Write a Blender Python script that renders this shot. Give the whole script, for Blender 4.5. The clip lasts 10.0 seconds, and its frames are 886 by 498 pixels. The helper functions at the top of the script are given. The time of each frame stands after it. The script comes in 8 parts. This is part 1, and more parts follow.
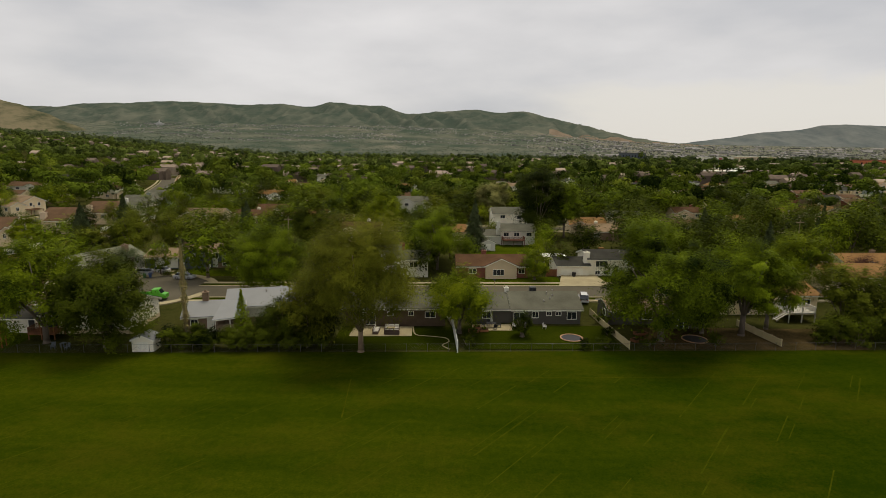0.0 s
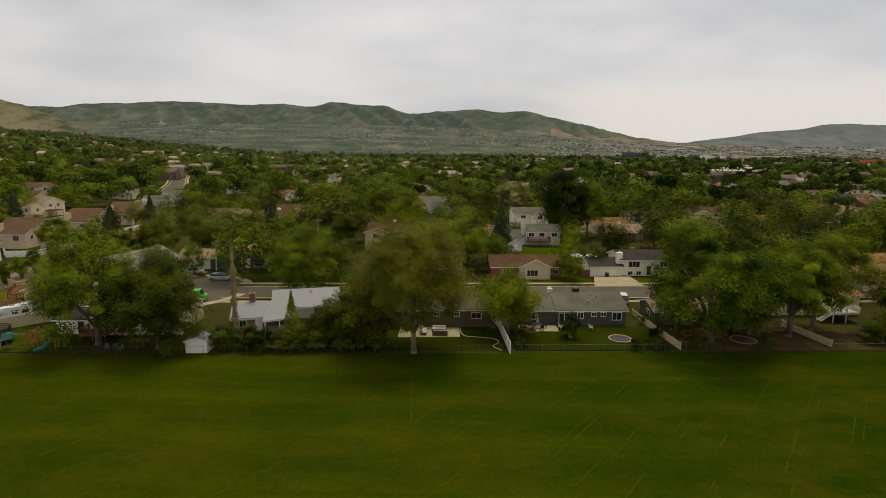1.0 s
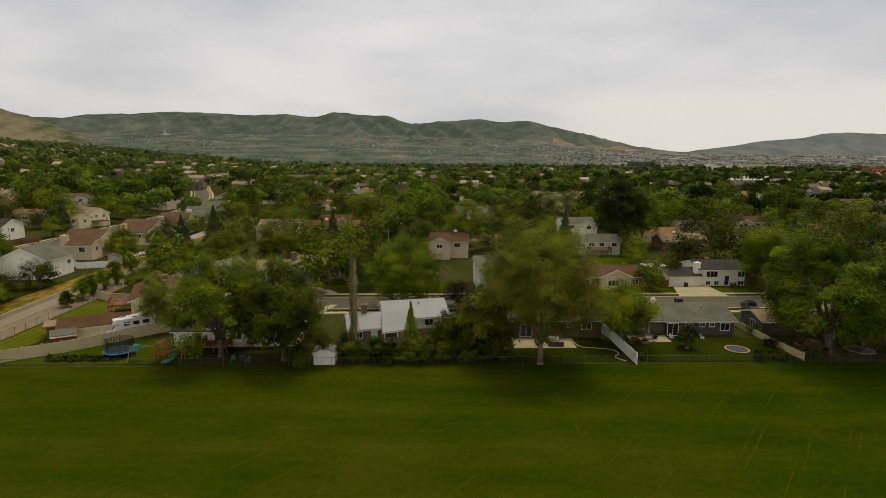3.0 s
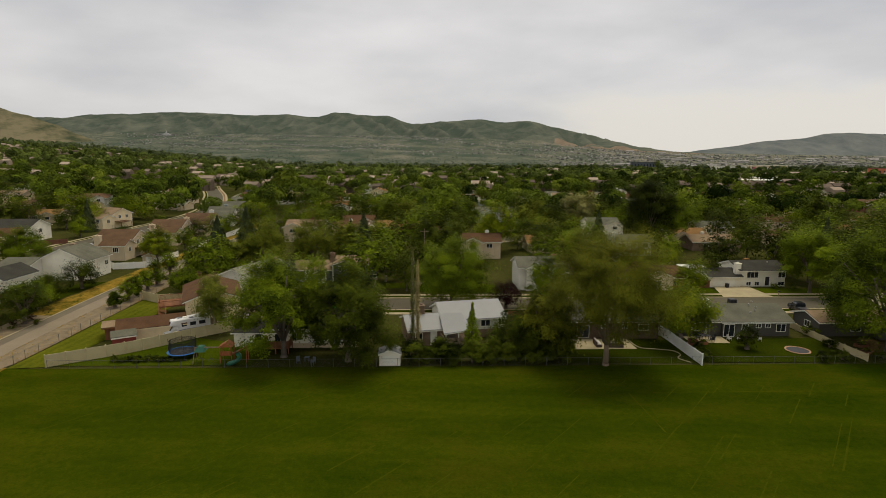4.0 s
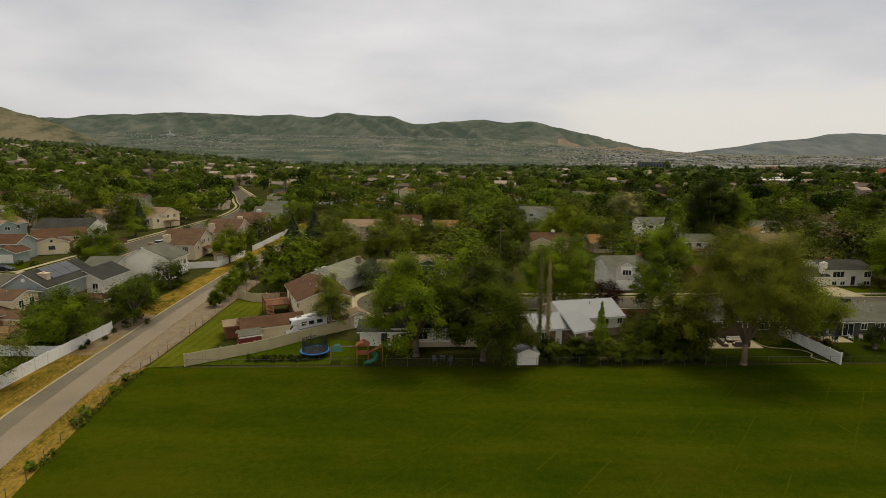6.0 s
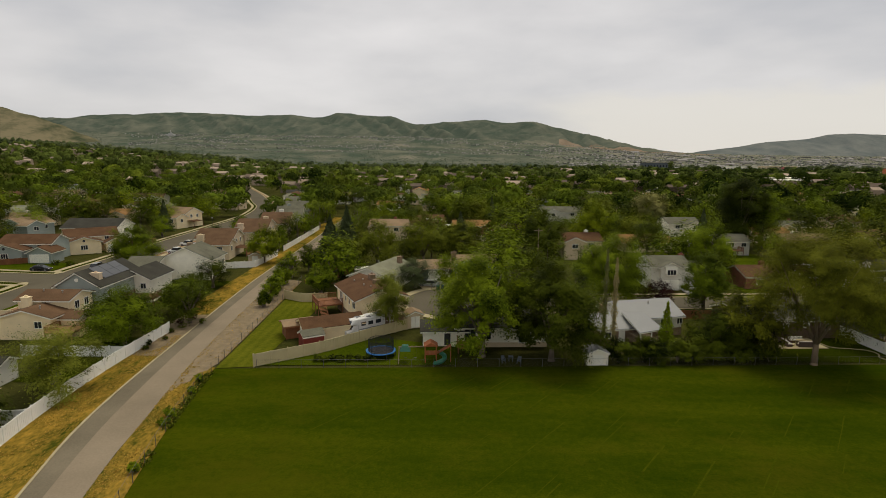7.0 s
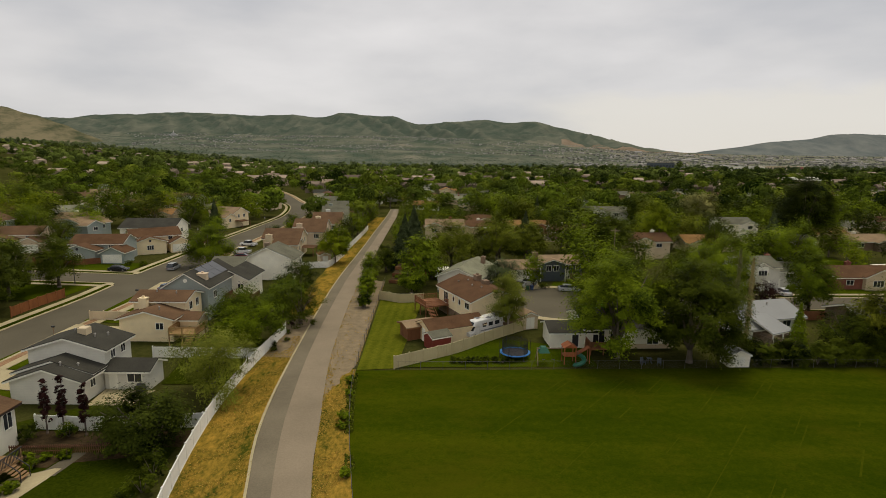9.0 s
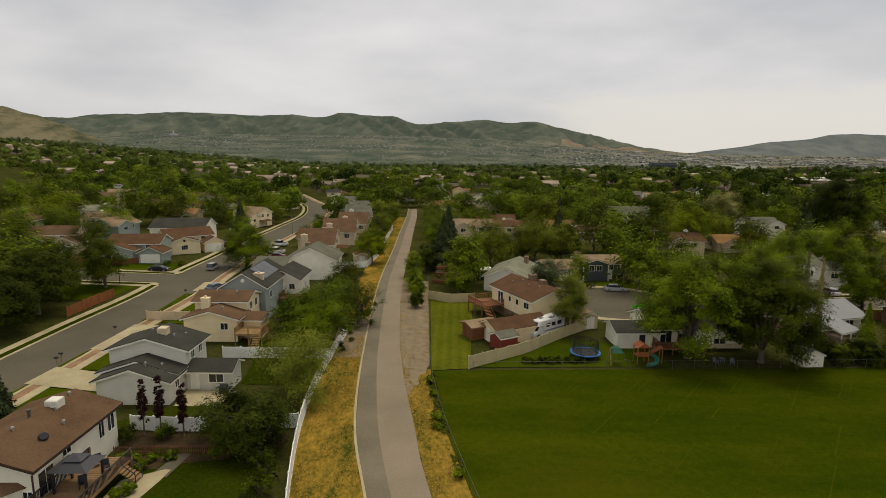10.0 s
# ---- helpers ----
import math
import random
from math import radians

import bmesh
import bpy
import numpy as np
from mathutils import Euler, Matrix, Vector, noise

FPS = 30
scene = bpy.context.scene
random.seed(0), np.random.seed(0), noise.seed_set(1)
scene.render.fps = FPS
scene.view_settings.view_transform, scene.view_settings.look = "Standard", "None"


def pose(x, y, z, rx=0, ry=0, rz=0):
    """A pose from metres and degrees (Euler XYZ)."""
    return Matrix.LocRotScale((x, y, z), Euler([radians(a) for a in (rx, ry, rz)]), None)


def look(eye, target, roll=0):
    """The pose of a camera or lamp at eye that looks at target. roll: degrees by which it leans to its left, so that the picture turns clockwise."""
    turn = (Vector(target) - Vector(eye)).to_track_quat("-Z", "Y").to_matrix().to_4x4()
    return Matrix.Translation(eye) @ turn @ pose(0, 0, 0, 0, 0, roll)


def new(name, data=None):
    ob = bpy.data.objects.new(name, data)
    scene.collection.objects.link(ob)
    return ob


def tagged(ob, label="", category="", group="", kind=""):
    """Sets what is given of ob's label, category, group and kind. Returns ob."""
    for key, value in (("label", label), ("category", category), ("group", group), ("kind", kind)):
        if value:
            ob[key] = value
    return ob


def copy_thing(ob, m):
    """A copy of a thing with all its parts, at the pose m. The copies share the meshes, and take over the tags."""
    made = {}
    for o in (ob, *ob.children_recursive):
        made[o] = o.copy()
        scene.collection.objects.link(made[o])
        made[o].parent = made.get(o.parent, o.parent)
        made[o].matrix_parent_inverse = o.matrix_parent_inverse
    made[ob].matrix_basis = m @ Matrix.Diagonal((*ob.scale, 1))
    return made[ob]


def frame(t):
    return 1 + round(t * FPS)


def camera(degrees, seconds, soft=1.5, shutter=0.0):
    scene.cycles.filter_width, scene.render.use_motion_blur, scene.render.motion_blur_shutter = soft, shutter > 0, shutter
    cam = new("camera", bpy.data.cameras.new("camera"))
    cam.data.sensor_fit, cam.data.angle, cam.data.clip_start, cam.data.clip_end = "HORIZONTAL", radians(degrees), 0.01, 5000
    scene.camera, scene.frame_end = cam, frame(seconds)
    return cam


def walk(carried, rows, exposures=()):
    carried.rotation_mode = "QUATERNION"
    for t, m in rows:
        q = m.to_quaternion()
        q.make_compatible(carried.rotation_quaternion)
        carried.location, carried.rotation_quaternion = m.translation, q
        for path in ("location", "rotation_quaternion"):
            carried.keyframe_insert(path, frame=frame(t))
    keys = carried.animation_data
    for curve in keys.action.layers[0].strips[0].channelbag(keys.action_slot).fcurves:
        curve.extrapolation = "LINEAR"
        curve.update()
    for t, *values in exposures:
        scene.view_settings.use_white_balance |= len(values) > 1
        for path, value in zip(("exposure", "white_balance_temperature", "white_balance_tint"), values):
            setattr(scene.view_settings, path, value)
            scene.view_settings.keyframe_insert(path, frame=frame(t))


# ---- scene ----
cam = camera(77.9, 10.0, soft=0.5)
# time, eye x, y, z, pitch, yaw, lean to the left
PATH = [
    (0.0, 3.43, 1.60, 28.95, -10.28, 1.28, 0.60),
    (0.5, -0.22, 1.52, 29.02, -10.28, 1.31, 0.57),
    (1.0, -4.10, 1.40, 29.09, -10.31, 1.34, 0.53),
    (1.5, -8.29, 1.30, 29.14, -10.36, 1.34, 0.48),
    (2.0, -12.76, 1.09, 29.17, -10.28, 1.34, 0.43),
    (2.5, -17.46, 0.89, 29.20, -9.56, 1.34, 0.41),
    (2.75, -19.80, 0.82, 29.23, -9.36, 1.34, 0.40),
    (4.0, -31.83, 0.64, 29.28, -9.32, 1.36, 0.40),
    (4.5, -36.70, 0.53, 29.22, -9.32, 1.37, 0.40),
    (5.0, -41.66, 0.49, 29.11, -9.29, 1.41, 0.40),
    (5.5, -46.56, 0.52, 28.97, -9.29, 1.42, 0.41),
    (7.0, -61.40, 0.77, 28.57, -9.26, 1.34, 0.44),
    (7.5, -66.27, 1.00, 28.52, -9.25, 1.34, 0.45),
    (8.0, -71.06, 1.18, 28.46, -9.26, 1.35, 0.45),
    (8.5, -75.97, 1.27, 28.38, -9.26, 1.35, 0.45),
    (9.0, -81.01, 1.27, 28.31, -9.26, 1.31, 0.46),
    (9.5, -86.18, 1.27, 28.23, -9.26, 1.25, 0.47),
    (10.0, -91.36, 1.30, 28.14, -9.26, 1.17, 0.48),
]


def drone(x, y, z, pitch, yaw, lean):
    return pose(x, y, z, 90 + pitch, 0, yaw) @ pose(0, 0, 0, 0, 0, lean)


walk(cam, [(t, drone(*row)) for t, *row in PATH])

# ---- light: an overcast afternoon, the sun behind cloud ahead of the camera ----
SUN_ELEVATION, SUN_AZIMUTH = 70.0, 25.0
world = bpy.data.worlds.new("overcast_sky")
scene.world = world
world.use_nodes = True


def graph(tree):
    tree.nodes.clear()

    def node(kind, **values):
        n = tree.nodes.new(kind)
        for key, value in values.items():
            if key[0] == "_":
                n.inputs[int(key[1:])].default_value = value
            elif key == "operation":
                n.operation = value
            elif key == "clamp":
                n.clamp = value
            elif key == "data_type":
                n.data_type = value
        return n

    def link(a, b, out=0, into=0):
        tree.links.new(a.outputs[out], b.inputs[into])

    return node, link


def ramp(node, stops, interpolation="LINEAR"):
    n = node("ShaderNodeValToRGB")
    n.color_ramp.interpolation = interpolation
    while len(n.color_ramp.elements) < len(stops):
        n.color_ramp.elements.new(0.5)
    for e, (p, c) in zip(n.color_ramp.elements, stops):
        e.position, e.color = p, (*c, 1)
    return n


def build_world():
    node, link = graph(world.node_tree)
    sky = node("ShaderNodeTexSky")
    sky.sky_type, sky.sun_disc, sky.sun_elevation, sky.sun_rotation = "NISHITA", False, radians(SUN_ELEVATION), radians(SUN_AZIMUTH)
    dim = node("ShaderNodeVectorMath", operation="SCALE")
    dim.inputs[3].default_value = 0.10
    link(sky, dim)
    # cloud deck: soft streaked noise over the whole dome, stretched along the horizon
    co = node("ShaderNodeTexCoord")
    mp = node("ShaderNodeMapping")
    mp.inputs["Scale"].default_value = (1.0, 1.0, 3.2)
    link(co, mp)
    n1 = node("ShaderNodeTexNoise")
    n1.inputs["Scale"].default_value, n1.inputs["Detail"].default_value, n1.inputs["Roughness"].default_value = 2.1, 5.0, 0.5
    link(mp, n1)
    cloud = ramp(node, [(0.30, (0.52, 0.52, 0.535)), (0.50, (0.68, 0.66, 0.65)), (0.72, (0.83, 0.80, 0.78))])
    link(n1, cloud)
    # the deck thins to a paler, warmer rim above the horizon
    sep = node("ShaderNodeSeparateXYZ")
    link(co, sep)
    low = node("ShaderNodeMapRange", clamp=True)
    low.inputs[1].default_value, low.inputs[2].default_value, low.inputs[3].default_value, low.inputs[4].default_value = 0.116, 0.098, 0.0, 1.0
    wisp = node("ShaderNodeTexNoise")
    wisp.inputs["Scale"].default_value, wisp.inputs["Detail"].default_value = 9.0, 5.0
    link(mp, wisp)
    torn = node("ShaderNodeMath", operation="MULTIPLY_ADD", _1=0.05, _2=-0.025)
    link(wisp, torn)
    edge = node("ShaderNodeMath", operation="ADD")
    link(sep, edge, 2, 0)
    link(torn, edge, 0, 1)
    link(edge, low)
    east = node("ShaderNodeMapRange", clamp=True)
    east.inputs[1].default_value, east.inputs[2].default_value = 0.10, 0.24
    slant = node("ShaderNodeMath", operation="MULTIPLY_ADD", _1=4.0)
    link(torn, slant)
    link(sep, slant, 0, 2)
    link(slant, east)
    both = node("ShaderNodeMath", operation="MULTIPLY")
    link(low, both, 0, 0)
    link(east, both, 0, 1)
    soft = node("ShaderNodeMath", operation="MULTIPLY", _1=0.88)
    link(both, soft)
    rim = node("ShaderNodeMix", data_type="RGBA")
    link(soft, rim, 0, 0)
    link(cloud, rim, 0, 6)
    rim.inputs[7].default_value = (0.765, 0.725, 0.66, 1)
    mix = node("ShaderNodeMix", data_type="RGBA")
    mix.inputs[0].default_value = 0.93
    link(dim, mix, 0, 6)
    link(rim, mix, 2, 7)
    bg = node("ShaderNodeBackground")
    bg.inputs["Strength"].default_value = 1.0
    out = node("ShaderNodeOutputWorld")
    link(mix, bg, 2, 0)
    link(bg, out)


build_world()
sun_data = bpy.data.lights.new("sun", "SUN")
sun_data.energy, sun_data.angle, sun_data.color = 1.75, radians(26), (1.0, 0.89, 0.68)
sun = new("sun", sun_data)
sun.matrix_world = look((60, 120, 200), (60 - math.sin(radians(SUN_AZIMUTH)) * 100, 120 - math.cos(radians(SUN_AZIMUTH)) * 100, 200 - math.tan(radians(SUN_ELEVATION)) * 100))
scene.view_settings.exposure = 0.0

# ---- materials ----
MATERIALS = {}


def material(name, dark, light, scale=1.0, rough=0.8, bump=0.0, fine=12.0, island=0.0, each=0.0, metal=0.0, spec=0.4, stretch=(1, 1, 1), local=False, leaf=False, bands=None, grit=None, tint=0.0, stops=(0.15, 0.80)):
    """A surface that wanders between two colours at a broad and a fine scale. island, each: how far pieces and whole objects differ."""
    if name in MATERIALS:
        return MATERIALS[name]
    m = MATERIALS[name] = bpy.data.materials.new(name)
    m.use_nodes = True
    node, link = graph(m.node_tree)
    co = node("ShaderNodeTexCoord")
    geo = node("ShaderNodeNewGeometry")
    mp = node("ShaderNodeMapping")
    mp.inputs["Scale"].default_value = stretch
    if local:
        link(co, mp, 3, 0)
    else:
        link(geo, mp, 0, 0)
    broad = node("ShaderNodeTexNoise")
    broad.inputs["Scale"].default_value, broad.inputs["Detail"].default_value = scale, 4.0
    small = node("ShaderNodeTexNoise")
    small.inputs["Scale"].default_value, small.inputs["Detail"].default_value, small.inputs["Roughness"].default_value = scale * fine, 3.0, 0.65
    link(mp, broad)
    link(mp, small)
    add = node("ShaderNodeMath", operation="MULTIPLY_ADD", _1=0.5)
    link(small, add)
    half = node("ShaderNodeMath", operation="MULTIPLY_ADD", _1=0.9, _2=-0.2)
    link(broad, half)
    link(half, add, 0, 2)
    value = add
    if grit:
        # the finest grain: (scale, strength)
        tiny = node("ShaderNodeTexNoise")
        tiny.inputs["Scale"].default_value, tiny.inputs["Detail"].default_value, tiny.inputs["Roughness"].default_value = grit[0], 2.0, 0.7
        link(mp, tiny)
        centre = node("ShaderNodeMath", operation="SUBTRACT", _1=0.5)
        link(tiny, centre)
        grain = node("ShaderNodeMath", operation="MULTIPLY_ADD", _1=grit[1])
        link(centre, grain)
        link(value, grain, 0, 2)
        value = grain
    if bands:
        # courses or mowing lanes: (axis, period, strength)
        sep = node("ShaderNodeSeparateXYZ")
        link(geo, sep, 0, 0)
        wave = node("ShaderNodeMath", operation="SINE")
        mul = node("ShaderNodeMath", operation="MULTIPLY", _1=2 * math.pi / bands[1])
        link(sep, mul, bands[0], 0)
        link(mul, wave)
        more = node("ShaderNodeMath", operation="MULTIPLY_ADD", _1=bands[2])
        link(wave, more)
        link(value, more, 0, 2)
        value = more
    if island:
        piece = node("ShaderNodeMath", operation="MULTIPLY_ADD", _1=island)
        off = node("ShaderNodeMath", operation="SUBTRACT", _1=0.5)
        link(geo, off, "Random Per Island", 0)
        link(off, piece)
        link(value, piece, 0, 2)
        value = piece
    if each:
        info = node("ShaderNodeObjectInfo")
        off = node("ShaderNodeMath", operation="SUBTRACT", _1=0.5)
        link(info, off, "Random", 0)
        one = node("ShaderNodeMath", operation="MULTIPLY_ADD", _1=each)
        link(off, one)
        link(value, one, 0, 2)
        value = one
    if tint:
        own = node("ShaderNodeAttribute")
        own.attribute_name = "tint"
        off = node("ShaderNodeMath", operation="SUBTRACT", _1=0.5)
        link(own, off, "Fac", 0)
        one = node("ShaderNodeMath", operation="MULTIPLY_ADD", _1=tint)
        link(off, one)
        link(value, one, 0, 2)
        value = one
    col = ramp(node, [(stops[0], dark), (stops[1], light)])
    link(value, col)
    b = node("ShaderNodeBsdfPrincipled")
    b.inputs["Roughness"].default_value, b.inputs["Metallic"].default_value, b.inputs["Specular IOR Level"].default_value = rough, metal, spec
    link(col, b)
    if bump:
        bp = node("ShaderNodeBump")
        bp.inputs["Strength"].default_value, bp.inputs["Distance"].default_value = bump, 0.05
        link(small, bp, 0, "Height")
        link(bp, b, 0, "Normal")
    out = node("ShaderNodeOutputMaterial")
    if leaf:
        t = node("ShaderNodeBsdfTranslucent")
        link(col, t)
        s = node("ShaderNodeMixShader", _0=0.2)
        link(b, s, 0, 1)
        link(t, s, 0, 2)
        link(s, out)
    else:
        link(b, out)
    return m


def glass(name="window_glass", colour=(0.02, 0.025, 0.03)):
    if name not in MATERIALS:
        m = MATERIALS[name] = bpy.data.materials.new(name)
        m.use_nodes = True
        b = m.node_tree.nodes["Principled BSDF"]
        b.inputs["Base Color"].default_value, b.inputs["Roughness"].default_value, b.inputs["Specular IOR Level"].default_value = (*colour, 1), 0.06, 0.6
    return MATERIALS[name]


def paint(name, c, rough=0.6, var=0.12, scale=0.6, **more):
    return material(name, tuple(v * (1 - var) for v in c), tuple(v * (1 + var) for v in c), scale=scale, rough=rough, **more)


def shingle(name, c):
    return material(name, tuple(v * 0.62 for v in c), tuple(v * 1.3 for v in c), scale=0.35, fine=14.0, rough=0.95, bump=0.5, spec=0.06, grit=(7.0, 0.5))


def field_grass():
    """Mown grass: lanes along x that wander a little, broad greener and drier areas, worn yellow spots, fine grain."""
    m = MATERIALS["field_grass"] = bpy.data.materials.new("field_grass")
    m.use_nodes = True
    node, link = graph(m.node_tree)
    geo = node("ShaderNodeNewGeometry")
    sep = node("ShaderNodeSeparateXYZ")
    link(geo, sep)

    def cloud(scale, detail, stretch=(1, 1, 1), rough=0.55):
        mp = node("ShaderNodeMapping")
        mp.inputs["Scale"].default_value = stretch
        link(geo, mp)
        n = node("ShaderNodeTexNoise")
        n.inputs["Scale"].default_value, n.inputs["Detail"].default_value, n.inputs["Roughness"].default_value = scale, detail, rough
        link(mp, n)
        c = node("ShaderNodeMath", operation="SUBTRACT", _1=0.5)
        link(n, c)
        return c

    def plus(a, b, k):
        n = node("ShaderNodeMath", operation="MULTIPLY_ADD", _1=k)
        link(b, n)
        link(a, n, 0, 2)
        return n

    warp = cloud(0.022, 3.0, (0.5, 1.0, 1.0))
    y = node("ShaderNodeMath", operation="MULTIPLY_ADD", _1=9.0)
    link(warp, y)
    link(sep, y, 1, 2)
    total = None
    for period, phase, k in ((9.4, 57.2, 0.055), (4.1, 51.0, 0.022)):
        turn = node("ShaderNodeMath", operation="MULTIPLY_ADD", _1=2 * math.pi / period, _2=-2 * math.pi * phase / period - math.pi / 2)
        link(y, turn)
        wave = node("ShaderNodeMath", operation="SINE")
        link(turn, wave)
        lane = node("ShaderNodeMath", operation="MULTIPLY_ADD", _1=k, _2=0.5)
        link(wave, lane)
        if total:
            lane.inputs[2].default_value = 0.0
            both = node("ShaderNodeMath", operation="ADD")
            link(total, both, 0, 0)
            link(lane, both, 0, 1)
            total = both
        else:
            total = lane
    total = plus(total, cloud(0.035, 3.0, (0.8, 1.0, 1.0)), 0.50)
    total = plus(total, cloud(0.22, 4.0, (0.5, 1.0, 1.0)), 0.34)
    total = plus(total, cloud(1.3, 3.0), 0.42)
    total = plus(total, cloud(5.0, 2.0, rough=0.7), 0.55)
    total = plus(total, cloud(0.55, 3.0, (0.3, 1.6, 1.0)), 0.26)
    # the grass grows darker from x = -15 to x = 40
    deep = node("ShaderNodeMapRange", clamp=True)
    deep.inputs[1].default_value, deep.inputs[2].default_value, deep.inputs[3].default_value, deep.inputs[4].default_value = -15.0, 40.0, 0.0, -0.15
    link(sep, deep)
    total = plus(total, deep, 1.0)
    col = ramp(node, [(0.18, (0.014, 0.0280, 0.0007)), (0.50, (0.0310, 0.0450, 0.0012)), (0.72, (0.049, 0.0600, 0.0020)), (0.95, (0.085, 0.076, 0.004))])
    link(total, col)
    # drier olive-brown areas and small worn spots
    dry = plus(plus(cloud(0.075, 5.0, (0.7, 1.0, 1.0), 0.62), cloud(0.45, 3.0, (0.6, 1.0, 1.0)), 0.35), cloud(3.0, 2.0, rough=0.7), 0.35)
    amount = node("ShaderNodeMapRange", clamp=True)
    amount.inputs[1].default_value, amount.inputs[2].default_value, amount.inputs[3].default_value, amount.inputs[4].default_value = -0.02, 0.26, 0.0, 0.75
    link(dry, amount)
    mix = node("ShaderNodeMix", data_type="RGBA")
    link(amount, mix, 0, 0)
    link(col, mix, 0, 6)
    mix.inputs[7].default_value = (0.056, 0.056, 0.003, 1.0)
    b = node("ShaderNodeBsdfPrincipled")
    b.inputs["Roughness"].default_value, b.inputs["Specular IOR Level"].default_value = 0.95, 0.0
    link(mix, b, 2, 0)
    out = node("ShaderNodeOutputMaterial")
    link(b, out)
    return m


GRASS = field_grass()
# one lawn in a sunlit and a shaded copy, the light put into the colour
SUNLAWN = material("sunlit_lawn", (0.018, 0.034, 0.001), (0.070, 0.088, 0.004), scale=0.12, fine=20.0, rough=0.9, spec=0.0, grit=(4.0, 0.8))
SHADELAWN = material("lawn_grass", (0.010, 0.019, 0.0008), (0.040, 0.050, 0.003), scale=0.12, fine=20.0, rough=0.9, spec=0.0, grit=(4.0, 0.8))
STRIPED = material("mown_grass", (0.044, 0.058, 0.004), (0.120, 0.124, 0.011), scale=0.10, fine=16.0, rough=0.9, spec=0.0, grit=(4.0, 0.8), bands=(0, 1.5, 0.07))
DRY = material("dry_grass", (0.046, 0.054, 0.007), (0.39, 0.232, 0.038), scale=0.26, fine=4.0, rough=0.95, spec=0.0, grit=(3.0, 0.70), bump=0.3, stretch=(1.0, 0.5, 1.0), stops=(0.27, 0.84))
SOIL = material("yard_soil", (0.016, 0.022, 0.004), (0.075, 0.072, 0.02), scale=0.06, fine=14.0, rough=0.95, spec=0.0, grit=(4.0, 0.8))
GRAVEL = material("gravel", (0.105, 0.082, 0.044), (0.275, 0.205, 0.116), scale=0.9, fine=14.0, rough=0.95, bump=0.6, grit=(5.0, 0.5))
SANDY = material("sandy_strip", (0.15, 0.088, 0.05), (0.34, 0.21, 0.12), scale=0.4, fine=10.0, rough=0.95, spec=0.0, grit=(4.0, 0.6))
BED = material("planting_soil", (0.022, 0.017, 0.009), (0.085, 0.058, 0.03), scale=0.5, fine=10.0, rough=0.95, spec=0.0, grit=(4.0, 0.8))
BAREYARD = material("bare_earth", (0.016, 0.018, 0.005), (0.125, 0.085, 0.036), scale=0.3, fine=9.0, rough=0.95, spec=0.0, grit=(4.0, 0.7))
ASPHALT = material("asphalt", (0.076, 0.067, 0.0458), (0.125, 0.11, 0.0748), scale=0.10, fine=40.0, rough=0.95, bump=0.2, spec=0.1, grit=(6.0, 0.3))
ASPHALT_DARK = material("asphalt_dark", (0.122, 0.104, 0.071), (0.19, 0.161, 0.110), scale=0.20, fine=30.0, rough=0.95, bump=0.2, spec=0.1, grit=(6.0, 0.3))
TRAIL = material("trail_asphalt", (0.180, 0.146, 0.100), (0.275, 0.224, 0.156), scale=0.16, fine=30.0, rough=0.95, bump=0.2, spec=0.1, grit=(6.0, 0.3))
CONCRETE = material("concrete", (0.26, 0.216, 0.124), (0.46, 0.396, 0.238), scale=0.35, fine=14.0, rough=0.95, bump=0.2, spec=0.1, grit=(6.0, 0.3))
WHITE = paint("white_trim", (0.86, 0.84, 0.72), 0.5)
VINYL = paint("white_vinyl", (0.86, 0.855, 0.78), 0.5, var=0.05, each=0.08)
TANVINYL = paint("tan_vinyl", (0.50, 0.42, 0.2322), 0.6, each=0.12)
METAL = paint("galvanised_steel", (0.10, 0.097, 0.088), 0.6, metal=0.3)
VENT = paint("pale_vent_metal", (0.34, 0.32, 0.28), 0.5, metal=0.2)
BARK = material("bark", (0.07, 0.055, 0.042), (0.20, 0.16, 0.12), scale=1.4, rough=0.95, bump=0.8, stretch=(1, 1, 0.3))
WILLOWBARK = material("willow_bark", (0.11, 0.08, 0.05), (0.30, 0.22, 0.14), scale=1.4, rough=0.95, bump=0.8, stretch=(1, 1, 0.3))
PALEBARK = material("pale_bark", (0.20, 0.17, 0.13), (0.42, 0.36, 0.28), scale=1.4, rough=0.95, bump=0.8, stretch=(1, 1, 0.3))
CEDAR = material("cedar_boards", (0.13, 0.05, 0.020), (0.28, 0.115, 0.043), scale=1.2, rough=0.8, each=0.25, stretch=(1, 1, 0.2))
ORANGEWOOD = material("orange_cedar_boards", (0.15, 0.050, 0.013), (0.32, 0.115, 0.030), scale=1.2, rough=0.8, each=0.25, stretch=(1, 1, 0.2))
PLAYWOOD = material("red_cedar_boards", (0.19, 0.055, 0.018), (0.36, 0.115, 0.034), scale=1.2, rough=0.8, each=0.25, stretch=(1, 1, 0.2))
TIMBER = material("weathered_timber", (0.17, 0.12, 0.075), (0.36, 0.27, 0.18), scale=1.2, rough=0.85, each=0.25)
REDWOOD = material("red_stained_timber", (0.10, 0.040, 0.022), (0.205, 0.086, 0.046), scale=1.2, rough=0.75, each=0.2)
GOLDEN = material("golden_timber", (0.22, 0.13, 0.045), (0.42, 0.27, 0.11), scale=1.2, rough=0.8, each=0.25)
BRICK = material("brown_brick", (0.13, 0.085, 0.05), (0.28, 0.19, 0.12), scale=0.8, fine=12.0, rough=0.9, bump=0.4)
REDBRICK = material("red_brick", (0.15, 0.05, 0.03), (0.29, 0.11, 0.07), scale=0.8, fine=12.0, rough=0.9, bump=0.4)
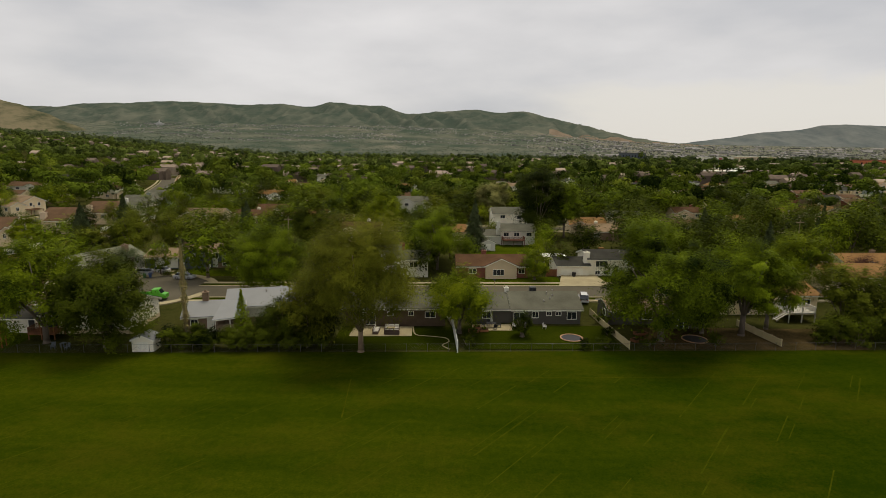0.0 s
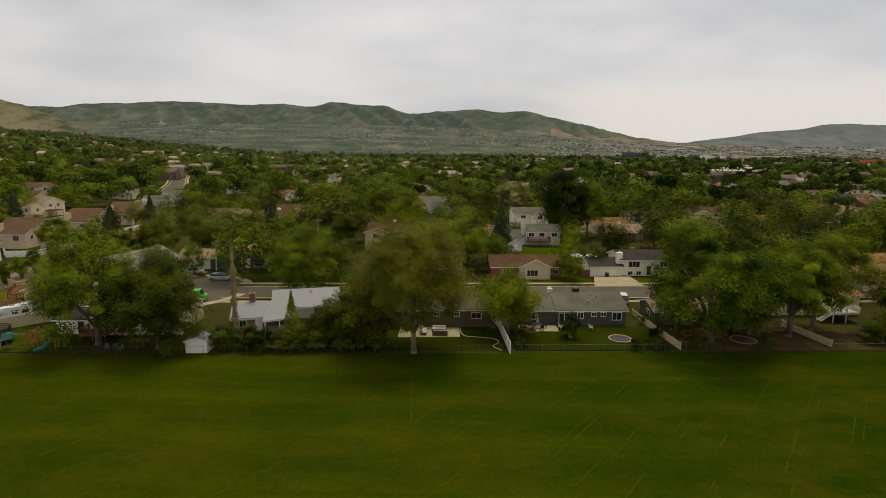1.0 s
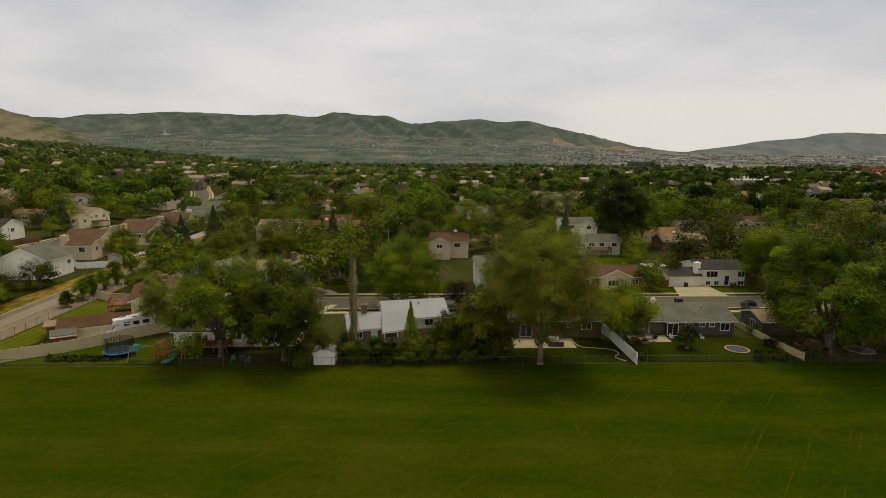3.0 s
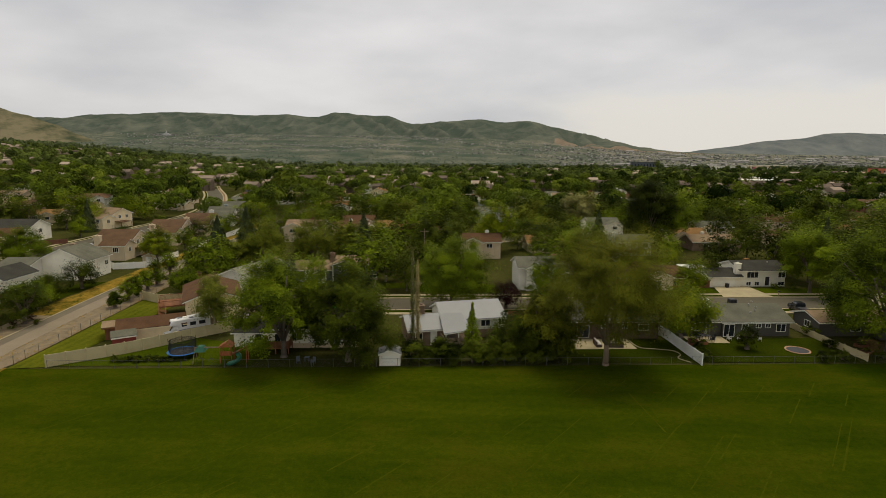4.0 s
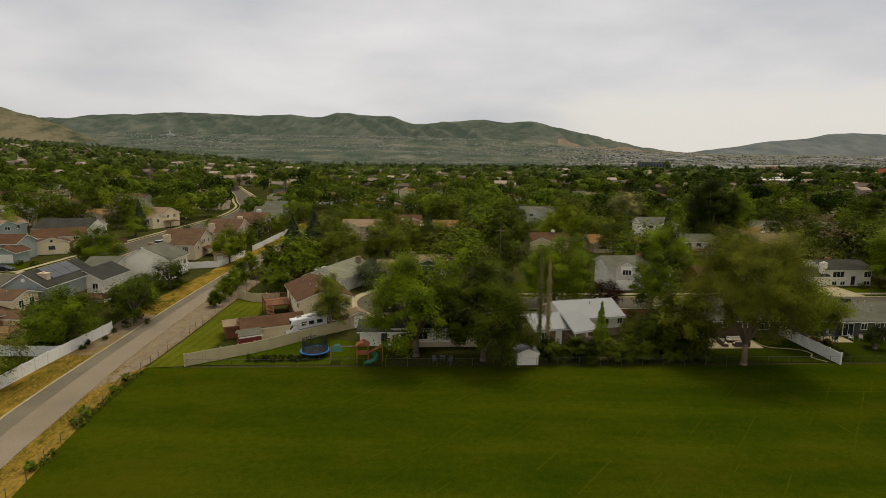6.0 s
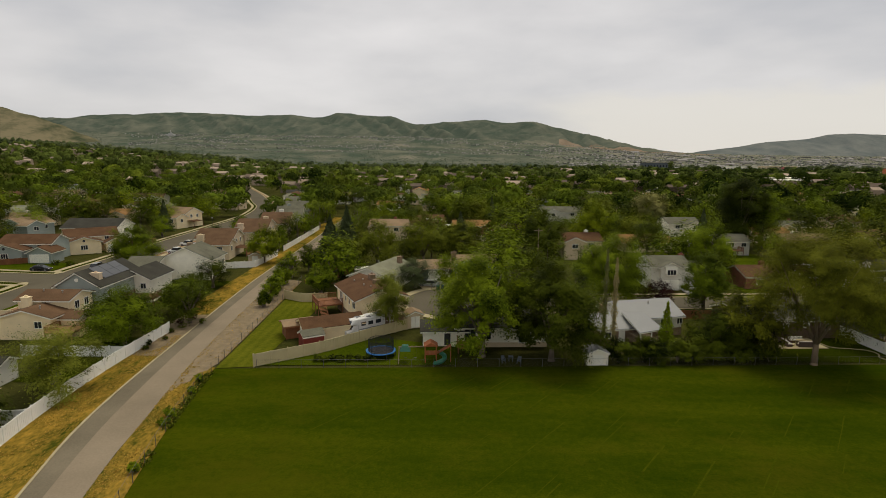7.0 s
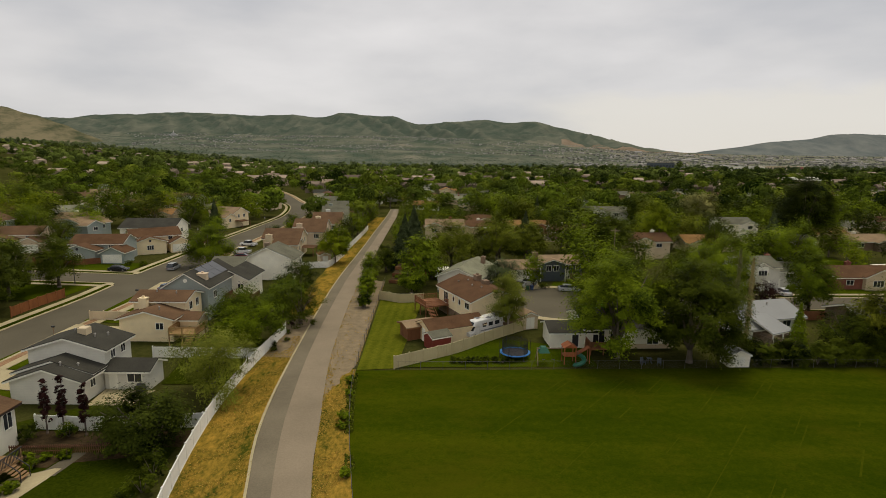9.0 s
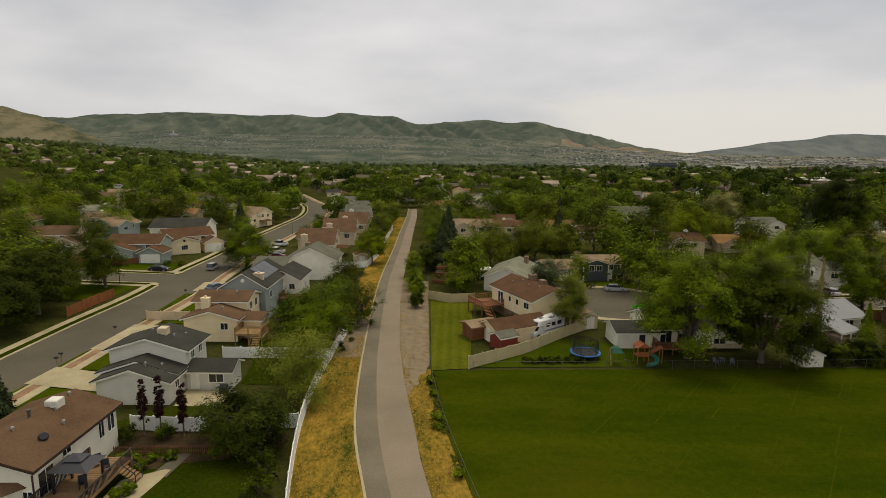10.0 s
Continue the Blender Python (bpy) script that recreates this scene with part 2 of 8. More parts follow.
DARK = paint("dark_metal", (0.025, 0.025, 0.027), 0.5)
RUBBER = paint("rubber", (0.02, 0.02, 0.02), 0.85)

# ---- building blocks ----


class Shape:
    """Gathers boxes, slabs and quads into one mesh."""

    def __init__(self):
        self.v, self.f = [], []

    def face(self, *points):
        n = len(self.v)
        self.v += [tuple(p) for p in points]
        self.f.append(tuple(range(n, n + len(points))))
        return self

    def hull(self, low, high):
        """A closed solid between two rings with the same number of corners, both anticlockwise from above."""
        n, k = len(self.v), len(low)
        self.v += [tuple(p) for p in low] + [tuple(p) for p in high]
        self.f.append(tuple(range(n + k - 1, n - 1, -1)))
        self.f.append(tuple(range(n + k, n + 2 * k)))
        for i in range(k):
            j = (i + 1) % k
            self.f.append((n + i, n + j, n + k + j, n + k + i))
        return self

    def box(self, x0, y0, z0, x1, y1, z1):
        ring = [(x0, y0), (x1, y0), (x1, y1), (x0, y1)]
        return self.hull([(x, y, z0) for x, y in ring], [(x, y, z1) for x, y in ring])

    def soft(self, x0, y0, z0, x1, y1, z1, b):
        """A box with chamfered top edges."""
        ring = [(x0, y0), (x1, y0), (x1, y1), (x0, y1)]
        inner = [(x0 + b, y0 + b), (x1 - b, y0 + b), (x1 - b, y1 - b), (x0 + b, y1 - b)]
        n = len(self.v)
        self.v += [(x, y, z0) for x, y in ring] + [(x, y, z1 - b) for x, y in ring] + [(x, y, z1) for x, y in inner]
        self.f += [(n + 3, n + 2, n + 1, n), (n + 8, n + 9, n + 10, n + 11)]
        for r in (0, 4):
            for i in range(4):
                j = (i + 1) % 4
                self.f.append((n + r + i, n + r + j, n + r + 4 + j, n + r + 4 + i))
        return self

    def tube(self, a, b, r0, r1=None, sides=8):
        a, b = Vector(a), Vector(b)
        r1 = r0 if r1 is None else r1
        q = (b - a).to_track_quat("Z", "Y")
        ring = [Vector((math.cos(2 * math.pi * i / sides), math.sin(2 * math.pi * i / sides), 0)) for i in range(sides)]
        return self.hull([a + q @ (p * r0) for p in ring], [b + q @ (p * r1) for p in ring])

    def disc(self, x, y, z, r, sides=24, h=0.05):
        return self.tube((x, y, z), (x, y, z + h), r, r, sides)

    def mesh(self, name, mat, smooth=False):
        me = bpy.data.meshes.new(name)
        me.from_pydata(self.v, [], self.f)
        me.materials.append(mat)
        if smooth:
            me.polygons.foreach_set("use_smooth", [True] * len(me.polygons))
        me.update()
        return me


def part(name, shape, mat, parent, label="", smooth=False):
    ob = new(name, shape.mesh(name, mat, smooth) if isinstance(shape, Shape) else shape)
    ob.parent = parent
    return tagged(ob, label)


def thing(name, m, label, category, group="", kind=""):
    ob = new(name)
    ob.empty_display_size = 0.3
    ob.matrix_world = m
    return tagged(ob, label, category, group, kind)


def setting(name, shape, mat, label, category):
    return tagged(new(name, shape.mesh(name, mat) if isinstance(shape, Shape) else shape), label, category, "", "structure")


def step(v, a, b):
    v = min(max((v - a) / (b - a), 0.0), 1.0)
    return v * v * (3 - 2 * v)


def land(x, y):
    """Height of the ground: flat field, a gentle rise behind it, and a hill far off on the left side of the valley."""
    rise = 0.006 * min(max(y - 84, 0.0), 300.0)
    left = -x - 0.25 * y - 112
    hill = 0.036 * (left if left > 20 else (20 * math.exp((left - 20) / 20) if left > -120 else 0.0))
    hill *= step(y, 30, 140) * (1 + 1.1 * step(y, 400, 1400))
    return rise + min(hill, 75 + 0.01 * hill)


def fence_y(x):
    """The back fence between the field and the gardens."""
    return 76.7 + 0.060 * (x + 10)


def spaced(a, b, n):
    return [a + (b - a) * i / n for i in range(n + 1)]


def sheet(name, xs, ys, mat, label, category, lift=0.0):
    xs, ys = list(xs), list(ys)
    v = [(x, y, land(x, y) + lift) for y in ys for x in xs]
    w = len(xs)
    f = [(j * w + i, j * w + i + 1, (j + 1) * w + i + 1, (j + 1) * w + i) for j in range(len(ys) - 1) for i in range(w - 1)]
    me = bpy.data.meshes.new(name)
    me.from_pydata(v, [], f)
    me.materials.append(mat)
    return setting(name, me, mat, label, category)


def along(points, pitch):
    """Points every pitch metres on a smooth line through the given ones (Catmull-Rom)."""
    p = [Vector(q) for q in points]
    p = [p[0] * 2 - p[1], *p, p[-1] * 2 - p[-2]]
    out = []
    for i in range(1, len(p) - 2):
        n = max(int((p[i + 1] - p[i]).length / pitch), 1)
        for k in range(n):
            t = k / n
            a, b, c, d = p[i - 1:i + 3]
            out.append(0.5 * ((2 * b) + (c - a) * t + (2 * a - 5 * b + 4 * c - d) * t * t + (3 * b - a - 3 * c + d) * t * t * t))
    return out + [p[-2]]


def ribbon(name, left, right, mat, label, category, lift, across=4, thick=0.0, wobble=0.0):
    """A strip of ground between two lines with as many points each. wobble: how ragged its edges are."""
    left, right = list(left), list(right)
    v, f, w = [], [], across + 1
    for k, (a, b) in enumerate(zip(left, right)):
        for i in range(w):
            p = a.lerp(b, i / across)
            if wobble and i in (0, across):
                p = p + (b - a).normalized() * wobble * noise.noise((p.x * 0.8, p.y * 0.8, i))
            v.append((p.x, p.y, land(p.x, p.y) + lift))
    for k in range(len(left) - 1):
        for i in range(across):
            f.append((k * w + i, k * w + i + 1, (k + 1) * w + i + 1, (k + 1) * w + i))
    if thick:
        n = len(v)
        v += [(x, y, z - thick) for x, y, z in v]
        for i in (0, across):
            for k in range(len(left) - 1):
                f.append((k * w + i, (k + 1) * w + i, n + (k + 1) * w + i, n + k * w + i))
    me = bpy.data.meshes.new(name)
    me.from_pydata(v, [], f)
    return setting(name, me if not me.materials.append(mat) else me, mat, label, category)


def offset(line, d):
    """The line moved sideways by d, to its right when positive."""
    out = []
    for i, p in enumerate(line):
        t = (line[min(i + 1, len(line) - 1)] - line[max(i - 1, 0)]).normalized()
        out.append(p + Vector((t.y, -t.x)) * d)
    return out


def patch(name, corners, mat, label, category, lift=0.03, cell=2.5):
    """A quadrilateral piece of ground that follows the land."""
    a, b, c, d = [Vector(p) for p in corners]
    n = max(int((b - a).length / cell), 1) + 1
    rows = max(int((d - a).length / cell), 1) + 1
    lefts = [a.lerp(d, i / rows) for i in range(rows + 1)]
    rights = [b.lerp(c, i / rows) for i in range(rows + 1)]
    return ribbon(name, lefts, rights, mat, label, category, lift, across=n)


# ---- the ground ----
xs = [-4600, -3600, -2800, -2200, -1700, -1300, -1000, -800, -640, -520, -430, -360, -300, -260] + spaced(-232, 112, 128) + [140, 180, 230, 300, 380, 480, 600, 760, 960, 1250, 1600, 2100, 2700, 3600, 4600]
ys = [-900, -400, -150, -60] + spaced(-20, 272, 108) + [300, 335, 375, 420, 470, 530, 600, 690, 800, 930, 1100, 1350, 1650, 2000, 2500, 3100, 3900, 4950]
sheet("ground", xs, ys, SOIL, "dark grassy soil of the gardens and the valley floor", "ground", -0.06)

fence_line = [Vector((x, fence_y(x))) for x in spaced(-89.2, 130.8, 88)]
TRAIL_L = along([(-88.0, -20), (-90.5, 5), (-94.4, 28), (-98.4, 43), (-101.9, 57.5), (-105.0, 83.8), (-108.3, 124), (-110.2, 172), (-112.2, 215), (-114.0, 260), (-116.4, 300)], 3.0)
TRAIL_R = along([(-82.5, -20), (-85.2, 5), (-89.2, 28), (-92.9, 43), (-95.7, 57.5), (-99.7, 83.8), (-103.0, 124), (-105.2, 172), (-107.2, 215), (-109.2, 260), (-111.8, 300)], 3.0)
if len(TRAIL_L) != len(TRAIL_R):
    n = min(len(TRAIL_L), len(TRAIL_R))
    TRAIL_L = [TRAIL_L[round(i * (len(TRAIL_L) - 1) / (n - 1))] for i in range(n)]
    TRAIL_R = [TRAIL_R[round(i * (len(TRAIL_R) - 1) / (n - 1))] for i in range(n)]
mid = [a.lerp(b, 0.38) for a, b in zip(TRAIL_L, TRAIL_R)]
ribbon("trail_dark_lane", TRAIL_L, mid, ASPHALT_DARK, "darker repaved asphalt lane of the trail", "path", 0.056, wobble=0.10)
ribbon("trail", TRAIL_L, TRAIL_R, TRAIL, "pale worn asphalt trail running between fences", "path", 0.05, wobble=0.12)
ribbon("trail_edging", [p.lerp(q, -0.045) for p, q in zip(TRAIL_L, TRAIL_R)], TRAIL_L, CONCRETE, "thin pale concrete edge of the trail", "kerb", 0.10, across=1, thick=0.2)
CHAIN = along([(-80.0, -20), (-82.2, 5), (-85.9, 28), (-89.5, 43.4), (-92.6, 58.4), (-94.3, 71.6), (-95.1, 84.6), (-97.2, 125)], 3.0)
VFENCE = along([(-94.2, -20), (-97.0, 5), (-101.2, 28), (-105.0, 43), (-107.6, 57), (-108.6, 71), (-108.6, 87)], 2.4)


def resample(line, n):
    return [line[min(int(i * (len(line) - 1) / (n - 1)), len(line) - 2)].lerp(line[min(int(i * (len(line) - 1) / (n - 1)), len(line) - 2) + 1], i * (len(line) - 1) / (n - 1) % 1.0 if i < n - 1 else 1.0) for i in range(n)]


def between(line, y0, y1, n=40):
    """x of a line that runs away from the camera, at n even steps of y."""
    out = []
    for y in spaced(y0, y1, n):
        for a, b in zip(line, line[1:]):
            if a.y <= y <= b.y:
                out.append(Vector((a.x + (b.x - a.x) * (y - a.y) / max(b.y - a.y, 1e-6), y)))
                break
        else:
            out.append(Vector((line[-1].x if y > line[-1].y else line[0].x, y)))
    return out


ribbon("dry_verge", between(VFENCE, -20, 87, 60), between(TRAIL_L, -20, 87, 60), DRY, "dry yellow grass verge beside the trail", "verge", 0.03, across=6)
ribbon("dry_verge_far", [p - Vector((5.2 + 1.5 * noise.noise((p.y * 0.05, 0, 0)), 0)) for p in between(TRAIL_L, 87, 260, 60)], between(TRAIL_L, 87, 260, 60), DRY, "dry yellow grass verge beside the trail", "verge", 0.03, across=6)
ribbon("dry_verge_field_side", between(TRAIL_R, -20, 72, 50), between(CHAIN, -20, 72, 50), DRY, "patchy dry grass between trail and fence", "verge", 0.03, across=6)
ribbon("gravel_shoulder", between(TRAIL_R, 62, 128, 50), [p if p.y > 76 else a.lerp(p, step(p.y + 3.5 * noise.noise((p.y * 0.5, 1, 0)), 60, 76)) for a, p in zip(between(TRAIL_R, 62, 128, 50), between(CHAIN, 62, 125, 50))], GRAVEL, "bare gravel shoulder between trail and fence", "verge", 0.036, across=5)
ribbon("gravel_bed", [p - Vector((5.0, 0)) for p in between(TRAIL_L, 76, 97, 14)], between(TRAIL_L, 76, 97, 14), GRAVEL, "gravel planting bed along the trail", "verge", 0.04, across=5)
# the playing field
field_left = between(CHAIN, -20, 71.5, 44)
field_rows = []
for i, p in enumerate(field_left):
    field_rows.append([Vector((p.x + (130 - p.x) * k / 60, p.y)) for k in range(61)])
v = [(q.x, q.y + (fence_y(q.x) - 71.5) * max(0.0, (i - 30) / 14) * (1 if i > 30 else 0), 0.01) for i, row in enumerate(field_rows) for q in row]
f = [(j * 61 + i, j * 61 + i + 1, (j + 1) * 61 + i + 1, (j + 1) * 61 + i) for j in range(44) for i in range(60)]
me = bpy.data.meshes.new("playing_field")
me.from_pydata(v, [], f)
me.materials.append(GRASS)
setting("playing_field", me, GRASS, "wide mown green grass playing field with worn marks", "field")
MARK = material("worn_line_grass", (0.028, 0.036, 0.001), (0.066, 0.072, 0.003), scale=0.5, rough=0.95, spec=0.0, grit=(4.0, 0.8))
for k, (a, b) in enumerate((((-9.6, 67.2), (-8.7, 57.0)), ((-6.5, 67.5), (46, 70.6)))):
    line = along([a, Vector(a).lerp(Vector(b), 0.5), b], 1.5)
    ribbon("field_line", offset(line, -0.07), offset(line, 0.07), MARK, "faint worn line in the grass", "line", 0.016, across=1, wobble=0.05)
# pale mower tracks that cross the field slantwise
TRACK = material("pale_grass_track", (0.028, 0.040, 0.001), (0.056, 0.066, 0.003), scale=0.6, rough=0.95, spec=0.0, grit=(4.0, 0.8))
tracks = Shape()
track_rng = random.Random(31)
x0 = -92.0
while x0 < 70:
    for gap in (0.0, 1.1):
        y = 24.0
        while y < 71:
            run = track_rng.uniform(1.5, 7.0)
            if track_rng.random() < 0.42:
                bend = 0.5 * noise.noise((x0 * 0.3, y * 0.08, 2.0))
                q = [(x0 + gap + 0.78 * (v - 46) + bend, v) for v in (y, min(y + run, 71.5))]
                w = track_rng.uniform(0.05, 0.12)
                if q[0][0] > -0.30 * q[0][1] - 66 and q[0][0] < 100:
                    tracks.face((q[0][0] - w, q[0][1], 0.018), (q[0][0] + w, q[0][1], 0.018), (q[1][0] + w, q[1][1], 0.018), (q[1][0] - w, q[1][1], 0.018))
            y += run
    x0 += track_rng.uniform(5.2, 7.2)
for k in range(7):
    u = -62.0 + 0.75 * k
    tracks.face((u, 65.8, 0.019), (u + 0.12, 65.8, 0.019), (u + 1.3, 67.3, 0.019), (u + 1.2, 67.3, 0.019))
setting("mowing_tracks", tracks, TRACK, "faint pale mower tracks crossing the field", "field")
patch("mown_strip", [(-94.2, 71.7), (-89.0, 72.6), (-87.5, 107.5), (-96.0, 109)], STRIPED, "freshly mown striped side lawn", "lawn")
patch("garden_lawn", [(-89, 73), (-61, 74.5), (-61, 82), (-74, 86)], SUNLAWN, "bright green back garden lawn", "lawn", 0.025)
patch("garden_lawn_behind", [(-15, 77.5), (4.2, 78.2), (4.0, 88.5), (-15, 88.0)], SHADELAWN, "dark shaded back lawn with a curved edging", "lawn")
patch("garden_lawn_house", [(5.0, 78.5), (28.5, 79.6), (28.5, 90.5), (5.0, 89.5)], SHADELAWN, "green back garden lawn", "lawn")
patch("front_lawn", [(2, 117.6), (27, 119), (27, 125.5), (2, 125)], SUNLAWN, "front garden lawn split by a walk", "lawn")
patch("front_lawn_far", [(37, 119.5), (62, 121), (62, 127), (37, 126)], SUNLAWN, "front garden lawn", "lawn")
patch("front_lawn_corner", [(-60, 121), (-40, 122), (-40, 127), (-58, 127)], SUNLAWN, "front garden lawn at the turning circle", "lawn")
patch("lawn_between", [(-40, 119), (-22, 119), (-22, 127), (-40, 127)], SUNLAWN, "bright front lawn", "lawn")
patch("lawn_beyond", [(8, 150), (30, 151), (30, 172), (8, 171)], SUNLAWN, "back lawn of a far house", "lawn")

# ---- streets ----


def split(a, b, mouth):
    """The stretches of a strip before and after a side street's mouth."""
    if not mouth:
        return [(a, b)]
    out = []
    for keep, y in ((-1, mouth[0]), (1, mouth[1])):
        rows = [(p, q) for p, q in zip(a, b) if (p.y - y) * keep > 0.3]
        rest = [(p, q) for p, q in zip(a, b) if (p.y - y) * keep <= 0.3]
        (p, q), (u, v) = (rows[-1], rest[0]) if keep < 0 else (rows[0], rest[-1])
        f = (y - p.y) / (u.y - p.y)
        end = (p.lerp(u, f), q.lerp(v, f))
        rows = rows + [end] if keep < 0 else [end] + rows
        out.append(([r[0] for r in rows], [r[1] for r in rows]))
    return out


def street(name, centre, width, walk_gap=1.6, east=None, mouth=None):
    line = along(centre, 4.0)
    ribbon(name, offset(line, -width / 2), offset(line, width / 2), ASPHALT, "worn grey asphalt residential street", "road", 0.04, across=6)
    for side in (-1, 1):
        a, b = offset(line, side * width / 2), offset(line, side * (width / 2 + 0.45))
        if side < 0:
            a, b = b, a
        for a, b in split(a, b, mouth if side < 0 else None):
            ribbon(name + "_kerb", a, b, CONCRETE, "pale concrete kerb and gutter", "kerb", 0.15, across=1, thick=0.3)
        a, b = offset(line, side * (width / 2 + 0.45)), offset(line, side * (width / 2 + 0.45 + walk_gap))
        if side < 0:
            a, b = b, a
        bare = side > 0 and east
        for a, b in split(a, b, mouth if side < 0 else None):
            ribbon(name + "_planting_strip", a, b, east if bare else SHADELAWN, "bare sandy strip between kerb and pavement" if bare else "grass strip between kerb and pavement", "verge", 0.10, across=2)
        a, b = offset(line, side * (width / 2 + 0.45 + walk_gap)), offset(line, side * (width / 2 + 1.75 + walk_gap))
        if side < 0:
            a, b = b, a
        for a, b in split(a, b, mouth if side < 0 else None):
            ribbon(name + "_pavement", a, b, CONCRETE, "pale concrete pavement", "pavement", 0.13, across=1, thick=0.25)


street("street_west", [(-146.5, 10), (-147.9, 40), (-148.7, 70), (-149.3, 88), (-149.5, 108), (-151.8, 130), (-152.8, 150), (-154.6, 178), (-155.8, 217), (-158.2, 262), (-169, 308), (-184, 342), (-208, 398), (-236, 456), (-263, 514)], 9.8, 1.2, SANDY, (115.9, 128.7))
street("street_cross", [(-157, 122.3), (-175, 121.5), (-200, 120.5), (-260, 118)], 8.5)
mouth_west = [Vector(p) for p in ((-155.2, 115.9), (-155.5, 116.6), (-156.1, 117.4), (-157.2, 118.1), (-157.2, 126.5), (-156.7, 127.3), (-156.4, 128.7))]
ribbon("street_mouth", mouth_west, [Vector((-154.4 - 0.115 * (p.y - 115.9), p.y)) for p in mouth_west], ASPHALT, "worn asphalt where two streets meet", "road", 0.06)
patch("street_corner", [(-157.9, 115.8), (-155.3, 115.8), (-156.0, 117.4), (-157.4, 118.1)], CONCRETE, "rounded concrete kerb ramp at the corner", "pavement", 0.165)
patch("street_corner_far", [(-157.4, 126.5), (-156.6, 127.2), (-156.3, 128.9), (-158.4, 129.2)], CONCRETE, "rounded concrete kerb ramp at the corner", "pavement", 0.165)
street("street_front", [(-50, 108.0), (-30, 109.2), (0, 111.0), (30, 112.8), (70, 115.2), (130, 119)], 8.6)
street("street_beyond", [(-64, 196), (-30, 198), (10, 200), (60, 203), (130, 208)], 8.0)
circle = Shape()
ring = [(-59.5 + 12.0 * math.cos(a), 108.8 + 12.0 * math.sin(a)) for a in spaced(0, 2 * math.pi, 40)[:-1]]
circle.face(*[(x, y, land(x, y) + 0.065) for x, y in ring])
setting("turning_circle", circle, ASPHALT, "asphalt turning circle at the street's end", "road")
kerb = Shape()
for i in range(3, 39):
    a, b = 2 * math.pi * i / 40, 2 * math.pi * (i + 1) / 40
    quad = [(-59.5 + r * math.cos(t), 108.8 + r * math.sin(t)) for r, t in ((12.0, a), (13.7, a), (13.7, b), (12.0, b))]
    kerb.hull([(x, y, 0.0) for x, y in quad], [(x, y, land(x, y) + 0.15) for x, y in quad])
setting("circle_kerb", kerb, CONCRETE, "pale concrete pavement round the turning circle", "kerb")
patch("driveway_brick_house", [(26.0, 117), (37.0, 117.6), (36.5, 128), (28.5, 128)], CONCRETE, "broad pale concrete driveway", "driveway", 0.145)
patch("driveway_blue_house", [(-68, 117.5), (-62, 120), (-62, 125.5), (-71, 125)], CONCRETE, "concrete driveway in front of a garage", "driveway", 0.145)
patch("driveway_motorhome", [(-72, 104), (-68.5, 97.5), (-77.5, 88), (-79.5, 91.5)], CONCRETE, "concrete drive beside the cream house", "driveway", 0.145)
patch("driveway_west_near", [(-144.5, 64.6), (-133, 62.6), (-133, 67.6), (-144.5, 70.2)], CONCRETE, "pale concrete driveway", "driveway", 0.145)
patch("driveway_west_far", [(-144.5, 77), (-133, 76), (-133, 88), (-144.8, 89)], CONCRETE, "pale concrete driveway", "driveway", 0.145)
patch("driveway_west_blue", [(-146, 112), (-134, 114), (-134, 122), (-147, 120)], CONCRETE, "pale concrete driveway", "driveway", 0.145)
patch("west_lawn_near", [(-144.2, 52), (-131, 50), (-131, 62.6), (-144.2, 64.2)], SUNLAWN, "green front lawn", "lawn", 0.05)
patch("west_lawn_mid", [(-144.6, 70), (-134, 69), (-134, 75.5), (-144.6, 76.5)], SUNLAWN, "green front lawn", "lawn", 0.05)
patch("west_lawn_mid_far", [(-145, 91), (-134, 90), (-134, 111), (-146.5, 110)], SUNLAWN, "green front lawn", "lawn", 0.05)
patch("corner_lawn", [(-175, 101), (-159, 103), (-159, 115.5), (-178, 115)], SUNLAWN, "green lawn at the street corner", "lawn", 0.06)
patch("corner_lawn_far", [(-178, 129), (-160.5, 129.5), (-161, 140), (-178, 139)], SUNLAWN, "green front lawn at the corner", "lawn", 0.06)
patch("yard_lawn_west_near", [(-120.5, 30), (-106.8, 30), (-108.5, 54), (-121.0, 54)], SHADELAWN, "shaded green back lawn", "lawn", 0.03)
patch("yard_lawn_west_mid", [(-118.0, 66), (-109.3, 66), (-109.3, 84), (-121, 84)], SHADELAWN, "green back garden lawn", "lawn", 0.03)
patch("yard_lawn_west_far", [(-119, 106), (-113.5, 106), (-113.5, 124), (-119, 124)], SHADELAWN, "green back garden lawn", "lawn", 0.03)
patch("patio_west", [(-123.2, 59.5), (-118.2, 59.8), (-117.6, 64.0), (-123.8, 64.0)], CONCRETE, "pale concrete patio", "patio", 0.07)
patch("garden_path", [(-118.4, 45.6), (-116.7, 45.6), (-116.4, 49.6), (-117.6, 49.6)], ASPHALT, "grey paved garden path to the picket fence", "path", 0.05)
side_walk = along([(-119.4, 26), (-118.6, 36), (-117.4, 42.2), (-117.0, 45.0), (-116.9, 46.8)], 1.5)
ribbon("patio_below_deck", [Vector((-120.4, p.y)) if p.y < 45 else Vector((-120.4 + 1.6 * (p.y - 45), p.y)) for p in side_walk], side_walk, CONCRETE, "pale concrete patio below the deck", "patio", 0.06, across=4)
patch("planting_bed_near", [(-123.4, 46.9), (-118.3, 46.9), (-118.0, 49.0), (-123.4, 49.0)], BED, "brown planting bed with low greenery", "bed", 0.045)
patch("planting_bed_edge", [(-116.6, 47.8), (-111.4, 49.0), (-111.2, 50.0), (-116.6, 49.6)], BED, "brown planting bed along the picket fence", "bed", 0.045)
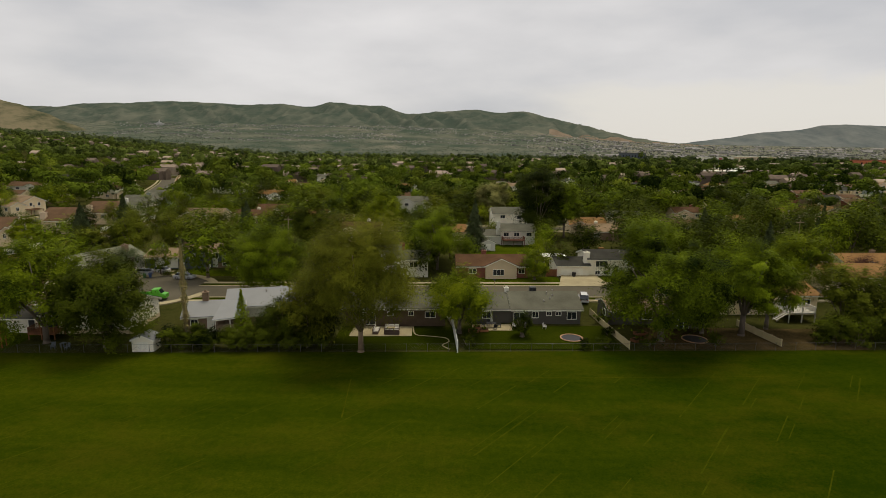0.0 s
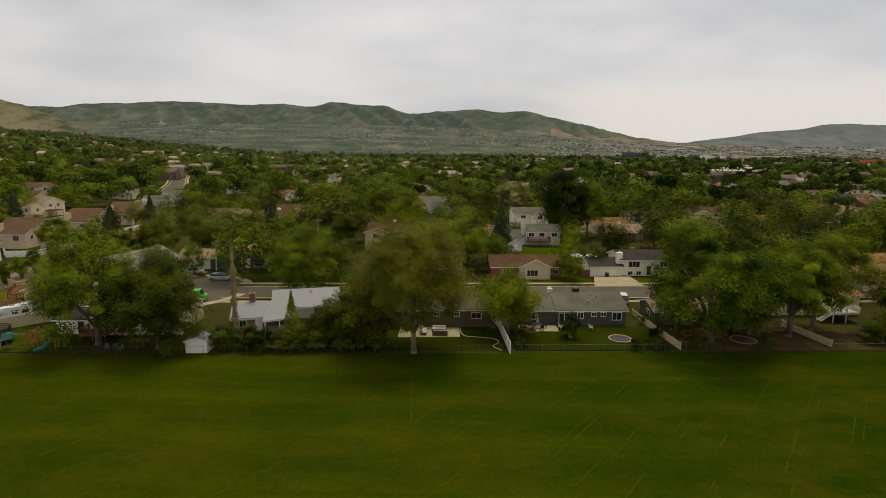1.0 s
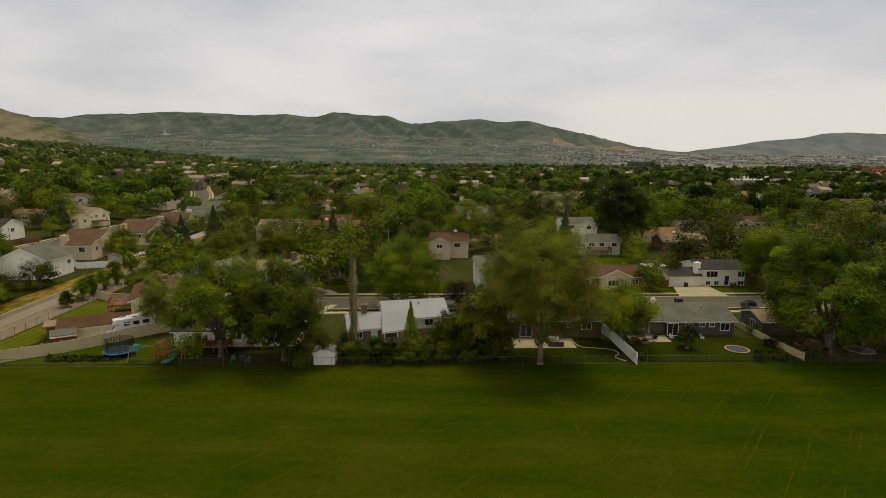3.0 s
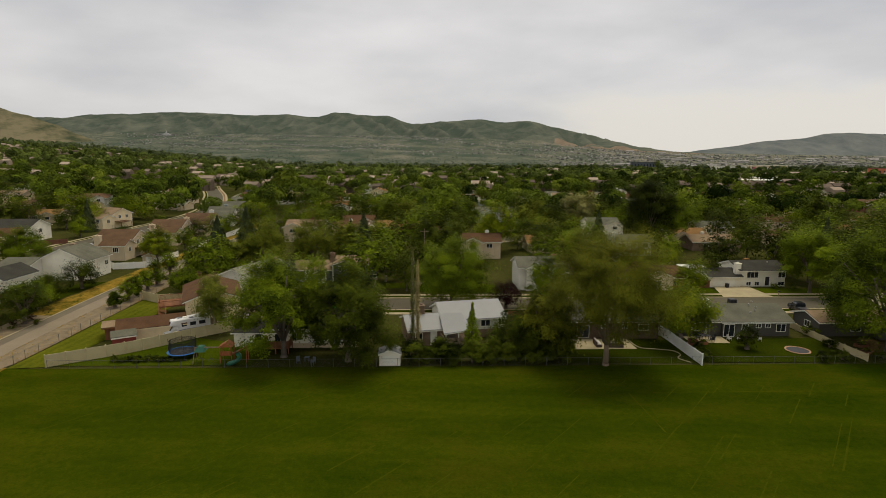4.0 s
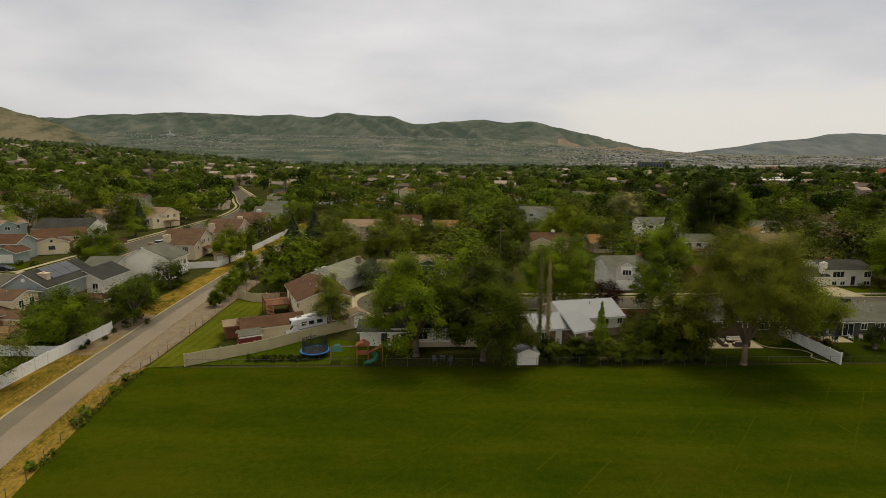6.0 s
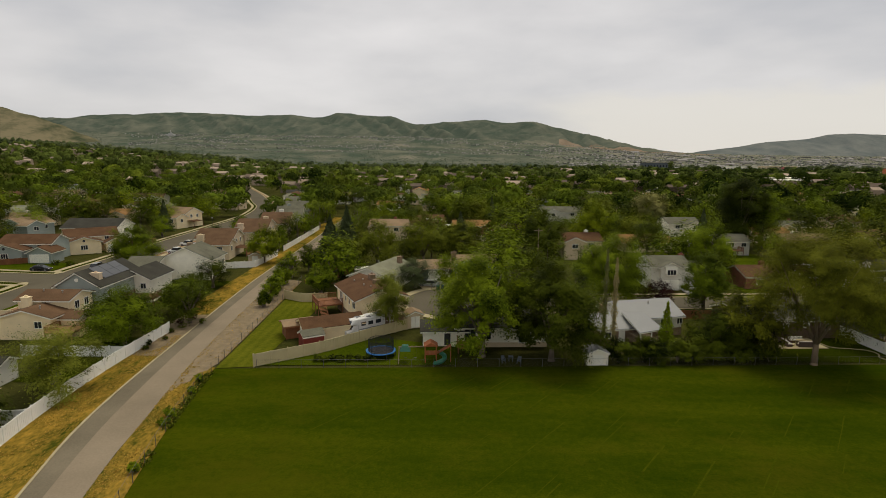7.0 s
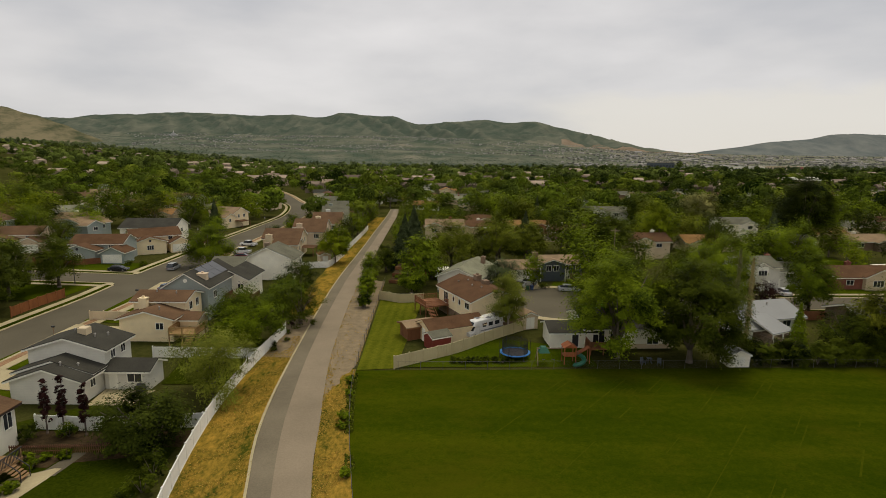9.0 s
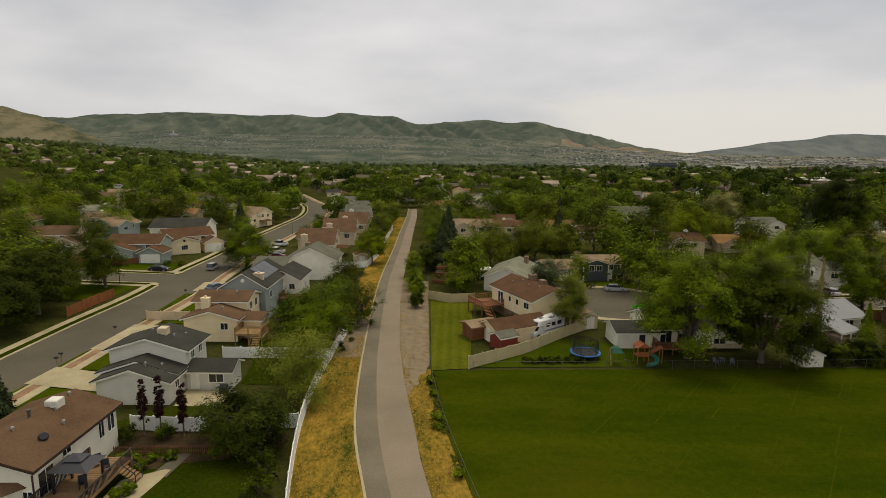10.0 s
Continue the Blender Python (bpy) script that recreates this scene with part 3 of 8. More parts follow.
patch("planting_bed_fence", [(-123.6, 50.2), (-108.0, 51.0), (-108.0, 54.4), (-124.2, 53.6)], BED, "dark planting bed before the white fence", "bed", 0.045)
patch("west_lawn_side", [(-131.0, 52.5), (-117.8, 54.6), (-117.6, 59.6), (-123.0, 59.6)], SHADELAWN, "shaded side lawn between two houses", "lawn", 0.03)
edging = along([(-3.3, 88.4), (-2.6, 84.6), (-0.2, 83.9), (2.2, 83.2), (2.7, 81.6), (1.7, 80.0), (2.9, 78.3)], 0.6)
ribbon("lawn_edging", offset(edging, -0.09), offset(edging, 0.09), CONCRETE, "pale curved concrete lawn edging", "kerb", 0.09, across=1, thick=0.15)
patch("bare_yard", [(33, 79.9), (66, 81.4), (66, 91), (34, 90)], BAREYARD, "bare brown earth under big garden trees", "yard", 0.03)
patch("patio_brown_house", [(-13, 83.2), (-3.2, 83.8), (-3.4, 88.6), (-13, 88.2)], CONCRETE, "concrete garden patio", "patio", 0.07)

# ---- houses ----
GLASS = glass()


def roof_slab(top, under, y0, y1, x_out, z_out, z_ridge, ridge=0.0):
    """Both slopes of a gable roof with its ridge along local y."""
    for s in (-1, 1):
        a, b = (ridge, z_ridge), (s * x_out, z_out)
        for shape, lo, hi, grow in ((top, 0.02, 0.10, 0.03), (under, -0.20, 0.02, 0.0)):
            p = [(a[0], y0 - grow), (b[0] + s * grow, y0 - grow), (b[0] + s * grow, y1 + grow), (a[0], y1 + grow)]
            if s < 0:
                p = p[::-1]
            zs = [a[1] if x == a[0] else b[1] for x, y in p]
            shape.hull([(x, y, z + lo) for (x, y), z in zip(p, zs)], [(x, y, z + hi) for (x, y), z in zip(p, zs)])


def turn_shape(shape, cx, cy, quarter):
    if quarter:
        shape.v = [(-y, x, z) for x, y, z in shape.v]
    shape.v = [(x + cx, y + cy, z) for x, y, z in shape.v]
    return shape


def wing(home, cx, cy, w, d, eave, ridge, axis, wall, roof, trim=None, z0=-0.6, over=0.5, hip=False, base=None, shed=False):
    """One gabled block of a house: walls, roof and its white edge boards. w along local x, d along local y; axis: the ridge's."""
    hw, hd = (w / 2, d / 2) if axis == "y" else (d / 2, w / 2)
    pitch = (ridge - eave) / hw
    walls, top, under = Shape(), Shape(), Shape()
    if hip:
        walls.box(-hw, -hd, z0, hw, hd, eave)
        e, zo = over, eave - pitch * over
        q = max(hd - hw, 0.0)
        low = [(-hw - e, -hd - e), (hw + e, -hd - e), (hw + e, hd + e), (-hw - e, hd + e)]
        under.hull([(x, y, zo - 0.18) for x, y in low], [(x, y, zo) for x, y in low])
        n = len(top.v)
        g = 0.03
        top.v += [(x + math.copysign(g, x), y + math.copysign(g, y), zo + 0.003) for x, y in low] + [(0, -q, ridge + 0.08), (0, q, ridge + 0.08)]
        top.f += [(n, n + 1, n + 4), (n + 1, n + 2, n + 5, n + 4), (n + 2, n + 3, n + 5), (n + 3, n, n + 4, n + 5), (n + 3, n + 2, n + 1, n)]
    else:
        ring = [(-hw, z0), (hw, z0), (hw, eave), (0, ridge), (-hw, eave)]
        n = len(walls.v)
        walls.v += [(x, -hd, z) for x, z in ring] + [(x, hd, z) for x, z in ring]
        walls.f += [(0, 1, 2, 3, 4), (9, 8, 7, 6, 5)] + [((i + 1) % 5, i, i + 5, (i + 1) % 5 + 5) for i in range(5)]
        roof_slab(top, under, -hd - over * 0.8, hd + over * 0.8, hw + over, eave - pitch * over + 0.22, ridge + 0.22)
    quarter = axis == "x"
    part("wall", turn_shape(walls, cx, cy, quarter), wall, home)
    part("roof", turn_shape(top, cx, cy, quarter), roof, home)
    part("fascia", turn_shape(under, cx, cy, quarter), trim or WHITE, home)
    if base:
        t = Shape().box(cx - w / 2 - 0.04, cy - d / 2 - 0.04, z0, cx + w / 2 + 0.04, cy + d / 2 + 0.04, base[1])
        part("brick_base", t, base[0], home, "brick lower wall")


def opening(home, name, side, x, y, z, w, h, frame_mat=None, pane_mat=None, muntins=1, label=""):
    """A window or glazed door on a wall that looks to local S, N, E or W; x, y its middle on the wall, z its middle height."""
    f, p = Shape(), Shape()
    b, t = 0.09, 0.06
    f.box(-w / 2 - b, -t, -h / 2 - b, -w / 2, 0.02, h / 2 + b).box(w / 2, -t, -h / 2 - b, w / 2 + b, 0.02, h / 2 + b)
    f.box(-w / 2, -t, h / 2, w / 2, 0.02, h / 2 + b).box(-w / 2, -t - 0.04, -h / 2 - b, w / 2, 0.02, -h / 2)
    for i in range(muntins):
        u = -w / 2 + w * (i + 1) / (muntins + 1)
        f.box(u - 0.03, -t + 0.01, -h / 2, u + 0.03, 0.01, h / 2)
    p.box(-w / 2, -0.025, -h / 2, w / 2, -0.005, h / 2)
    turn = {"S": 0, "E": 90, "N": 180, "W": 270}[side]
    ob = part(name, f, frame_mat or WHITE, home, label)
    ob.matrix_basis = pose(x, y, z, 0, 0, turn)
    part("pane", p, pane_mat or GLASS, ob)
    return ob


def garage_door(home, side, x, y, z0, w, h=2.1, mat=None):
    s = Shape()
    for k in range(4):
        s.box(-w / 2, -0.06, k * h / 4 + 0.015, w / 2, -0.01, (k + 1) * h / 4 - 0.015)
        n = max(int(w / 0.62), 1)
        for i in range(n):
            s.box(-w / 2 + w * i / n + 0.06, -0.075, k * h / 4 + 0.09, -w / 2 + w * (i + 1) / n - 0.06, -0.06, (k + 1) * h / 4 - 0.09)
    s.box(-w / 2 - 0.12, -0.08, 0, -w / 2, 0.0, h + 0.12).box(w / 2, -0.08, 0, w / 2 + 0.12, 0.0, h + 0.12).box(-w / 2, -0.08, h, w / 2, 0.0, h + 0.12)
    ob = part("garage_door", s, mat or WHITE, home, "panelled garage door")
    ob.matrix_basis = pose(x, y, z0, 0, 0, {"S": 0, "E": 90, "N": 180, "W": 270}[side])
    return ob


def chimney(home, x, y, z0, z1, mat, w=1.2, d=0.8):
    s = Shape().box(x - w / 2, y - d / 2, z0, x + w / 2, y + d / 2, z1).box(x - w / 2 - 0.08, y - d / 2 - 0.08, z1, x + w / 2 + 0.08, y + d / 2 + 0.08, z1 + 0.12)
    s.box(x - 0.18, y - 0.15, z1 + 0.12, x + 0.18, y + 0.15, z1 + 0.4)
    part("chimney", s, mat, home)


def vents(home, spots):
    for x, y, z in spots:
        part("roof_vent", Shape().tube((x, y, z - 0.35), (x, y, z + 0.4), 0.09, 0.09, 8).tube((x, y, z + 0.38), (x, y, z + 0.5), 0.16, 0.12, 8), VENT, home)


def cooler(home, x, y, z, mat=None):
    """An evaporative cooler on a roof."""
    ob = part("roof_cooler", Shape().soft(x - 0.55, y - 0.55, z + 0.1, x + 0.55, y + 0.55, z + 1.05, 0.08).box(x - 0.45, y - 0.45, z - 0.5, x + 0.45, y + 0.45, z + 0.1), mat or DARK, home, "boxy evaporative cooler")
    for k in range(5):
        part("louvre", Shape().box(x - 0.45, y - 0.575, z + 0.2 + k * 0.14, x + 0.45, y - 0.552, z + 0.28 + k * 0.14), mat or DARK, ob)


def house(x, y, yaw, label, z=None):
    return thing("house", pose(x, y, land(x, y) if z is None else z, 0, 0, yaw), label, "house")


def deck(home, x0, y0, x1, y1, h, mat, rail=True, stairs=None, rail_mat=None, stair_y=0.0):
    """A raised timber deck on posts; stairs: 'S', 'E' or 'W' side flight."""
    d = part("deck", Shape().box(x0, y0, h - 0.22, x1, y1, h), mat, home, "raised timber deck")
    n = max(int((y1 - y0) / 0.3), 1)
    for i in range(n):
        a = y0 + (y1 - y0) * i / n
        part("plank", Shape().box(x0 - 0.03, a + 0.012, h, x1 + 0.03, a + (y1 - y0) / n - 0.012, h + 0.035), mat, d)
    for px in (x0 + 0.1, (x0 + x1) / 2, x1 - 0.1):
        part("post", Shape().box(px - 0.07, y0, -0.3, px + 0.07, y0 + 0.14, h + 0.95), mat, d)
    for px in (x0 + 0.1, x1 - 0.1):
        part("post", Shape().box(px - 0.07, y1 - 0.2, -0.3, px + 0.07, y1 - 0.06, h + 0.95), mat, d)
    if rail:
        r = Shape().box(x0, y0 + 0.02, h + 0.9, x1, y0 + 0.12, h + 0.98).box(x0, y0 + 0.12, h + 0.9, x0 + 0.1, y1, h + 0.98).box(x1 - 0.1, y0 + 0.12, h + 0.9, x1, y1, h + 0.98)
        r.box(x0, y0 + 0.04, h + 0.12, x1, y0 + 0.1, h + 0.18)
        for u in spaced(x0 + 0.1, x1 - 0.1, max(int((x1 - x0) / 0.16), 2)):
            r.box(u - 0.02, y0 + 0.05, h + 0.18, u + 0.02, y0 + 0.09, h + 0.9)
        for side in (x0 + 0.05, x1 - 0.05):
            for u in spaced(y0 + 0.25, y1 - 0.1, max(int((y1 - y0) / 0.16), 2)):
                r.box(side - 0.02, u - 0.02, h, side + 0.02, u + 0.02, h + 0.9)
        part("railing", r, rail_mat or mat, d)
    if stairs:
        n = max(int(h / 0.19), 2)
        for i in range(n):
            zz = h - (i + 1) * h / (n + 1)
            if stairs == "W":
                s = Shape().box(x0 - 0.28 * (i + 1), y0 + 0.1, zz - 0.05, x0 - 0.28 * i + 0.02, y0 + 1.3, zz)
            elif stairs == "S":
                s = Shape().box(x1 - 1.2, y0 - 0.28 * (i + 1), zz - 0.05, x1 - 0.1, y0 - 0.28 * i + 0.02, zz)
            else:
                s = Shape().box(x1 + 0.28 * i - 0.02, y0 + 0.1 + stair_y, zz - 0.05, x1 + 0.28 * (i + 1), y0 + 1.3 + stair_y, zz)
            part("tread", s, mat, d)
        for u in (0.1, 1.2):
            if stairs == "W":
                a, b = (x0, y0 + u, h + 0.8), (x0 - 0.28 * n, y0 + u, 0.85)
            else:
                a, b = ((x1 - u, y0, h + 0.8), (x1 - u, y0 - 0.28 * n, 0.85)) if stairs == "S" else ((x1, y0 + u + stair_y, h + 0.8), (x1 + 0.28 * n, y0 + u + stair_y, 0.85))
            part("handrail", Shape().tube(a, b, 0.045, 0.045, 6).tube((b[0], b[1], -0.1), b, 0.045, 0.045, 6), rail_mat or mat, d)


R_WHITE = paint("white_metal_roof", (0.225, 0.23, 0.222), 0.5, var=0.07, scale=0.5, bump=0.1)
R_GREY, R_DARK, R_BROWN, R_TAN, R_RED, R_GREEN, R_ORANGE = (shingle("shingle_" + n, c) for n, c in (
    ("grey", (0.125, 0.122, 0.0877)), ("charcoal", (0.050, 0.048, 0.0387)), ("brown", (0.120, 0.072, 0.040)), ("tan", (0.245, 0.175, 0.105)),
    ("russet", (0.104, 0.057, 0.030)), ("sage", (0.20, 0.20, 0.135)), ("orange", (0.235, 0.132, 0.050))))
W_GREY, W_BLUE, W_CREAM, W_WHITE, W_TAN, W_PINK, W_SLATE, W_LIGHT = (paint("siding_" + n, c, 0.7, bands=(2, 0.2, 0.06)) for n, c in (
    ("grey", (0.075, 0.068, 0.053)), ("blue", (0.30, 0.34, 0.304)), ("cream", (0.82, 0.68, 0.42)), ("white", (0.86, 0.82, 0.67)), ("tan", (0.62, 0.50, 0.32)),
    ("pink", (0.64, 0.50, 0.34)), ("slate", (0.075, 0.09, 0.1)), ("light_grey", (0.66, 0.635, 0.54))))

# ---- the houses behind the field ----
YAW = 3.5


def grey_ranch():
    h = house(15.2, 95.6, YAW, "low dark grey ranch house with a slate-grey shingle roof", 0.0)
    wing(h, 3.6, 0.0, 11.6, 9.2, 2.55, 4.25, "x", W_GREY, R_GREY)
    wing(h, -5.6, 0.25, 6.9, 8.7, 2.5, 4.05, "x", W_GREY, R_GREY)
    y = -4.6
    opening(h, "glass_door", "S", -1.05, y, 1.05, 1.75, 2.0, muntins=1, label="white-framed sliding glass door")
    opening(h, "window", "S", 1.65, y, 1.65, 0.95, 0.95)
    opening(h, "window", "S", 4.0, y, 1.85, 0.8, 0.6)
    opening(h, "window", "S", 5.6, y, 1.85, 0.8, 0.6)
    opening(h, "window", "S", 7.9, y, 1.5, 1.5, 1.2)
    opening(h, "window", "S", -6.5, -4.1, 1.5, 1.3, 1.1)
    chimney(h, -2.6, 0.4, 3.4, 5.0, W_LIGHT, 0.7, 0.7)
    cooler(h, 2.1, 0.6, 4.15)
    vents(h, [(4.3, -0.8, 4.2), (5.2, -1.4, 3.9), (4.6, -2.2, 3.6), (3.4, -2.9, 3.3), (5.6, 0.5, 4.3)])


def brown_ranch():
    h = house(-6.6, 93.3, YAW, "brown brick ranch house under the willow with a dark shingle roof", 0.25)
    wing(h, 0, 0, 16.6, 9.0, 2.75, 4.3, "x", material("dark_brown_brick", (0.070, 0.047, 0.028), (0.150, 0.102, 0.062), scale=0.8, fine=12.0, rough=0.9, bump=0.4), R_GREY)
    opening(h, "glass_door", "S", -4.3, -4.5, 1.05, 1.9, 2.0, label="white sliding garden door")
    opening(h, "window", "S", -0.8, -4.5, 1.9, 0.8, 0.6)
    opening(h, "window", "S", 2.6, -4.5, 1.9, 0.8, 0.6)
    opening(h, "window", "S", 5.8, -4.5, 1.7, 1.6, 0.9)
    vents(h, [(1.0, -1.0, 4.1), (2.2, -1.6, 3.9), (-0.6, -1.2, 4.0), (4.0, -0.6, 4.2)])


def white_roof_house():
    h = house(-30.9, 92.2, 15, "pale house with a white metal roof and a covered deck", 0.2)
    wing(h, 1.2, 0.2, 10.4, 8.6, 3.0, 4.75, "x", W_LIGHT, R_WHITE, base=(BRICK, 1.1))
    wing(h, -7.2, -2.8, 5.8, 7.6, 2.4, 3.7, "x", BRICK, R_WHITE)
    # covered deck that runs towards the field
    top, under = Shape(), Shape()
    for s, lo, hi in ((top, 0.0, 0.07), (under, -0.16, -0.003)):
        q = [(-5.4, -10.2, 2.75), (-0.6, -9.2, 2.75), (-0.9, -3.9, 4.0), (-4.6, -3.6, 4.1)]
        s.hull([(x, y, z + lo) for x, y, z in q], [(x, y, z + hi) for x, y, z in q])
    part("porch_roof", top, R_WHITE, h, "white sloping porch roof")
    part("fascia", under, WHITE, h)
    for x, y in ((-5.0, -9.8), (-2.9, -9.5), (-0.9, -8.9)):
        part("porch_post", Shape().box(x - 0.07, y - 0.07, -0.2, x + 0.07, y + 0.07, 2.7), WHITE, h)
    deck(h, -5.2, -9.9, -0.8, -4.2, 0.9, TIMBER, stairs="S")
    opening(h, "window", "S", 3.2, -4.1, 2.2, 1.5, 1.1)
    opening(h, "window", "S", 6.0, -4.1, 2.2, 0.9, 0.9)
    opening(h, "glass_door", "S", -2.6, -4.1, 1.9, 1.8, 2.0)
    opening(h, "door", "S", -6.2, -6.6, 1.0, 0.9, 2.0, pane_mat=WHITE, muntins=0, label="white panel door")
    opening(h, "window", "S", -8.6, -6.6, 1.5, 1.0, 0.9)
    chimney(h, -7.4, -2.6, 2.0, 5.3, BRICK, 0.9, 0.8)
    vents(h, [(2.0, -1.0, 4.5), (4.4, 0.8, 4.6)])


def maple_house():
    h = house(-54.8, 87.0, YAW, "white house half hidden behind maples, dark roof", 0.2)
    wing(h, 0.4, 0, 14.0, 9.2, 2.9, 4.6, "x", W_WHITE, R_DARK, base=(W_TAN, 0.5))
    wing(h, -8.4, -1.6, 6.8, 5.4, 2.2, 3.1, "x", W_WHITE, R_DARK)
    # a flat black panel stands for the shade inside the open doorway
    opening(h, "door", "S", -8.0, -4.3, 1.0, 0.95, 2.0, pane_mat=DARK, muntins=0, label="open doorway, its dark inside a black panel")
    opening(h, "window", "S", -2.0, -4.6, 1.6, 1.4, 1.1)
    opening(h, "window", "S", 3.9, -4.6, 0.9, 1.7, 0.8)
    opening(h, "glass_door", "S", -4.5, -4.6, 1.6, 1.7, 2.0)
    deck(h, -6.6, -7.4, -2.6, -4.7, 0.75, CEDAR, stairs=None)
    vents(h, [(-8.2, -2.4, 2.9)])


def cream_house():
    h = house(-77.0, 98.8, -64, "cream split-level house with a reddish brown roof and brick base", 0.2)
    wing(h, 0, 0, 13.6, 9.0, 4.5, 6.1, "x", W_CREAM, R_RED, base=(BRICK, 1.3))
    chimney(h, -1.0, 0.6, 5.0, 7.2, BRICK, 1.3, 1.0)
    cooler(h, 2.4, 0.4, 6.0, BRICK)
    for u in (-0.4, 2.0):
        opening(h, "window", "S", u, -4.5, 3.4, 0.7, 0.9, muntins=0)
    opening(h, "window", "S", 4.9, -4.5, 3.4, 1.5, 1.0)
    opening(h, "glass_door", "S", -3.6, -4.5, 3.0, 1.7, 2.0)
    opening(h, "window", "E", 6.8, 1.2, 0.9, 1.6, 0.7)
    deck(h, -7.6, -9.2, -2.2, -4.6, 1.95, CEDAR, stairs="E")
    vents(h, [(1.2, -1.6, 5.7), (3.6, -1.0, 5.8), (-2.0, -0.8, 5.9), (-3.5, -2.0, 5.5)])


def cream_garage():
    g = thing("garage", pose(-81.6, 86.4, 0.1, 0, 0, 28), "cream garage with a reddish brown roof", "garage")
    wing(g, 0, 0, 9.4, 4.6, 2.25, 3.2, "x", W_CREAM, R_RED, W_CREAM)
    wing(g, -4.6, 3.0, 4.6, 3.2, 1.9, 2.3, "x", CEDAR, R_TAN, CEDAR)
    opening(g, "door", "W", -4.7, 0.2, 0.95, 0.9, 1.9, pane_mat=WHITE, muntins=0)


def sage_house():
    h = house(-78.0, 123.5, 72, "house with a sage-grey shingle roof and brick chimney", 0.3)
    wing(h, 0, 0, 15.0, 9.4, 3.0, 4.9, "x", W_LIGHT, R_GREEN)
    chimney(h, 4.5, -2.2, 3.0, 5.7, BRICK, 1.4, 0.8)
    opening(h, "window", "W", -7.5, 1.4, 1.5, 1.6, 1.0)
    opening(h, "window", "N", -2.0, 4.7, 1.5, 1.4, 1.0)
    vents(h, [(0.4, 1.2, 4.8)])


def navy_house():
    h = house(-56.2, 133.0, 7, "dark blue split-level house with a tan roof and white columns", 0.4)
    wing(h, 0.2, 1.0, 9.8, 9.0, 3.7, 4.9, "x", W_SLATE, R_TAN, base=(BRICK, 1.4))
    wing(h, -2.4, -3.2, 6.6, 2.6, 3.7, 4.8, "y", W_SLATE, R_TAN)
    wing(h, -10.0, 0.4, 8.6, 8.4, 2.55, 3.9, "x", W_SLATE, R_TAN)
    chimney(h, -5.8, -0.6, 3.0, 6.0, BRICK, 1.2, 0.9)
    garage_door(h, "S", -9.6, -3.8, 0.0, 4.9)
    for u in (-3.4, -1.6, 1.6, 4.0):
        opening(h, "window", "S", u, -4.5 if u < 0 else -3.5, 2.9, 1.2, 1.2)
    opening(h, "window", "S", 4.0, -3.55, 0.8, 1.6, 0.7)
    opening(h, "door", "S", 1.5, -3.55, 1.2, 1.0, 2.1, pane_mat=WHITE, muntins=0, label="white front door")
    for u in (-5.4, 0.6):
        part("column", Shape().box(u - 0.12, -4.85, -0.2, u + 0.12, -4.6, 3.6), WHITE, h)


def grey_two_storey():
    h = house(-12.4, 126.5, 4, "light grey two-storey house with a front gable", 0.3)
    wing(h, -1.2, 0, 8.6, 8.8, 5.0, 6.6, "x", W_LIGHT, R_GREY)
    wing(h, -1.6, -4.7, 4.4, 1.2, 5.0, 6.1, "y", W_LIGHT, R_GREY)
    wing(h, 6.2, 0.6, 6.6, 8.0, 3.9, 5.2, "x", W_LIGHT, R_GREY)
    garage_door(h, "S", -1.6, -5.3, 0.0, 3.9)
    part("box_window", Shape().box(-2.9, -5.75, 3.75, -0.3, -5.3, 5.3), WHITE, h, "white projecting box window")
    opening(h, "window", "S", -1.6, -5.75, 4.0, 1.9, 1.1, muntins=2)
    opening(h, "window", "S", 6.2, -3.4, 2.8, 1.6, 1.1)
    opening(h, "door", "S", 3.6, -3.4, 1.1, 1.0, 2.1, pane_mat=WHITE, muntins=0)
    chimney(h, 3.6, 1.2, 5.0, 6.9, REDBRICK, 1.0, 0.8)


def brick_ranch():
    h = house(11.8, 128.2, YAW, "red brick ranch house with a russet roof and front gable", 0.35)
    wing(h, 0, 0, 16.0, 9.0, 2.6, 4.3, "x", REDBRICK, R_RED)
    wing(h, 1.8, -4.9, 7.0, 1.2, 2.8, 4.4, "y", W_TAN, R_RED)
    opening(h, "window", "S", 1.2, -5.5, 1.4, 2.4, 1.3, muntins=2)
    opening(h, "window", "S", -4.6, -4.5, 1.5, 1.6, 1.0)
    opening(h, "door", "S", 4.9, -4.5, 1.0, 1.0, 2.0, pane_mat=CEDAR, muntins=0)
    opening(h, "window", "S", 6.6, -4.5, 1.5, 1.3, 1.0)
    chimney(h, -1.6, 0.6, 3.6, 5.2, REDBRICK, 1.1, 0.8)


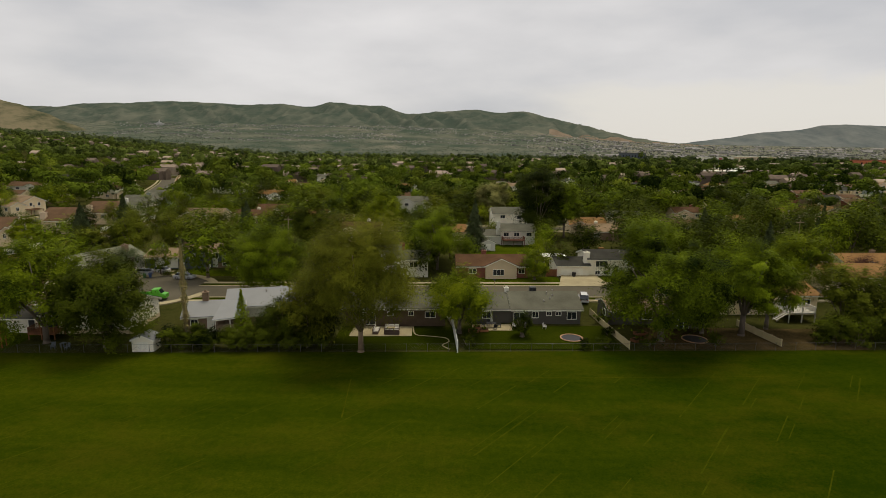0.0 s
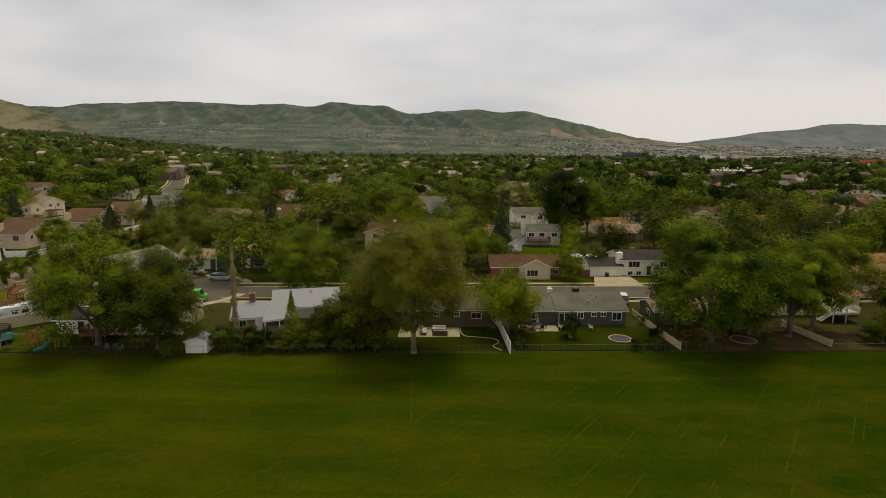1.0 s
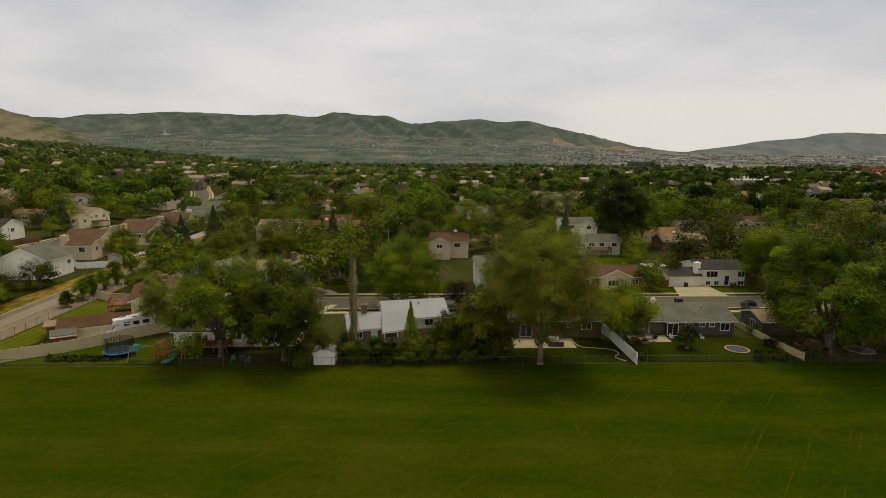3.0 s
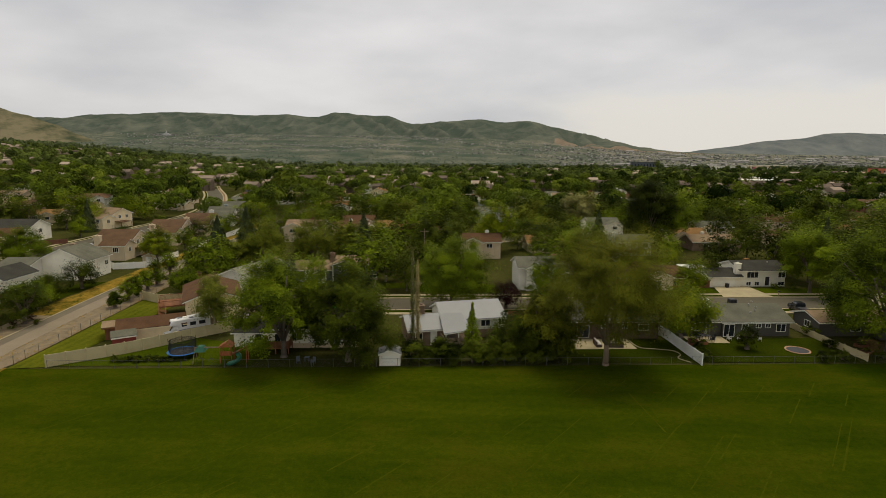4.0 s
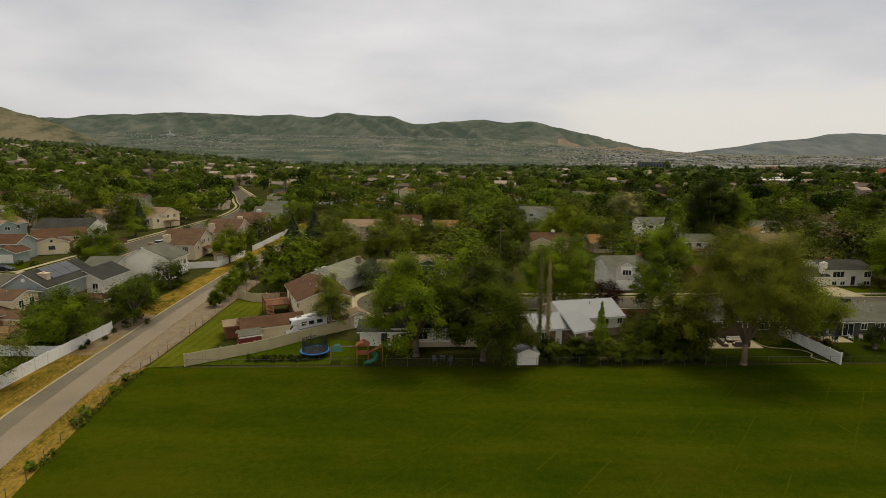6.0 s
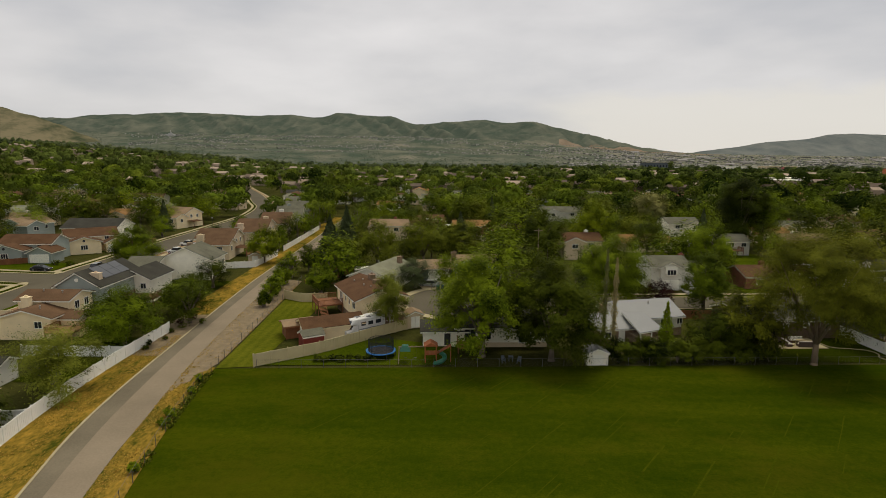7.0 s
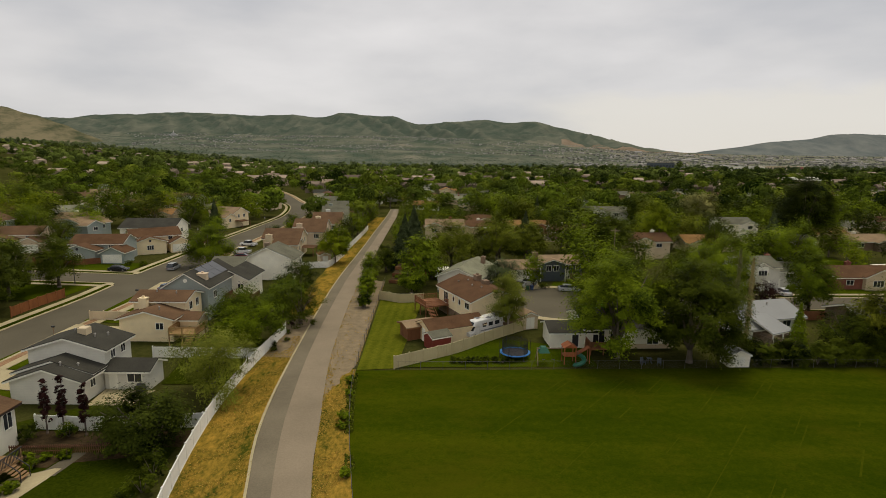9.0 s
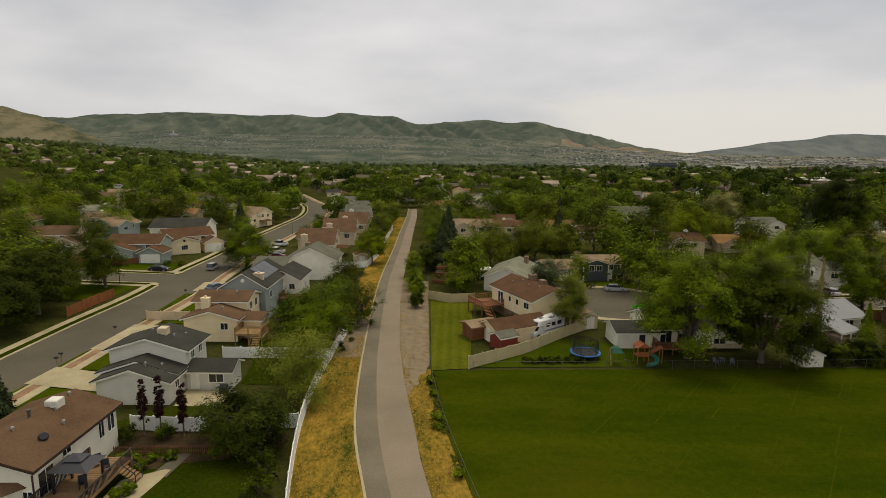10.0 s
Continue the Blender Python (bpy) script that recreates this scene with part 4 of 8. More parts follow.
def white_split():
    h = house(38.3, 132.3, YAW, "white split-level house with a dark roof and white chimney", 0.1)
    wing(h, -7.6, -0.6, 7.4, 8.4, 2.5, 3.7, "x", W_WHITE, R_DARK)
    wing(h, 1.6, 0.4, 11.0, 9.0, 3.9, 5.3, "x", W_WHITE, R_DARK)
    chimney(h, -4.3, -3.6, -0.3, 5.5, W_WHITE, 1.3, 1.0)
    garage_door(h, "S", -7.9, -4.8, 0.0, 4.9)
    opening(h, "window", "S", -0.8, -4.1, 2.9, 2.6, 1.3, muntins=2)
    opening(h, "window", "S", -1.6, -4.1, 0.8, 1.0, 0.8)
    opening(h, "window", "S", 0.4, -4.1, 0.8, 1.0, 0.8)
    opening(h, "door", "S", 2.8, -4.1, 1.4, 1.0, 2.1, pane_mat=DARK, muntins=0)
    opening(h, "window", "S", 6.2, -4.1, 2.9, 1.6, 1.2)
    opening(h, "window", "S", 6.2, -4.1, 0.8, 1.4, 0.8)
    cooler(h, 1.0, 2.0, 4.7, R_ORANGE)
    vents(h, [(4.4, -1.0, 5.0)])
    # white awning behind the garage
    part("awning", Shape().box(-12.2, 6.0, 2.5, -6.2, 10.5, 2.62).box(-12.0, 6.1, 0, -11.9, 6.2, 2.5).box(-6.4, 6.1, 0, -6.3, 6.2, 2.5), WHITE, h, "flat white patio awning")


def slate_house():
    h = house(37.6, 95.4, YAW, "dark grey house with white trim and a taupe roof", -0.05)
    wing(h, 0, 0, 16.0, 6.6, 2.5, 3.5, "x", W_GREY, R_TAN)
    wing(h, 4.0, -4.2, 6.4, 3.0, 2.5, 3.5, "y", W_GREY, R_TAN)
    opening(h, "window", "W", -8.0, -0.4, 1.5, 1.3, 1.0)
    opening(h, "window", "S", -1.6, -3.3, 1.5, 1.6, 1.0)
    opening(h, "glass_door", "S", 3.6, -5.7, 1.05, 1.8, 2.0)


def tan_deck_house():
    h = house(59.6, 103.4, YAW, "cream house with a tan roof and a raised deck", 0.3)
    wing(h, 0, 0, 19.0, 9.0, 3.3, 4.7, "x", W_CREAM, R_ORANGE)
    opening(h, "glass_door", "S", 3.4, -4.5, 2.3, 1.8, 1.8)
    opening(h, "window", "S", -0.6, -4.5, 2.2, 1.5, 1.1)
    opening(h, "window", "S", 7.4, -4.5, 2.0, 1.5, 1.1)
    deck(h, 1.2, -9.2, 6.0, -4.6, 1.5, W_LIGHT, stairs="W", rail_mat=W_LIGHT)
    opening(h, "door", "S", -3.4, -4.5, 1.1, 0.95, 2.0, pane_mat=DARK, muntins=0, label="dark back door")


def far_right_house():
    h = house(92, 122, YAW, "house with a pale orange roof among trees", 0.4)
    wing(h, 0, 0, 20.0, 10.0, 2.8, 4.6, "x", W_TAN, R_ORANGE)
    opening(h, "window", "S", -3, -5.0, 1.6, 1.5, 1.0)
    opening(h, "window", "S", 4, -5.0, 1.6, 1.5, 1.0)


def red_deck_house():
    h = house(20.6, 171.0, YAW, "grey house with a red timber deck and pale chimney", 0.5)
    wing(h, 1.6, 0, 10.4, 8.6, 4.2, 5.8, "x", W_LIGHT, R_GREY)
    wing(h, -6.4, 0.6, 5.4, 7.6, 2.6, 3.9, "x", W_LIGHT, R_GREY)
    deck(h, -3.4, -7.6, 3.2, -4.4, 2.0, REDWOOD)
    chimney(h, -4.2, -2.6, 0, 6.8, W_LIGHT, 1.0, 0.9)
    for u in (-2.0, 1.2, 5.0):
        opening(h, "window", "S", u, -4.3, 3.3, 1.5, 1.1)


for build in (grey_ranch, brown_ranch, white_roof_house, maple_house, cream_house, cream_garage, sage_house, navy_house, grey_two_storey, brick_ranch, white_split, slate_house, tan_deck_house, far_right_house, red_deck_house):
    build()

# ---- the houses beyond the trail ----


def brown_near():
    h = house(-128.1, 45.2, 2, "large cream house with a brown shingle roof and timber deck", 0.2)
    roof_edge = paint("dark_brown_trim", (0.05, 0.032, 0.024), 0.6)
    wing(h, 0, 0, 8.0, 11.4, 3.95, 5.2, "y", W_WHITE, R_BROWN, trim=roof_edge)
    wing(h, -7.4, -1.6, 7.6, 8.2, 3.6, 4.7, "x", W_WHITE, R_BROWN, trim=roof_edge)
    stain = material("deck_stain", (0.17, 0.098, 0.042), (0.33, 0.20, 0.092), scale=1.2, rough=0.8, each=0.25)
    opening(h, "window", "E", 4.0, 3.2, 2.75, 0.75, 1.55)
    opening(h, "window", "E", 4.0, 4.7, 2.75, 1.0, 1.55)
    opening(h, "window", "E", 4.0, -1.6, 3.25, 1.0, 0.45)
    opening(h, "glass_door", "E", 4.0, -4.2, 2.2, 1.7, 2.05)
    part("bay", Shape().hull([(-1.4, -5.7, -0.5), (-0.7, -6.7, -0.5), (2.2, -6.7, -0.5), (3.1, -5.7, -0.5)], [(-1.4, -5.7, 2.5), (-0.7, -6.7, 2.5), (2.2, -6.7, 2.5), (3.1, -5.7, 2.5)]), W_WHITE, h, "projecting bay window wall")
    part("bay_roof", Shape().hull([(-1.8, -5.7, 2.5), (-0.9, -7.1, 2.5), (2.4, -7.1, 2.5), (3.6, -5.7, 2.5)], [(-1.2, -5.7, 2.95), (-0.5, -6.1, 2.95), (2.0, -6.1, 2.95), (2.9, -5.7, 2.95)]), R_BROWN, h)
    opening(h, "window", "S", 0.75, -6.7, 1.55, 2.2, 1.3)
    opening(h, "window", "S", 3.6, -5.7, 1.5, 0.7, 1.3)
    part("drainpipe", Shape().box(4.1, -5.85, 0.0, 4.2, -5.75, 3.6), roof_edge, h)
    cooler(h, 0.35, 2.7, 5.0, W_LIGHT)
    part("flue", Shape().tube((-0.1, 0.1, 4.9), (-0.1, 0.1, 6.1), 0.12, 0.12, 8).tube((-0.1, 0.1, 6.05), (-0.1, 0.1, 6.2), 0.2, 0.2, 8), METAL, h, "grey metal flue pipe")
    vents(h, [(0.3, 4.8, 5.3), (0.3, 2.4, 5.3), (0.9, 2.0, 5.1), (2.6, 0.4, 4.6), (0.2, -2.2, 5.3)])
    part("satellite_dish", Shape().tube((2.7, -2.2, 4.3), (2.7, -2.2, 4.95), 0.04).tube((2.65, -2.2, 4.9), (2.82, -2.35, 5.05), 0.40, 0.30, 12), DARK, h)
    deck(h, 4.05, -6.6, 7.9, 1.2, 1.1, stain, stairs="E", rail_mat=DARK, stair_y=5.4)


def pavilion():
    """A dark hardtop gazebo on the deck."""
    p = thing("gazebo", pose(-122.0, 42.1, 1.36, 0, 0, 2), "dark grey hardtop gazebo on the timber deck", "gazebo", kind="")
    for x in (-1.3, 1.3):
        for y in (-1.1, 1.1):
            part("post", Shape().box(x - 0.08, y - 0.08, -0.05, x + 0.08, y + 0.08, 1.95), DARK, p)
    slate = paint("slate_roof_metal", (0.036, 0.037, 0.04), 0.6)
    for z0, z1, a, b in ((1.95, 2.42, 1.62, 0.62), (2.52, 2.78, 0.78, 0.06)):
        s = Shape().hull([(-a, -a * 0.88, z0), (a, -a * 0.88, z0), (a, a * 0.88, z0), (-a, a * 0.88, z0)], [(-b, -b, z1), (b, -b, z1), (b, b, z1), (-b, b, z1)])
        part("canopy", s, slate, p, "two-tier metal roof")
    part("hub", Shape().box(-0.5, -0.5, 2.4, 0.5, 0.5, 2.52), DARK, p)


def grey_trio():
    h = house(-128.1, 66.0, 1.5, "light grey two-storey house with charcoal roofs", 0.2)
    wing(h, -0.1, -4.0, 8.2, 4.2, 2.5, 3.9, "y", W_LIGHT, R_DARK)
    wing(h, -0.5, 1.2, 9.4, 5.6, 4.67, 6.1, "y", W_LIGHT, R_DARK)
    wing(h, -0.5, -2.2, 8.8, 3.6, 2.7, 4.12, "y", W_LIGHT, R_DARK)
    wing(h, 6.9, -0.2, 5.4, 3.4, 2.25, 3.0, "x", W_LIGHT, R_DARK)
    opening(h, "door", "S", 5.2, -1.9, 1.05, 0.9, 2.0, pane_mat=WHITE, muntins=0, label="white back door")
    opening(h, "window", "S", 7.8, -1.9, 1.35, 1.7, 1.0)
    opening(h, "window", "E", 4.0, -4.0, 1.7, 0.9, 1.1)
    opening(h, "window", "E", 4.2, 0.0, 3.9, 0.9, 1.2)
    opening(h, "window", "E", 4.2, 2.2, 3.9, 0.9, 1.2)
    cooler(h, 0.4, 0.8, 5.9, W_TAN)
    vents(h, [(1.8, 0.6, 5.7), (2.6, 2.0, 5.4), (0.8, -4.6, 3.9), (2.2, -3.6, 3.4), (-1.6, 2.0, 5.9)])


def cream_west():
    h = house(-128.6, 88.2, 1.5, "cream house with stacked brown roofs and a timber deck", 0.3)
    wing(h, -0.3, -4.0, 8.2, 4.5, 3.24, 4.4, "y", W_CREAM, R_BROWN)
    wing(h, -0.4, 1.3, 8.4, 6.0, 4.94, 5.88, "x", W_CREAM, R_BROWN)
    wing(h, 5.3, -2.6, 3.2, 3.6, 2.7, 3.3, "x", W_CREAM, R_BROWN)
    opening(h, "window", "S", 1.8, -6.25, 2.2, 1.1, 1.0)
    opening(h, "window", "E", 3.8, 0.2, 3.9, 1.0, 1.2)
    opening(h, "window", "E", 3.8, 2.6, 3.9, 1.0, 1.2)
    deck(h, 4.0, -8.2, 8.2, -4.5, 1.6, GOLDEN, stairs="S")
    chimney(h, -2.4, -2.6, 3.6, 5.7, W_CREAM, 1.2, 0.9)
    vents(h, [(1.6, 0.2, 5.8), (-1.8, 0.6, 5.9), (1.0, -4.4, 4.4)])


def blue_solar():
    h = house(-128.0, 100.25, 2, "pale blue two-storey house with solar panels on a charcoal roof", 0.0)
    wing(h, -0.1, 0, 7.6, 14.1, 5.99, 8.33, "y", W_BLUE, R_DARK)
    wing(h, 3.4, 8.6, 6.6, 9.0, 4.9, 6.6, "y", W_WHITE, R_DARK)
    part("gable_vent", Shape().tube((-0.1, -7.07, 7.2), (-0.1, -7.17, 7.2), 0.34, 0.34, 12), WHITE, h)
    chimney(h, 2.0, -4.8, 5.9, 8.0, W_PINK, 1.6, 1.0)
    slope = math.atan2(2.34, 3.8)
    for i in range(2):
        for k in range(3):
            ob = part("solar_panel", Shape().box(-0.8, -1.3, 0.04, 0.8, 1.3, 0.10), paint("solar_cells", (0.070, 0.074, 0.080), 0.35, spec=0.3), h, "grey glassy solar panel")
            u = 1.0 + 1.65 * i
            ob.matrix_basis = Matrix.Translation((u * math.cos(slope) - 0.1, -2.4 + 2.7 * k, 8.66 - u * math.sin(slope))) @ Matrix.Rotation(slope, 4, "Y")
    opening(h, "window", "S", -1.9, -7.05, 4.2, 1.3, 1.2)
    opening(h, "window", "S", 1.6, -7.05, 4.2, 1.0, 1.2)
    opening(h, "window", "E", 3.7, -4.0, 4.2, 1.2, 1.2)
    opening(h, "window", "S", 5.4, 4.1, 3.6, 1.0, 1.0)
    deck(h, 4.0, -0.2, 9.4, 3.4, 2.2, REDWOOD)


def white_gable():
    h = house(-124.9, 131.0, 3, "white house with a broad gable and a mottled grey roof", 0.7)
    wing(h, 0, -1.0, 11.6, 9.4, 4.3, 7.0, "y", W_WHITE, R_GREY)
    wing(h, -8.0, -6.4, 6.8, 8.6, 3.6, 5.0, "x", W_LIGHT, R_GREY)
    opening(h, "window", "S", -4.4, -10.7, 2.2, 0.9, 1.1)
    opening(h, "window", "E", 5.8, 2.0, 2.6, 1.2, 1.0)
    cooler(h, -2.2, 2.4, 6.2, TIMBER)


def tan_two_storey(x, y, yaw, roof=R_BROWN, wall=W_TAN, label="tan two-storey house with brown gabled roofs"):
    h = house(x, y, yaw, label)
    wing(h, -1.0, 2.4, 10.4, 9.0, 5.2, 7.3, "x", wall, roof)
    wing(h, 1.4, -4.4, 6.6, 5.6, 4.1, 5.4, "x", wall, roof)
    chimney(h, -3.6, -5.2, -0.3, 6.6, wall, 1.7, 1.2)
    opening(h, "window", "S", 2.2, -7.2, 2.9, 1.5, 1.3, muntins=2)
    opening(h, "window", "E", 4.7, -4.6, 2.9, 1.0, 1.2)
    opening(h, "window", "E", 4.2, 1.0, 4.2, 1.0, 1.2)
    opening(h, "window", "E", 4.2, 4.2, 4.2, 1.0, 1.2)
    opening(h, "window", "S", -1.5, -2.1, 4.3, 1.2, 1.1)
    part("porch_roof", Shape().hull([(4.3, -1.8, 2.5), (8.0, -1.8, 2.3), (8.0, 3.6, 2.3), (4.3, 3.6, 2.5)], [(4.3, -1.8, 2.62), (8.0, -1.8, 2.42), (8.0, 3.6, 2.42), (4.3, 3.6, 2.62)]), R_RED, h)
    for u in (-1.5, 3.3):
        part("porch_post", Shape().box(7.7, u - 0.07, -0.2, 7.84, u + 0.07, 2.32), REDBRICK, h)


for build in (brown_near, pavilion, grey_trio, cream_west, blue_solar, white_gable):
    build()
tan_two_storey(-129.8, 157.0, 3)
tan_two_storey(-128.6, 183.0, 3, R_BROWN, W_PINK)
tan_two_storey(-128.0, 205.0, 4, R_BROWN, W_TAN)
tan_two_storey(-131.0, 232.0, 8, R_GREY, W_LIGHT, "grey two-storey house with grey gabled roofs")
tan_two_storey(-136.0, 258.0, 10, R_GREY, W_BLUE, "blue-grey two-storey house with grey gabled roofs")
tan_two_storey(-172.5, 219.0, -18, R_TAN, W_CREAM, "cream two-storey house with taupe gabled roofs")


def street_house(x, y, yaw, wall, roof, label):
    h = house(x, y, yaw, label)
    wing(h, 0, 2, 13.0, 8.6, 4.4, 6.2, "x", wall, roof)
    wing(h, -2.6, -4.0, 8.4, 5.0, 3.2, 4.6, "y", wall, roof)
    wing(h, 5.6, -3.4, 5.6, 6.0, 2.6, 4.0, "y", wall, roof)
    opening(h, "window", "S", -2.6, -6.5, 1.8, 1.6, 1.2, muntins=2)
    garage_door(h, "S", 5.6, -6.4, 0, 4.4)
    opening(h, "window", "S", 3.6, -2.3, 3.9, 1.0, 1.2)
    part("gable_vent", Shape().tube((-2.6, -6.51, 3.7), (-2.6, -6.6, 3.7), 0.34, 0.34, 12), DARK, h)
    opening(h, "window", "W", -6.8, -4.4, 1.6, 1.3, 1.1)


street_house(-175.6, 143.4, 8, W_BLUE, R_RED, "blue-grey house with reddish brown gables")
street_house(-170.0, 160.0, 40, W_CREAM, R_RED, "cream house with reddish brown gables")
street_house(-204.0, 151.0, 12, W_PINK, R_BROWN, "pinkish stucco house with brown roofs")
h = house(-181.5, 181.0, 6, "long house with a charcoal roof and white gable")
wing(h, 0, 0, 17.0, 12.0, 4.2, 6.6, "x", W_WHITE, R_DARK)
opening(h, "window", "E", 8.5, 0, 3.0, 1.6, 1.2)

# ---- trees ----
rng = np.random.default_rng(7)
LEAF_LOOK = {
    "maple": ((0.012, 0.024, 0.001), (0.200, 0.262, 0.009), 0.26), "deep": ((0.010, 0.021, 0.001), (0.165, 0.218, 0.008), 0.2), "dark": ((0.007, 0.013, 0.001), (0.094, 0.118, 0.007), 0.40),
    # shade: darker copy of the dark leaves, with shade put into its colour
    "shade": ((0.006, 0.011, 0.001), (0.066, 0.084, 0.008), 0.2), "lime": ((0.036, 0.060, 0.001), (0.245, 0.290, 0.010), 0.25), "willow": ((0.030, 0.040, 0.002), (0.186, 0.210, 0.016), 0.18),
    "olive": ((0.030, 0.037, 0.002), (0.190, 0.198, 0.016), 0.2), "plum": ((0.014, 0.005, 0.005), (0.060, 0.024, 0.020), 0.2), "silver": ((0.018, 0.034, 0.001), (0.235, 0.300, 0.012), 0.05), "locust": ((0.060, 0.070, 0.006), (0.235, 0.260, 0.030), 0.1), "blossom": ((0.12, 0.13, 0.035), (0.32, 0.30, 0.10), 0.1)}
GREENS = {k: material(k + "_leaves", a, b, scale=0.30, fine=6.0, rough=0.6, spec=0.02, island=0.20, tint=0.54, each=e, leaf=True) for k, (a, b, e) in LEAF_LOOK.items()}
GREENS["spruce"] = material("spruce_needles", (0.012, 0.020, 0.006), (0.085, 0.105, 0.042), scale=0.6, fine=6.0, rough=0.7, spec=0.02, island=0.30, tint=0.36, each=0.3)


def unit(v):
    return v / np.maximum(np.linalg.norm(v, axis=1, keepdims=True), 1e-9)


def leaf_mesh(name, centres, normals, sizes, mat, long=1.0, hang=0.0, tints=None):
    """Small pointed leaves and leaf clusters, each a triangle of its own."""
    n = len(centres)
    up = unit(rng.normal(size=(n, 3)) * (1 - hang) + np.array([0, 0, -1.6 * hang]))
    a = unit(np.cross(normals, up) + 1e-6)
    b = unit(np.cross(a, normals))
    s = sizes[:, None]
    v = np.stack([centres - b * s * 0.75 * long - a * s * 0.62, centres - b * s * 0.6 * long + a * s * 0.62, centres + b * s * 1.25 * long], axis=1).reshape(-1, 3)
    me = bpy.data.meshes.new(name)
    me.vertices.add(len(v))
    me.vertices.foreach_set("co", v.astype(np.float32).ravel())
    me.loops.add(3 * n)
    me.loops.foreach_set("vertex_index", np.arange(3 * n, dtype=np.int32))
    me.polygons.add(n)
    me.polygons.foreach_set("loop_start", np.arange(n, dtype=np.int32) * 3)
    me.materials.append(mat)
    me.update(calc_edges=True)
    if tints is None:
        tints = np.full(n, 0.5)
    me.attributes.new("tint", "FLOAT", "POINT").data.foreach_set("value", np.repeat(tints, 3).astype(np.float32))
    return me


def crown(h0, h1, r, leaves, lobes, size, squash=1.0, ragged=0.3, depth=0.55):
    """Leaf places and normals of a crown between two heights: boughs round its outline, leafy sprays on each bough."""
    mid, half = (h0 + h1) / 2, (h1 - h0) / 2
    boughs, sprays = max(int(lobes / 7), 7), max(int(lobes * 1.6), 24)
    scale = np.array([r, r, half])
    k = (np.arange(boughs) + 0.5) / boughs
    dz = 1.0 - 1.72 * k + rng.normal(size=boughs) * 0.06
    dz = np.clip(dz, -0.9, 0.99)
    a = np.arange(boughs) * 2.39996 + rng.normal(size=boughs) * 0.35
    d = np.stack([np.sqrt(1 - dz * dz) * np.cos(a), np.sqrt(1 - dz * dz) * np.sin(a), dz], axis=1)
    shell = rng.uniform(depth, 1.0, (boughs, 1)) * (1 + rng.normal(size=(boughs, 1)) * ragged * 0.28)
    mean = min((r * r * half) ** (1 / 3), 1.5 * min(r, half))
    bough_r = np.minimum(rng.uniform(0.72, 1.30, (boughs, 1)) * 1.75 / math.sqrt(boughs) * mean * squash, 0.75 * min(r, half))
    c = d * np.maximum(scale - bough_r * 0.75, 0.2 * scale) * shell
    weight = bough_r[:, 0] ** 2 / (bough_r ** 2).sum()
    own = rng.choice(boughs, sprays, p=weight)
    sd = unit(rng.normal(size=(sprays, 3)) + d[own] * 0.85 + np.array([0, 0, 0.30]))
    sc = c[own] + sd * bough_r[own] * rng.uniform(0.45, 1.05, (sprays, 1))
    spray_r = bough_r[own] * rng.uniform(0.30, 0.60, (sprays, 1))
    axis = unit(d[own] * np.array([1, 1, 0.6]) + sd * 0.7 + rng.normal(size=(sprays, 3)) * 0.25)
    tone = np.clip(rng.normal(0.5, 0.15, boughs)[own] + rng.normal(0, 0.20, sprays), 0, 1)
    pick = rng.integers(0, sprays, leaves)
    g = rng.normal(size=(leaves, 3)) * np.array([0.48, 0.48, 0.34])
    reach = rng.uniform(-0.8, 1.0, (leaves, 1)) + np.where(rng.random((leaves, 1)) < 0.10, rng.uniform(0.2, 0.9, (leaves, 1)), 0.0)
    p = sc[pick] + (g + axis[pick] * reach * 0.75) * spray_r[pick]
    p[:, 2] = np.maximum(p[:, 2] + mid, 0.03 * h1)
    nrm = unit(np.array([0, 0, 0.62]) + sd[pick] * 0.46 + d[own][pick] * 0.22 + rng.normal(size=(leaves, 3)) * 0.20)
    return p, nrm, size * rng.uniform(0.55, 1.3, leaves), np.clip(tone[pick] + rng.normal(0, 0.06, leaves), 0, 1)


def limbs(height, fork, r, spread, n=7, trunk=0.3, lean=0.0, seed=1):
    rr = random.Random(seed)
    s = Shape()
    top = Vector((lean, 0, fork))
    s.tube((0, 0, -0.3), (0, 0, 0.35), trunk * 1.5, trunk * 1.08, 9)
    s.tube((0, 0, 0.3), top, trunk * 1.08, trunk * 0.85, 9)
    for i in range(n):
        a = 2 * math.pi * (i + rr.random() * 0.6) / n
        out = spread * rr.uniform(0.35, 0.75)
        knee = top + Vector((math.cos(a) * out * 0.45, math.sin(a) * out * 0.45, (height - fork) * rr.uniform(0.22, 0.4)))
        end = knee + Vector((math.cos(a) * out * 0.6, math.sin(a) * out * 0.6, (height - fork) * rr.uniform(0.25, 0.45)))
        s.tube(top - Vector((0, 0, 0.2)), knee, trunk * 0.55, trunk * 0.34, 6).tube(knee, end, trunk * 0.34, trunk * 0.10, 6)
        for k in range(2):
            b = a + rr.uniform(-1, 1)
            s.tube(knee, knee + Vector((math.cos(b) * out * 0.5, math.sin(b) * out * 0.5, (height - fork) * rr.uniform(0.1, 0.3))), trunk * 0.22, trunk * 0.06, 5)
    return s


